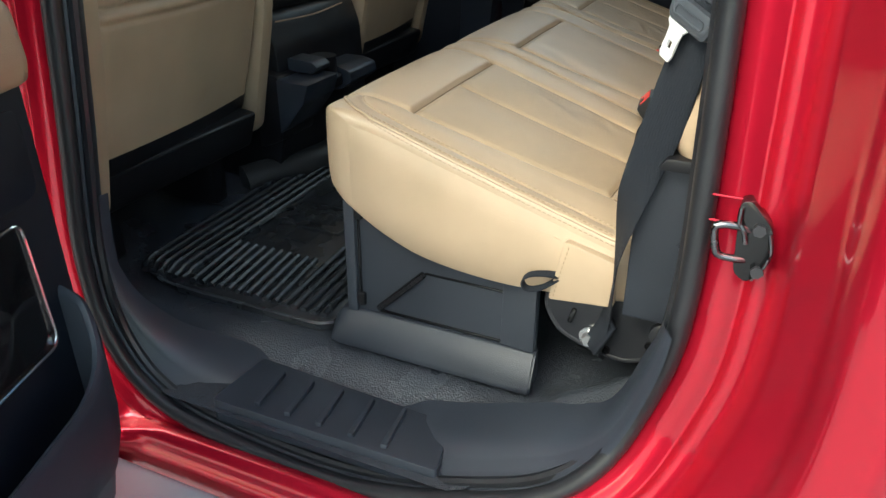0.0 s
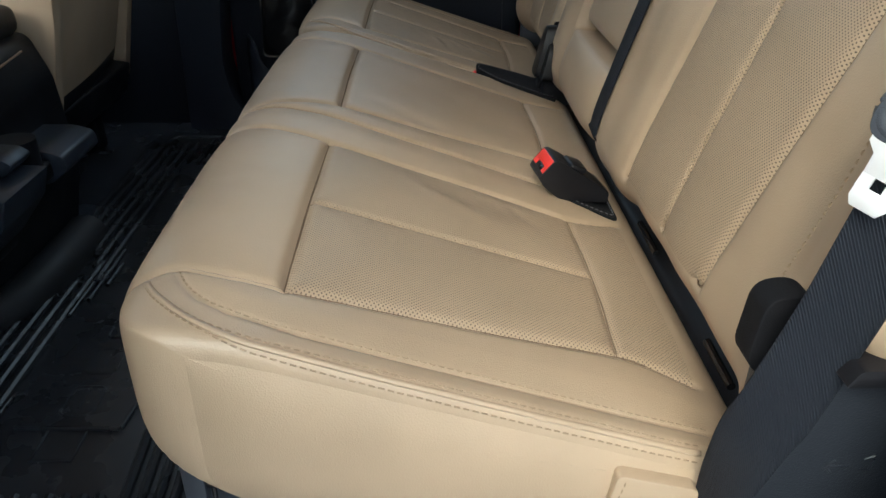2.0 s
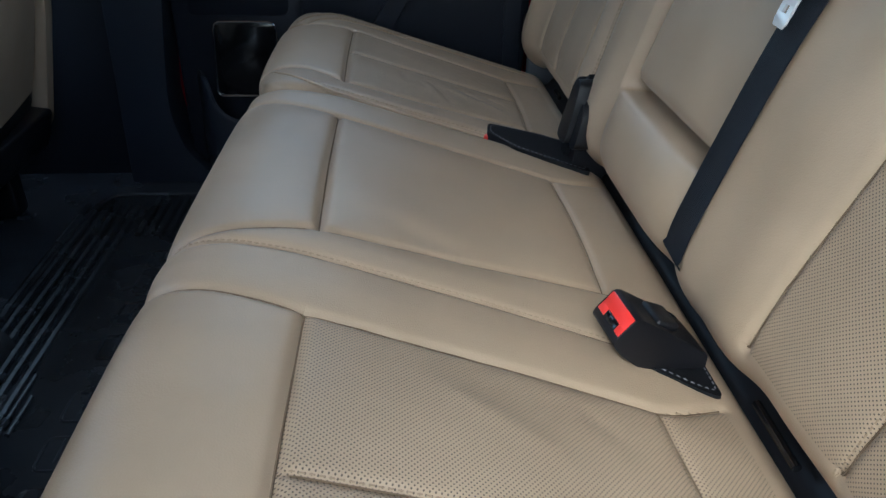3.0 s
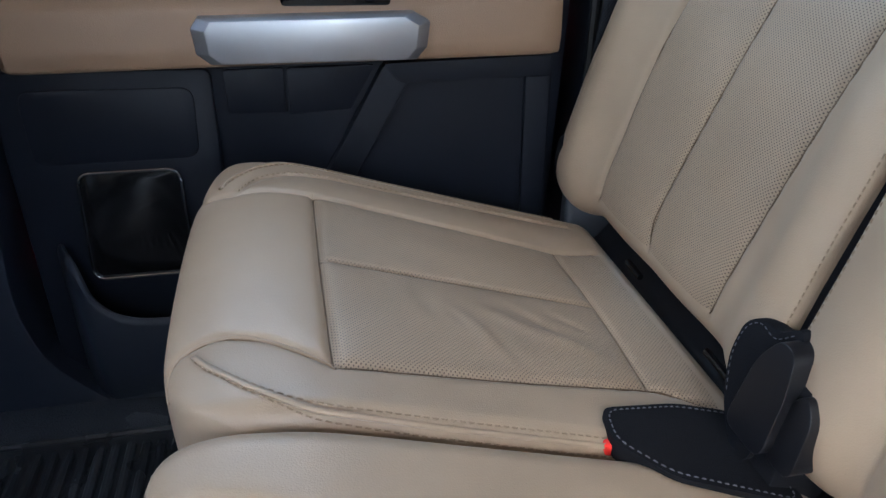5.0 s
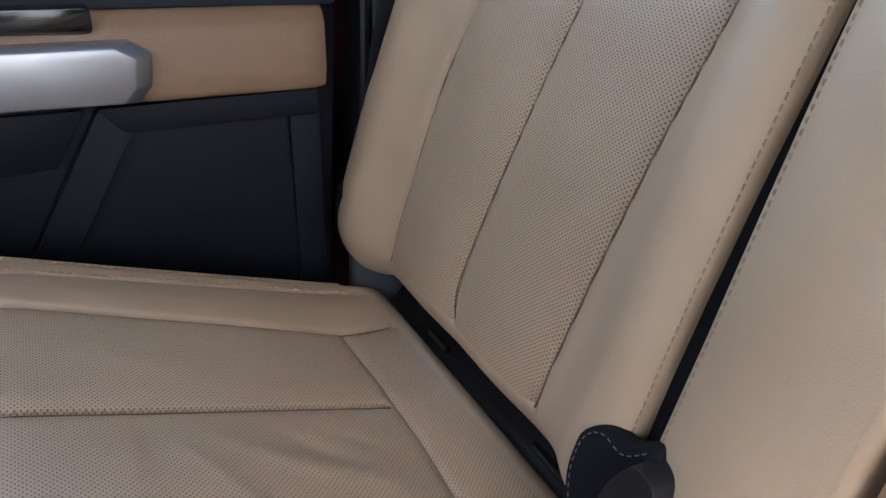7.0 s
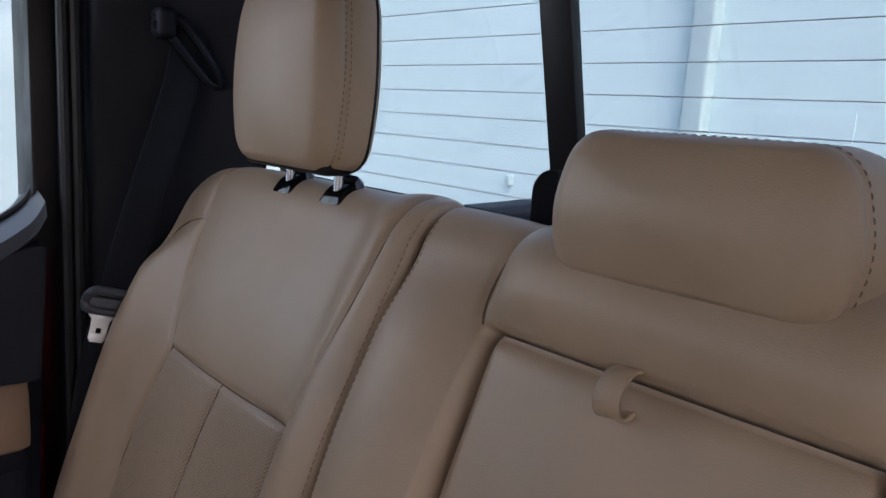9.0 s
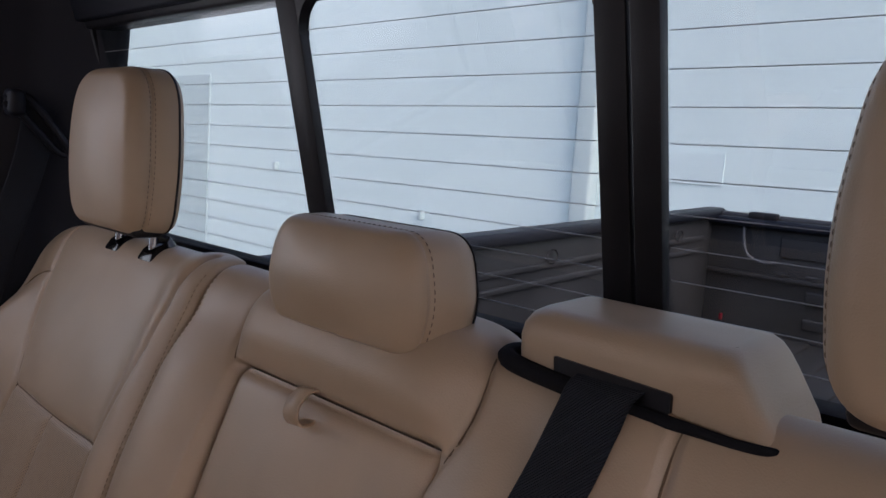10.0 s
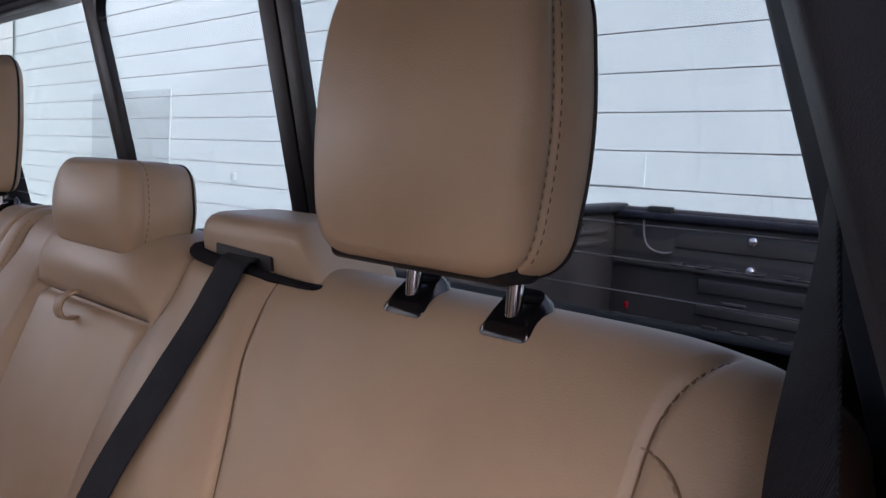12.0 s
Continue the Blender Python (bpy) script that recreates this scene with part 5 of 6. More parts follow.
tagged(part("wall_front", bm_box((-1.76, -0.29, -0.05), (-1.66, 1.80, 0.72), 0.02), M_TRIM), "dark front bulkhead of the cab", "wall", kind="structure")


# ---------------------------------------------------------------- outside
tagged(part("ground", bm_box((-400, -400, -1.0), (400, 400, -0.86), 0), M_GROUND, smooth=False), "grey concrete yard", "ground", kind="structure")
yard = thing("backdrop_wall", "white painted building wall behind the truck", "wall", kind="structure")
part("panel", bm_box((WALL_X, -14, -0.9), (WALL_X + 0.3, 22, 3.1), 0), M_WALL, yard, smooth=False)
side_yard = thing("side_backdrop_wall", "white painted building wall across the yard", "wall", kind="structure")
# white wall, its colour taken down against the direct sun it gets
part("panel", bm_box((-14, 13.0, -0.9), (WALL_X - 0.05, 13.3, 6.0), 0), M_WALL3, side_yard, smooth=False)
for y0, y1, z1, nm in ((8.0, 10.1, 1.83, "wall_door"),):
    part(nm, bm_box((WALL_X - 0.015, y0, -0.88), (WALL_X + 0.02, y1, z1), 0.0), M_WALL2, yard, "grey white steel door")
part("pipe", bm_prism(rounded_poly([(WALL_X - 0.10, 2.87), (WALL_X + 0.02, 2.87), (WALL_X + 0.02, 3.03), (WALL_X - 0.10, 3.03)], 0.03, 4), "z", -0.88, 3.0, 0), M_WALL2, yard, "grey white downpipe casing")
part("service_box", bm_box((WALL_X - 0.008, 2.02, 1.03), (WALL_X + 0.02, 2.56, 1.22), 0.0), M_WALL4, yard, "small flush service hatch")
for y, z in ((10.70, 0.48), (6.60, 0.84), (4.48, 0.56)):
    part("wall_fitting", bm_box((WALL_X - 0.05, y, z), (WALL_X + 0.01, y + (0.09 if y > 9 else 0.05), z + (0.16 if y > 9 else 0.08)), 0.01), M_GREY if y > 9 else M_WALL2, yard, "small grey wall fitting")


# ---------------------------------------------------------------- truck bed
def truck_bed():
    root = thing("truck_bed", "empty black-lined pickup bed with ribbed floor and tie-down hooks", "truck bed")
    x0, x1, ya, yb, zf, zr = 0.98, 3.46, -0.06, 1.58, 0.322, 0.834

    def tilt(bm):
        for q in bm.verts:
            q.co.z += (q.co.x - x0) * 0.044
        return bm

    part("bed_floor", tilt(bm_box((x0, ya, zf - 0.05), (x1, yb, zf), 0.004)), M_LINER, root)
    n = 13
    for k in range(n):
        y = ya + 0.07 + (yb - ya - 0.14) * k / (n - 1)
        part("floor_rib", tilt(bm_box((x0 + 0.04, y - 0.030, zf - 0.01), (x1 - 0.04, y + 0.030, zf + 0.012), 0.008)), M_LINER, root)
    for y0, y1, yr0, yr1 in ((ya - 0.09, ya, ya - 0.06, ya + 0.035), (yb, yb + 0.06, yb - 0.035, yb + 0.05)):
        part("side_wall", tilt(bm_box((x0, y0, zf - 0.05), (x1, y1, zr - 0.01), 0.006)), M_LINER, root)
        part("rail_cap", tilt(bm_box((x0 - 0.02, yr0, zr - 0.035), (x1 + 0.05, yr1, zr + 0.006), 0.014, 3)), M_TRIM, root)
        inner = y1 if y0 < 0.5 else y0
        sg = 1 if y0 < 0.5 else -1
        part("wheel_arch", tilt(bm_join(bm_prism([(1.75 + 0.50 * math.cos(a), zf - 0.02 + 0.27 * math.sin(a)) for a in np.linspace(0, math.pi, 18)], "y", min(inner, inner + sg * 0.16), max(inner, inner + sg * 0.16), 0.012))), M_LINER, root)
        for z in (zf + 0.33, zr - 0.13):
            part("side_bead", tilt(bm_box((x0 + 0.10, min(inner, inner + sg * 0.014), z), (x1 - 0.10, max(inner, inner + sg * 0.014), z + 0.022), 0.007, 3)), M_LINER, root)
        for x in (1.30, 2.20, 3.10):
            loop = [(x + 0.03 * math.cos(a), inner + sg * 0.018, zr - 0.09 + 0.022 * math.sin(a)) for a in np.linspace(0, 2 * math.pi, 16, endpoint=False)]
            part("tie_down", tilt(tube(loop, 0.004, 6, True)), M_PAINT_BLK, root, "dark steel tie-down ring")
    part("bulkhead", tilt(bm_box((x0 - 0.03, ya - 0.05, zf - 0.05), (x0 + 0.02, yb + 0.05, zr - 0.02), 0.008)), M_LINER, root)
    gate = part("tailgate", tilt(bm_box((x1, ya - 0.04, zf - 0.04), (x1 + 0.06, yb + 0.04, zr - 0.006), 0.012, 3)), M_LINER, root)
    part("gate_ledge", tilt(bm_box((x1 - 0.045, ya - 0.02, 0.775), (x1 + 0.01, yb + 0.02, 0.812), 0.012, 3)), M_TRIM, gate)
    part("gate_ledge", tilt(bm_box((x1 - 0.022, ya, 0.560), (x1 + 0.01, yb, 0.580), 0.006)), M_LINER, gate)
    dots = random.Random(5)
    for z, r, n_b, y_b in ((0.598, 0.030, 11, 0.10), (0.335, 0.034, 9, 0.16)):
        for k in range(n_b):
            y = y_b + 0.115 * k + dots.uniform(-0.012, 0.012)
            arc = [(y + r * math.cos(a), z - 0.62 * r * math.sin(a)) for a in np.linspace(0, math.pi, 9)]
            part("gate_boss", tilt(bm_prism(arc, "x", x1 - 0.024, x1 + 0.004, 0.006)), M_LINER, gate)
    for z0, z1, y0, y1 in ((0.66, 0.745, 0.02, 1.28), (0.475, 0.535, 0.70, 1.16), (0.375, 0.42, 0.70, 1.16)):
        part("gate_panel", tilt(bm_box((x1 - 0.010, y0, z0), (x1 + 0.01, y1, z1), 0.006, 3)), M_LINER, gate)
    for y, z in ((0.940, 0.722), (0.940, 0.596), (0.30, 0.722), (0.30, 0.596)):
        part("gate_bolt", tilt(tube([(x1 + 0.002, y, z), (x1 - 0.018, y, z), (x1 - 0.024, y, z)], [0.020, 0.018, 0.008], 12)), M_STEEL, gate, "worn steel bolt")
    part("latch_cable", tilt(tube(spline([(x1 - 0.02, 1.43, 0.80), (x1 - 0.03, 1.425, 0.72), (x1 - 0.03, 1.40, 0.655), (x1 - 0.02, 1.34, 0.63), (x1 - 0.01, 1.29, 0.635)], 0.01), 0.007, 8)), M_GREY, gate, "grey latch cable")
    part("reflector", tilt(bm_box((x1 - 0.008, 1.488, 0.350), (x1 + 0.004, 1.503, 0.380), 0.003)), M_RED, gate, "small red reflector")
    part("gate_latch", tilt(bm_box((x1 - 0.03, 1.30, 0.80), (x1 + 0.01, 1.42, 0.84), 0.008)), M_BLACK, gate)
    part("label_plate", tilt(bm_box((x1 - 0.013, 0.945, 0.440), (x1 + 0.0, 1.045, 0.450), 0.002)), M_GREY, gate, "pale strip label")
    return root


truck_bed()


# ---------------------------------------------------------------- belts
def belt(label, pts, across, width=0.047, group="rear seat belts"):
    root = thing("seat_belt", label, "seat belt", group)
    v, f, uv = ribbon(pts, across, width, 0.0020)
    link_mesh("webbing", v, f, M_BELT, root, "", uv)
    return root


def tongue(root, m, shift=0.0, wide=1.0):
    """Latch plate with its black grip ring; in its own space the belt runs along z and is wide along x."""
    out = rounded_poly([(-0.037 * wide, -0.016), (0.037 * wide, -0.016), (0.037 * wide, 0.013), (-0.037 * wide, 0.013)], 0.0135, 8)
    path = [(x, 0.012 * min(max((z + 0.004) / 0.012, 0), 1) - 0.003, z) for x, z in even(out, 0.003)]
    pieces = [tube(path, 0.0065, 12, True), bm_prism(rounded_poly([(-0.040 * wide, -0.022), (0.040 * wide, -0.022), (0.042 * wide, 0.003), (-0.042 * wide, 0.003)], [0.020, 0.020, 0.010, 0.010], 7), "y", -0.0085, 0.001, 0.004, 3)]
    bm = bm_join(*pieces)
    bmesh.ops.transform(bm, matrix=m, verts=bm.verts)
    part("grip_ring", bm, M_GREY, root, "dark plastic grip ring")
    ridge = rounded_poly([(-0.028 * wide, -0.014), (0.028 * wide, -0.014), (0.028 * wide, -0.005), (-0.028 * wide, -0.005)], 0.0044, 5)
    bm = tube([(x, -0.0095, z) for x, z in even(ridge, 0.002)], 0.0009, 6, True)
    bmesh.ops.transform(bm, matrix=m, verts=bm.verts)
    part("grip_ridge", bm, M_GREY, root)
    s = shift
    tip = [(s - 0.0125, -0.052), (s - 0.0125, -0.060), (s - 0.009, -0.066), (s + 0.009, -0.066), (s + 0.0125, -0.060), (s + 0.0125, -0.052)]
    k = 0.92
    bm = bm_join(bm_prism([(s - 0.020, -0.018), (s + 0.020, -0.018), (s + 0.020, -0.025), (s + 0.0135, -0.031), (s + 0.0125, -0.044), (s - 0.0125, -0.044), (s - 0.0135, -0.031), (s - 0.020, -0.025)], "y", -0.0082, -0.0055, 0.0006),
                 bm_box((s - 0.0125, -0.0082, -0.053), (s - 0.0040, -0.0055, -0.0435), 0.0), bm_box((s + 0.0040, -0.0082, -0.053), (s + 0.0125, -0.0055, -0.0435), 0.0),
                 bm_prism(tip, "y", -0.0082, -0.0055, 0.0006))
    bmesh.ops.scale(bm, vec=(k, 1, k), space=Matrix.Translation((-s, 0, 0.010)), verts=bm.verts)
    bmesh.ops.transform(bm, matrix=m, verts=bm.verts)
    part("latch_plate", bm, M_LATCH, root, "steel latch plate coloured near white for the sky's reflection")


def axes_at(at, across, along):
    """A pose whose x lies along across and z along the belt."""
    z = Vector(along).normalized()
    x = Vector(across)
    x = (x - x.dot(z) * z).normalized()
    y = z.cross(x)
    return Matrix((( x.x, y.x, z.x, at[0]), (x.y, y.y, z.y, at[1]), (x.z, y.z, z.z, at[2]), (0, 0, 0, 1)))


# outer belt beside the open door
NEAR_BELT = [(0.714, 0.004, 1.20), (0.690, -0.006, 1.03), (0.632, -0.020, 0.88), (0.582, -0.046, 0.74), (0.536, -0.066, 0.615), (0.508, -0.060, 0.48), (0.488, -0.057, 0.40), (0.480, -0.049, 0.36), (0.474, -0.038, 0.30), (0.473, -0.026, 0.24), (0.468, -0.014, 0.19), (0.460, -0.006, 0.150)]
NEAR_ACROSS = [(0.97, 0.20, 0), (0.95, 0.32, 0), (0.70, 0.71, 0), (0.92, -0.35, 0.05), (0.80, -0.60, 0.05), (0.94, -0.33, 0), (0.82, -0.57, 0), (0.64, -0.77, 0), (0.28, -0.95, 0), (0.2, -0.95, 0.1), (0.45, -0.85, 0.3), (0.75, -0.6, 0.3)]
_track = spline([a + b for a, b in zip(NEAR_BELT, NEAR_ACROSS)], 0.008)
nb = belt("black webbing belt hanging beside the seat", _track[:, :3], _track[:, 3:], np.interp(-_track[:, 2], (-1.2, -0.30, -0.20, -0.15), (0.052, 0.050, 0.034, 0.028)))
v, f, uv = ribbon(spline([(0.474, -0.012, 0.182), (0.462, -0.010, 0.155), (0.450, -0.006, 0.128)], 0.004), (0.75, -0.6, 0.3), 0.032, 0.008)
link_mesh("anchor_sleeve", v, f, M_BELT, nb, "", uv)
tongue(nb, axes_at((0.528, -0.073, 0.609), (0.66, -0.75, -0.06), (0.26, -0.08, 0.96)), -0.014, 0.93)
FAR_BELT = [(0.690, 1.548, 1.12), (0.676, 1.550, 1.035), (0.634, 1.558, 0.893), (0.598, 1.566, 0.760), (0.572, 1.580, 0.64), (0.560, 1.592, 0.52), (0.55, 1.60, 0.40), (0.54, 1.60, 0.28)]
fb_ = belt("black webbing belt hanging beside the far pillar", spline(FAR_BELT, 0.008), (0.95, -0.15, 0.0), 0.048)
tongue(fb_, axes_at((0.592, 1.562, 0.740), (-0.95, 0.10, 0.0), (0.26, 0.05, 0.96)), 0.010)
for root, y, sg, up in ((nb, -0.022, 1, 0.13), (fb_, 1.548, -1, 0.0)):
    part("guide_loop", tube(spline([(a + 0.012, y + b, c + up) for a, b, c in ((0.630, 0, 1.125), (0.645, -sg * 0.010, 1.140), (0.668, sg * 0.004, 1.128), (0.716, sg * 0.012, 1.060), (0.704, sg * 0.006, 1.052), (0.655, 0, 1.105))], 0.006, True), 0.0065, 8, True), M_TRIM, root, "dark belt guide loop")
    part("guide_cover", bm_box((0.642, y - 0.016 - (0.014 if sg > 0 else 0), 1.105 + up), (0.668, y + 0.010 + (0.014 if sg < 0 else 0), 1.148 + up), 0.010, 3), M_TRIM, root)

# middle belt down the seat back
mpts, mn = on_nback([(rise(0.926), 0.503), (rise(0.90), 0.507), (rise(0.84), 0.519), (rise(0.73), 0.548), (rise(0.60), 0.576), (rise(0.47), 0.588), (rise(0.35), 0.594)], 0.0, 0.004)
mpts = [(0.735, 0.498, 0.946), (0.712, 0.500, 0.943), (0.698, 0.503, 0.936)] + [tuple(p) for p in mpts[5:]] + [(0.535, 0.598, 0.31), (0.55, 0.60, 0.27)]
mb = belt("black webbing shoulder belt running down the seat back", spline(mpts, 0.008), (0.05, 1.0, 0.0), 0.053)
tongue(mb, axes_at((0.570, 0.582, 0.662), (0.0, -1.0, 0.0), (0.29, -0.05, 0.95)), 0.0, 1.0)


# belt housing on top of the seat back
def belt_cover():
    root = thing("belt_housing", "tan plastic belt outlet housing on top of the seat back", "belt housing")
    bm = bmesh.new()
    lay = []
    for z, x0, x1, y0, y1 in ((0.905, 0.720, 0.812, 0.385, 0.590), (0.930, 0.712, 0.810, 0.392, 0.589), (0.958, 0.708, 0.806, 0.407, 0.588), (0.968, 0.709, 0.804, 0.413, 0.586), (0.975, 0.713, 0.801, 0.418, 0.582), (0.979, 0.719, 0.797, 0.423, 0.576), (0.980, 0.727, 0.790, 0.430, 0.568)):
        lay.append([bm.verts.new((a, b, z + (a - 0.72) * 0.03)) for a, b in rounded_poly([(x0, y0), (x1, y0), (x1, y1), (x0, y1)], [0.012, 0.01, 0.01, 0.022], 5)])
    for a, b in zip(lay[:-1], lay[1:]):
        for j in range(len(a)):
            bm.faces.new((a[j], a[(j + 1) % len(a)], b[(j + 1) % len(a)], b[j]))
    bm.faces.new(lay[-1])
    bm.faces.new(lay[0][::-1])
    part("shell", bm, M_LEATHER, root)
    part("slot", bm_prism(rounded_poly([(0.456, 0.932), (0.546, 0.932), (0.548, 0.950), (0.456, 0.946)], 0.002, 2), "x", 0.7072, 0.722, 0.0), M_BLACK, root, "dark belt slot")
    rim = spline([(0.745, 0.594, 0.937), (0.724, 0.598, 0.938), (0.712, 0.592, 0.936), (0.707, 0.560, 0.933), (0.7055, 0.50, 0.929), (0.7055, 0.44, 0.928), (0.708, 0.408, 0.927), (0.718, 0.388, 0.926), (0.752, 0.376, 0.920)], 0.006)
    part("base_seal", tube(rim, np.interp(np.arange(len(rim)), (0, len(rim) * 0.35, len(rim) * 0.7, len(rim)), (0.0078, 0.0072, 0.0036, 0.0024)), 12), M_FABRIC, root, "black rubber edge")
    part("joint_line", tube([(0.735, 0.429, 0.9796), (0.735, 0.424, 0.9788)], 0.0008, 6), M_BLACK, root)
    return root


belt_cover()


# ---------------------------------------------------------------- buckles, pockets and crease trim
def buckle():
    """Standing across the well: the slanted front end carries the red button round its slot."""
    root = thing("belt_buckle", "black seat belt buckle with red release button in the gap", "seat belt buckle")
    m = Matrix.Translation((0.3985, 0.494, 0.346)) @ Euler((0, 0, radians(7))).to_matrix().to_4x4()

    def put(name, bm, material, label=""):
        bmesh.ops.transform(bm, matrix=m, verts=bm.verts)
        return part(name, bm, material, root, label)

    prof = rounded_poly([(-0.004, -0.006), (0.0005, 0.002), (0.0155, 0.0195), (0.022, 0.0195), (0.045, 0.006), (0.098, -0.030), (0.098, -0.046), (0.030, -0.040), (0.004, -0.018)], [0.003, 0.002, 0.004, 0.008, 0.012, 0.004, 0.004, 0.01, 0.008], 4)
    put("housing", bm_prism(prof, "y", -0.0275, 0.0275, 0.004, 3), M_BLACK)
    tilt = Euler((0, radians(-50), 0)).to_matrix().to_4x4()

    def face(lo, hi, thick, bevel):
        # on the slanted end: across the width, then up the slope
        bm = bm_box((lo[1], lo[0], -thick), (hi[1], hi[0], 0.0016), bevel)
        bmesh.ops.transform(bm, matrix=tilt, verts=bm.verts)
        return bm

    red = bm_join(face((-0.0255, 0.0095), (0.0255, 0.0245), 0.004, 0.0014), face((-0.0255, 0.0015), (-0.0145, 0.0105), 0.004, 0.0012), face((0.0105, 0.0015), (0.0255, 0.0105), 0.004, 0.0012))
    put("release_button", red, M_REDPL, "red release button")
    put("slot", face((-0.0142, 0.0018), (0.0102, 0.0092), 0.003, 0.0008), M_GLOSS)
    put("shoulder", bm_box((0.040, -0.020, -0.002), (0.066, 0.018, 0.0075), 0.004, 3, turn=Euler((0, radians(22), 0)).to_matrix().to_4x4()), M_BLACK)
    return root


buckle()


def pocket(label, outline, lift):
    """A stitched black fabric well lying on the cushion; outline in (x, y)."""
    root = thing("buckle_pocket", label, "buckle pocket")
    bm = bmesh.new()

    def z_at(x, y):
        return float(np.interp(-x, -CP[: _front + 1, 0], CP[: _front + 1, 1]))

    pts = rounded_poly(outline, 0.014, 4)
    lo = [bm.verts.new((x, y, z_at(x, y) - 0.010)) for x, y in pts]
    hi = [bm.verts.new((x, y, z_at(x, y) + lift)) for x, y in pts]
    cx, cy = np.mean([p[0] for p in pts]), np.mean([p[1] for p in pts])
    mi = [bm.verts.new((cx + (x - cx) * 0.86, cy + (y - cy) * 0.80, z_at(cx + (x - cx) * 0.86, y) + lift - 0.001)) for x, y in pts]
    for a, b in ((lo, hi), (hi, mi)):
        for j in range(len(pts)):
            bm.faces.new((a[j], a[(j + 1) % len(pts)], b[(j + 1) % len(pts)], b[j]))
    bm.faces.new(mi)
    part("lining", bm, M_FABRIC, root)
    line = [np.array((cx + (x - cx) * 0.93, cy + (y - cy) * 0.90, z_at(cx + (x - cx) * 0.93, y) + lift + 0.0006)) for x, y in pts]
    stitches([(line + [line[0]], [np.array((0, 0, 1.0))] * (len(line) + 1))], M_GSTITCH, root, 0.0045, 0.0072, 0.0011)
    return root


pocket("black stitched buckle well between the bench cushions", [(0.352, 1.066), (0.345, 1.022), (0.385, 0.985), (0.505, 0.962), (0.505, 1.085), (0.44, 1.088)], 0.010)
part("red_button", bm_box((0.341, 1.026, 0.315), (0.354, 1.045, 0.3325), 0.002), M_REDPL, bpy.data.objects["buckle_pocket"], "red release button")
pocket("black fabric well under the buckle", [(0.424, 0.582), (0.412, 0.556), (0.420, 0.500), (0.436, 0.474), (0.486, 0.450), (0.508, 0.446), (0.508, 0.590), (0.46, 0.588)], 0.006)

hinge = thing("hinge_cover", "black fabric hinge cover between the seat backs", "hinge cover")
part("fabric", bm_prism(rounded_poly([(0.476, 0.270), (0.530, 0.265), (0.550, 0.33), (0.545, 0.408), (0.510, 0.418), (0.484, 0.39)], 0.024, 5), "y", 0.984, 1.048, 0.020, 5), M_FABRIC, hinge)
lobe = rounded_poly([(1.012, 0.30), (1.040, 0.300), (1.068, 0.328), (1.087, 0.368), (1.085, 0.404), (1.066, 0.419), (1.044, 0.417), (1.022, 0.436), (1.012, 0.42)], 0.016, 5)
bm = bm_prism(lobe, "x", 0.484, 0.500, 0.006, 3)
for q in bm.verts:
    q.co.x += (q.co.z - 0.36) * 0.22
part("lobe", bm, M_FABRIC, hinge)
for outline, x0, x1 in (([(1.042, 0.33), (1.038, 0.400), (1.022, 0.428), (1.002, 0.426), (0.992, 0.39), (0.988, 0.33)], 0.468, 0.500), ([(0.996, 0.33), (0.994, 0.385), (0.982, 0.402), (0.966, 0.385), (0.960, 0.33)], 0.477, 0.505)):
    bm = bm_prism(rounded_poly(outline, 0.014, 5), "x", x0, x1, 0.014, 6)
    for q in bm.verts:
        q.co.x += (q.co.z - 0.36) * 0.22
    part("boss", bm, M_BLACK, hinge, "smooth black plastic hinge boss")
ln = [np.array((0.4835 + (z - 0.36) * 0.22, y, z)) for y, z in spline([(1.068, 0.338), (1.0815, 0.370), (1.080, 0.400), (1.065, 0.4135), (1.044, 0.412), (1.026, 0.427)], 0.004)]
stitches([(ln, [np.array((-1.0, 0.0, 0.2))] * len(ln))], M_GSTITCH, hinge, 0.004, 0.007, 0.0008)
pan = part("seat_frame", bm_prism(rounded_poly([(0.478, 0.20), (0.66, 0.20), (0.66, 0.300), (0.57, 0.295), (0.545, 0.262), (0.490, 0.256)], 0.008, 3), "y", 0.015, 1.525, 0.004), M_BLACK, wide_seat, "black frame in the gap behind the cushions")
for y0, y1 in ((0.10, 0.17), (0.36, 0.44), (1.12, 1.19), (1.36, 1.40)):
    part("rod", tube([(0.537, y0, 0.285), (0.537, y1, 0.287)], 0.0045, 8), M_GLOSS, pan)
for y0, y1 in ((-0.030, -0.002), (1.548, 1.585)):
    cu = thing("side_hinge_cover", "black plastic hinge cover at the foot of the seat back", "hinge cover")
    dx, dz = (-0.016, 0.062) if y0 < 0.5 else (0, 0)
    part("lobe", bm_prism(rounded_poly([(0.488 + dx, 0.35 + dz), (0.525 + dx, 0.33 + dz), (0.545 + dx, 0.38 + dz), (0.522 + dx, 0.412 + dz), (0.492 + dx, 0.408 + dz)], 0.014, 5), "y", y0, y1, 0.010, 3), M_FABRIC, cu)
ap = thing("side_filler", "black plastic filler under the seat back's outer end", "filler")
part("strip", bm_prism(rounded_poly([(0.512, 0.436), (0.67, 0.436), (0.67, 0.452), (0.520, 0.450)], 0.004, 3), "y", -0.082, -0.006, 0.003), M_BLACK, ap)


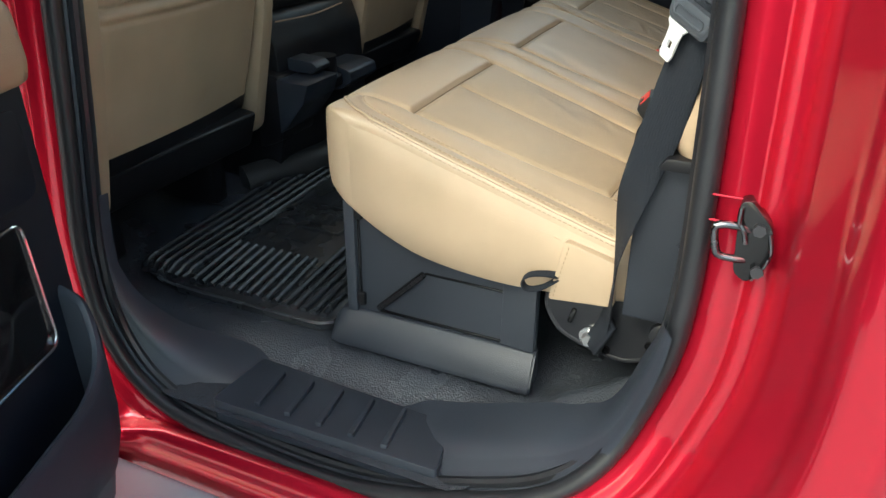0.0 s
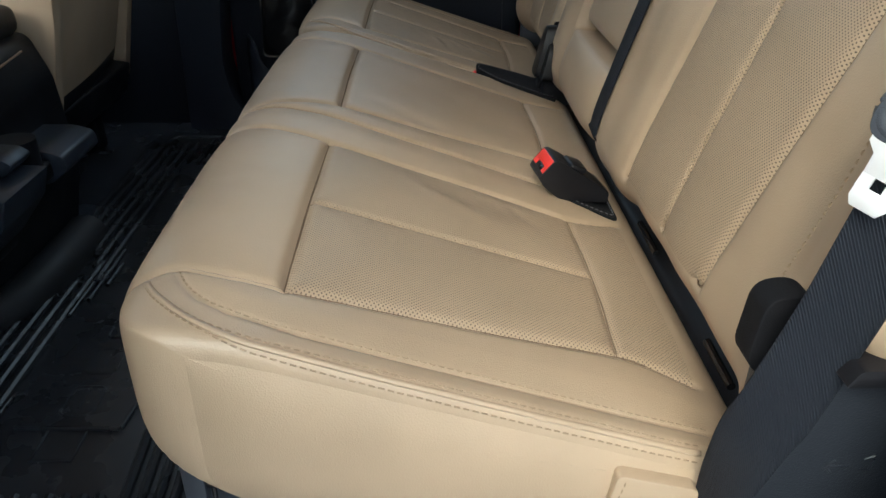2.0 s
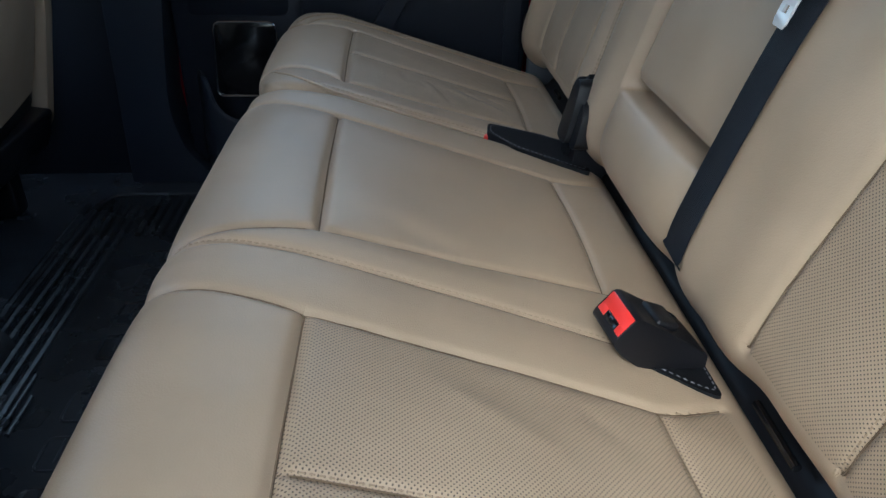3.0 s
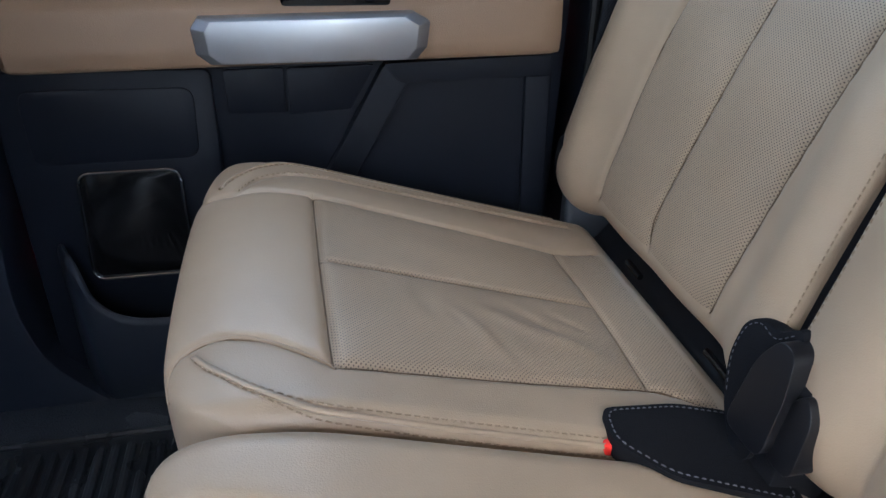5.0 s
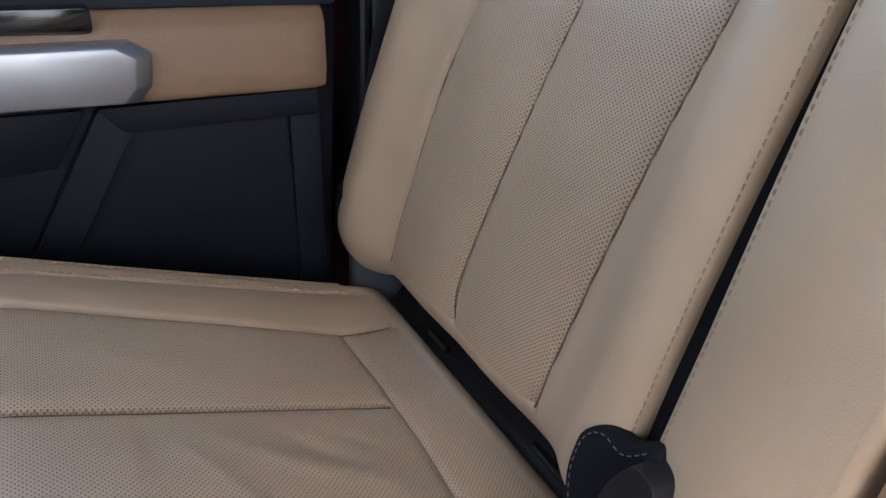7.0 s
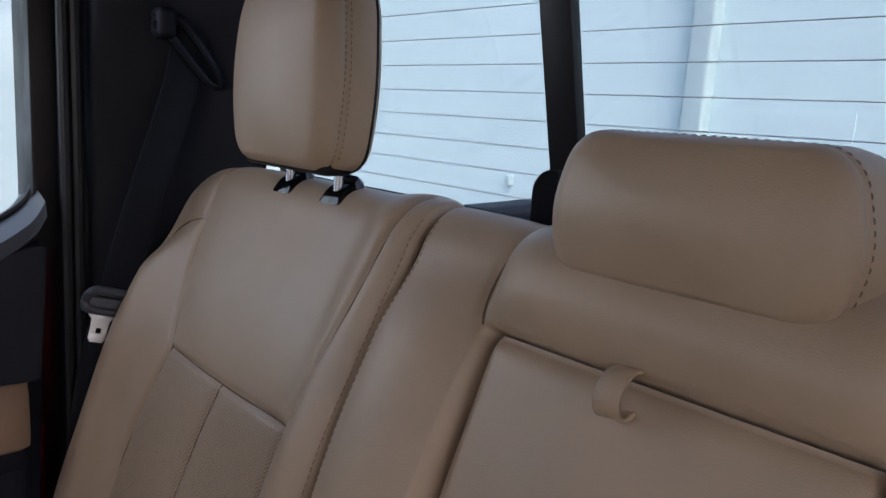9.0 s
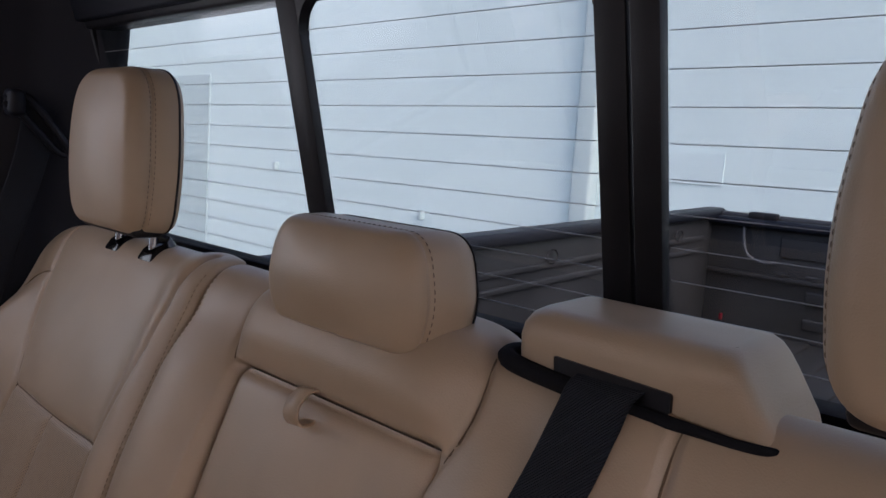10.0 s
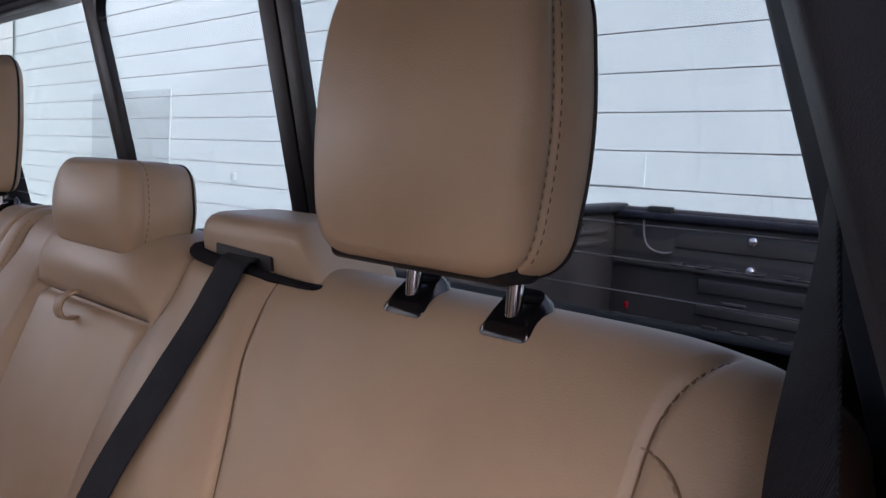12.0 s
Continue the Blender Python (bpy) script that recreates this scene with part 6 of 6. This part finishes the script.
# ---------------------------------------------------------------- under the seat
def storage_box():
    root = thing("under_seat_box", "folded dark grey plastic storage box under the bench", "storage box")
    part("side_panel", bm_prism(rounded_poly([(0.034, 0.060), (0.358, 0.060), (0.356, 0.262), (0.034, 0.290)], 0.004, 2), "y", 0.034, 0.046, 0.002), M_STORE, root)
    part("front_panel", bm_box((0.024, 0.030, 0.055), (0.038, 1.49, 0.262), 0.003), M_STORE, root)
    part("corner_post", bm_box((0.028, 0.026, 0.058), (0.046, 0.040, 0.285), 0.003), M_STORE, root)
    part("rear_pad", bm_prism([(0.302, 0.066), (0.357, 0.062), (0.355, 0.245), (0.302, 0.245)], "y", 0.029, 0.036, 0.002), M_STORE, root)
    part("front_joint", bm_box((0.049, 0.030, 0.07), (0.053, 0.036, 0.255), 0.001), M_GLOSS, root)
    part("slit", bm_box((0.170, 0.031, 0.158), (0.302, 0.036, 0.161), 0.0008), M_GLOSS, root)
    part("slit", bm_box((0.085, 0.031, 0.066), (0.302, 0.036, 0.0705), 0.0008), M_GLOSS, root)
    # folding hinge: beads on a slant
    a, b = np.array((0.086, 0.030, 0.074)), np.array((0.168, 0.030, 0.158))
    part("hinge_groove", tube([a, b], 0.006, 8), M_GLOSS, root)
    for k in range(12):
        p = a + (b - a) * (k + 0.5) / 12
        part("hinge_knuckle", bm_box(p - np.array((0.0055, 0.006, 0.0035)), p + np.array((0.0055, 0.002, 0.0035)), 0.002, turn=Euler((0, radians(-45), 0)).to_matrix().to_4x4()), M_BLACK, root)
    for z in (0.245, 0.085):
        part("hinge_clip", bm_box((0.046, 0.026, z - 0.012), (0.060, 0.036, z + 0.012), 0.003), M_BLACK, root)
    lip = [(0.050, 0.062), (0.036, 0.064), (0.026, 0.058), (-0.004, 0.018), (-0.004, 0.004), (0.050, 0.004)]
    bm = bmesh.new()
    rows = []
    for x, k in ((-0.002, 0.55), (0.014, 0.92), (0.04, 1.0), (0.361, 1.0)):
        rows.append([bm.verts.new((x + (0.004 if y < 0.02 else 0), 0.05 + (y - 0.05) * (0.75 + 0.25 * k), z * k)) for y, z in lip])
    for p, q in zip(rows[:-1], rows[1:]):
        for j in range(len(lip)):
            bm.faces.new((p[j], p[(j + 1) % len(lip)], q[(j + 1) % len(lip)], q[j]))
    bm.faces.new(rows[0])
    bm.faces.new(rows[-1][::-1])
    bmesh.ops.bevel(bm, geom=bm.edges[:], offset=0.003, segments=2, affect="EDGES", clamp_overlap=True)
    part("base_lip", bm, M_BOX, root, "dark sloping base lip")
    return root


storage_box()


def bracket():
    root = thing("seat_bracket", "black painted steel seat pivot bracket with belt anchor bolt", "seat bracket")
    out = rounded_poly([(0.378, 0.212), (0.376, 0.165), (0.400, 0.130), (0.450, 0.112), (0.500, 0.104), (0.540, 0.125), (0.562, 0.170), (0.565, 0.235), (0.50, 0.24)], 0.016, 4)
    part("plate", bm_prism(out, "y", 0.010, 0.020, 0.003), M_PAINT_BLK, root)
    part("rim", tube([(x, 0.013, z) for x, z in even(out, 0.008)], 0.0045, 8, True), M_PAINT_BLK, root)
    part("slot", bm_box((0.412, 0.004, 0.150), (0.420, 0.011, 0.176), 0.003, turn=Euler((0, radians(14), 0)).to_matrix().to_4x4()), M_GLOSS, root)
    for x, z, r in ((0.528, 0.142, 0.006), (0.470, 0.118, 0.006)):
        part("hole", tube([(x, 0.012, z), (x, 0.006, z)], r, 12), M_GLOSS, root)
    part("boss", bm_prism([(0.545 + 0.02 * math.cos(a), 0.165 + 0.02 * math.sin(a)) for a in np.linspace(0, 2 * math.pi, 16, endpoint=False)], "y", 0.0, 0.012, 0.004), M_PAINT_BLK, root)
    part("anchor_bolt", tube([(0.446, 0.012, 0.134), (0.446, -0.006, 0.134)], [0.013, 0.010], 6), M_STEEL, root, "steel anchor bolt")
    part("washer", tube([(0.446, 0.010, 0.134), (0.446, 0.006, 0.134)], 0.017, 16), M_STEEL, root)
    part("hook", tube(spline([(0.462, 0.004, 0.150), (0.466, -0.006, 0.135), (0.462, -0.004, 0.118), (0.468, 0.004, 0.106)], 0.004), 0.0035, 8), M_BLACK, root)
    return root


bracket()

# fold strap and flap at the cushion's side
strap = thing("pull_strap", "dark grey fabric pull strap under the cushion's side", "strap")
sp = spline([(0.394, -0.012, 0.234), (0.378, -0.022, 0.238), (0.358, -0.026, 0.234), (0.348, -0.026, 0.222), (0.356, -0.026, 0.211), (0.376, -0.022, 0.216), (0.395, -0.012, 0.229)], 0.004)
v, f, uv = ribbon(sp, (0.0, 0.9, 0.25), 0.012, 0.0022)
link_mesh("webbing", v, f, M_BELT, strap, "", uv)
flap = thing("side_flap", "stitched tan leather flap at the rear of the cushion's side", "flap")
fl = rounded_poly([(0.400, 0.290), (0.470, 0.272), (0.476, 0.205), (0.384, 0.196)], 0.006, 3)
part("leather", bm_prism(fl, "y", -0.0165, -0.002, 0.004, 3), M_LEATHER, flap)
ln = [np.array(p) for p in spline([(0.407, -0.0168, 0.284), (0.399, -0.0168, 0.245), (0.391, -0.0168, 0.202)], 0.004)]
stitches([(ln, [np.array((0, -1.0, 0))] * len(ln))], M_STITCH, flap)

# door striker on the jamb
st = thing("door_striker", "dark steel door striker loop on a black plate", "door striker")
part("plate", bm_prism(rounded_poly([(0.604, 0.454), (0.614, 0.458), (0.638, 0.432), (0.643, 0.398), (0.624, 0.370), (0.610, 0.380)], 0.008, 3), "y", -0.184, -0.164, 0.004), M_GLOSS, st)
part("loop", tube(spline([(0.624, -0.178, 0.424), (0.606, -0.184, 0.430), (0.590, -0.187, 0.430), (0.586, -0.187, 0.424), (0.590, -0.187, 0.404), (0.595, -0.186, 0.397), (0.608, -0.184, 0.395), (0.624, -0.178, 0.394)], 0.004), 0.0042, 10), M_STRIKER, st, "dark steel loop")
for z in (0.452, 0.425):
    part("bead", tube([(0.577, -0.167, z), (0.590, -0.168, z), (0.608, -0.168, z)], 0.0013, 8), M_RED, body_side, "red painted bead")
part("raised_edge", tube(spline([(0.606, -0.186, 0.450), (0.607, -0.187, 0.436), (0.613, -0.187, 0.426), (0.616, -0.186, 0.414)], 0.003), 0.0026, 8), M_STRIKER, st)
part("raised_edge", tube(spline([(0.636, -0.185, 0.428), (0.640, -0.186, 0.412), (0.638, -0.186, 0.396), (0.628, -0.185, 0.376)], 0.003), 0.0022, 8), M_STRIKER, st)
for x, z in ((0.626, 0.430), (0.632, 0.386)):
    part("screw", tube([(x, -0.182, z), (x, -0.189, z)], 0.0065, 6), M_PAINT_BLK, st)


# ---------------------------------------------------------------- floor mat
def floor_mat():
    root = thing("floor_mat", "black moulded rubber floor mat with ribs and raised lettering bars", "floor mat")
    out = rounded_poly([(-0.475, 0.10), (-0.455, 0.045), (-0.36, 0.020), (-0.03, 0.022), (-0.006, 0.05), (-0.006, 1.47), (-0.05, 1.50), (-0.45, 1.50), (-0.475, 1.40)], 0.03, 4)
    part("sheet", bm_prism(out, "z", -0.002, 0.010, 0.003), M_MAT, root)
    part("rim", tube([(x, y, 0.011) for x, y in even(out, 0.02)], 0.005, 6, True), M_MAT, root)

    def rib(pts, r=0.0062):
        part("rib", tube([(x, y, 0.0135) for x, y in spline(pts, 0.02)], r * 1.15, 8), M_MAT, root)

    for k in range(6):
        x = -0.484 + 0.0222 * k
        far_end = 0.52 + 0.05 * k
        rib([(x + 0.030 - 0.004 * k, 0.044), (x + 0.009, 0.070), (x, 0.14), (x - 0.012, far_end - 0.03), (x, far_end)], 0.0058)
        rib([(x + 0.012, 1.52 - far_end), (x, 1.55 - far_end), (x, 1.44)])
    for k in range(3):
        rib([(-0.375 + 0.014 * k, 0.62 + 0.05 * k), (-0.375 + 0.014 * k, 0.90 - 0.05 * k)], 0.0035)
    for k in range(15):
        x = -0.338 + 0.0212 * k
        for y0, y1, lean_x in ((0.048, 0.218, -0.020), (1.302, 1.470, 0.0)):
            if lean_x and x > -0.14:
                y1 += 0.15
            rib([(x, y0), (x + lean_x * 0.5, (y0 + y1) / 2), (x + lean_x, y1)], 0.0062)
    # plateau outline and plain raised bars where the mat carries its lettering
    rib([(-0.371, 0.30), (-0.368, 0.41), (-0.352, 0.418)], 0.003)
    rib([(-0.335, 0.343), (-0.260, 0.341), (-0.187, 0.340)], 0.003)
    rib([(-0.187, 0.340), (-0.183, 0.372), (-0.178, 0.404)], 0.003)
    for lo, hi in (((-0.288, 0.279), (-0.284, 0.343)), ((-0.234, 0.279), (-0.230, 0.343)), ((-0.288, 0.279), (-0.230, 0.283)), ((-0.288, 0.339), (-0.230, 0.343))):
        part("raised_bar", bm_box((*lo, 0.008), (*hi, 0.0135), 0.0015), M_MAT, root)
    for k in range(9):
        y = 0.372 + 0.094 * k + (0.05 if k > 4 else 0.0)
        ring = rounded_poly([(-0.288, y), (-0.240, y), (-0.240, y + 0.062), (-0.288, y + 0.062)], 0.010, 4)
        part("raised_bar", tube([(a_, b_, 0.0105) for a_, b_ in even(ring, 0.006)], 0.0022, 6, True), M_MAT, root)
        part("raised_bar", tube([(-0.264, y + 0.014, 0.0105), (-0.264, y + 0.062, 0.0105)], 0.0022, 6), M_MAT, root)
    return root


floor_mat()


# ---------------------------------------------------------------- front seats and console
def front_seat(label, y0, y1, dx, dz=0.0):
    root = thing("front_seat", label, "seat", "front seats")
    prof = [(-0.482, 0.190), (-0.446, 0.27), (-0.405, 0.42), (-0.385, 0.52), (-0.372, 0.66), (-0.378, 0.86), (-0.40, 0.98), (-0.46, 1.02), (-0.52, 0.97), (-0.56, 0.6), (-0.60, 0.30), (-0.58, 0.195)]
    loop = spline(prof, 0.004, closed=True)
    ys = np.unique(np.r_[np.linspace(y0, y1, 70), y0 + np.linspace(0, 0.03, 6), y1 - np.linspace(0, 0.03, 6)])
    d = np.roll(loop, -1, 0) - np.roll(loop, 1, 0)
    d /= np.linalg.norm(d, axis=1)[:, None]
    nr = np.stack([d[:, 1], -d[:, 0]], 1)
    if nr[8, 0] < 0:
        nr = -nr
    g = np.zeros((len(ys), len(loop), 3))
    zc = loop[:, 1]
    for i, y in enumerate(ys):
        t = max(np.clip(1 - (y - y0) / 0.03, 0, 1), np.clip(1 - (y1 - y) / 0.03, 0, 1))
        ins = 0.03 * (1 - math.sqrt(max(1 - t * t, 0)))
        q = loop - nr * ins
        band = -0.006 * np.exp(-(((zc - 0.505) / 0.004) ** 2)) - 0.004 * np.exp(-(((zc - 0.480) / 0.005) ** 2)) + 0.004 * np.exp(-(((zc - 0.492) / 0.008) ** 2))
        cr = 0.010 * math.sin(math.pi * (y - y0) / (y1 - y0))
        q = q + nr * (band * np.clip(nr[:, 0] * 2, 0, 1) + cr)[:, None]
        g[i, :, 0], g[i, :, 1], g[i, :, 2] = q[:, 0] + dx - 0.055 * (y - y0) / (y1 - y0), y, q[:, 1] + dz
    uv = g[..., 1:3]
    low = (zc < 0.238)[None, :] & np.ones((len(ys) - 1, len(loop)), bool)
    grid_parts(g, uv, [("back_panel", ~low, M_LEATHER, ""), ("lower_shell", low, M_BLACK, "black plastic lower shell")], root)
    cap(g[0], -1, 0.006, M_LEATHER, root)
    cap(g[-1], 1, 0.006, M_LEATHER, root)
    # side ears that fold round the back panel
    for y, sg in ((y0, -1), (y1, 1)):
        ear = [(-0.478 + dx, 0.128 + dz), (-0.450 + dx, 0.150 + dz), (-0.395 + dx, 0.40 + dz), (-0.365 + dx, 0.62 + dz), (-0.372 + dx, 0.90 + dz), (-0.46 + dx, 0.95 + dz), (-0.52 + dx, 0.50 + dz), (-0.54 + dx, 0.16 + dz)]
        sh = -0.055 if sg > 0 else 0
        part("side_bolster", bm_prism([(x + sh, z) for x, z in rounded_poly(ear, 0.02, 4)], "y", min(y, y + sg * 0.035), max(y, y + sg * 0.035), 0.014, 3), M_LEATHER, root)
    part("seat_base", bm_box((-0.95 + dx, y0 + 0.03, 0.10 + dz), (-0.53 + dx, y1 - 0.03, 0.27 + dz), 0.03, 3), M_BLACK, root)
    part("cushion", bm_box((-1.02 + dx, y0 + 0.0, 0.24 + dz), (-0.52 + dx, y1, 0.40 + dz), 0.05, 4), M_LEATHER, root)
    part("frame_rail", bm_box((-0.95 + dx, y0 + 0.06, 0.0), (-0.56 + dx, y0 + 0.11, 0.12 + dz), 0.01), M_BLACK, root)
    part("frame_rail", bm_box((-0.95 + dx, y1 - 0.11, 0.0), (-0.56 + dx, y1 - 0.06, 0.12 + dz), 0.01), M_BLACK, root)
    part("lower_skirt", bm_prism([(-0.54 + dx, 0.135), (-0.495 + dx, 0.140), (-0.468 + dx, 0.225), (-0.55 + dx, 0.235)], "y", y0 + 0.02, y1 - 0.03, 0.01, 3), M_BLACK, root)
    ln = [np.array((-0.385 + 0.008 + dx - 0.055 * k, y0 + 0.05 + k * (y1 - y0 - 0.1), 0.514 + dz)) for k in np.linspace(0, 1, 20)]
    stitches([(ln, [np.array((1.0, 0, 0.1))] * len(ln))], M_STITCH, root)
    return root


front_seat("tan leather front seat seen from behind with stitched back panel", -0.020, 0.480, 0.012, 0.02)
front_seat("tan leather front passenger seat seen from behind", 1.01, 1.52, -0.06, 0.02)

cs = thing("center_console", "black plastic rear end of the centre console", "console")
part("body", bm_prism(rounded_poly([(-0.50, 0.0), (-0.46, 0.16), (-0.47, 0.34), (-0.50, 0.42), (-0.95, 0.44), (-0.95, 0.0)], 0.02, 4), "y", 0.56, 0.96, 0.02, 3), M_BLACK, cs)
part("lid", bm_box((-0.95, 0.57, 0.42), (-0.50, 0.95, 0.475), 0.02, 3), M_BLACK, cs)
part("trim_line", tube(spline([(-0.474, 0.575, 0.405), (-0.462, 0.72, 0.402), (-0.468, 0.865, 0.408)], 0.02), 0.002, 8), M_TRIM_TAN, cs, "thin tan trim line")
part("bin_back", bm_prism(rounded_poly([(-0.52, 0.30), (-0.45, 0.285), (-0.45, 0.13), (-0.52, 0.10)], 0.01, 3), "y", 0.530, 0.665, 0.006, 2), M_BLACK, cs)
part("bin", bm_prism([(-0.450, 0.283), (-0.422, 0.281), (-0.362, 0.279), (-0.377, 0.232), (-0.432, 0.164), (-0.450, 0.15)], "y", 0.520, 0.660, 0.004, 2), M_SILL, cs, "dark plastic side bin")
part("bin_rim", bm_prism(rounded_poly([(-0.47, 0.285), (-0.40, 0.283), (-0.384, 0.300), (-0.400, 0.312), (-0.47, 0.316)], 0.006, 3), "y", 0.600, 0.662, 0.004), M_SILL, cs)
cup = tube([(-0.428, 0.695, 0.235), (-0.428, 0.695, 0.308)], 0.034, 20)
part("cup_holder", bm_join(cup, bm_box((-0.48, 0.655, 0.225), (-0.395, 0.735, 0.258), 0.008, 3)), M_BLACK, cs)
part("flap", bm_prism(rounded_poly([(-0.48, 0.205), (-0.405, 0.212), (-0.372, 0.236), (-0.376, 0.262), (-0.41, 0.272), (-0.48, 0.272)], 0.008, 3), "y", 0.735, 0.872, 0.006, 3), M_SILL, cs, "dark plastic hinged flap")
part("duct", tube(spline([(-0.56, 0.50, 0.012), (-0.515, 0.57, 0.020), (-0.475, 0.64, 0.022), (-0.46, 0.76, 0.020), (-0.46, 0.92, 0.018)], 0.02), 0.042, 16), M_RUBBER, cs, "black rubber floor duct")
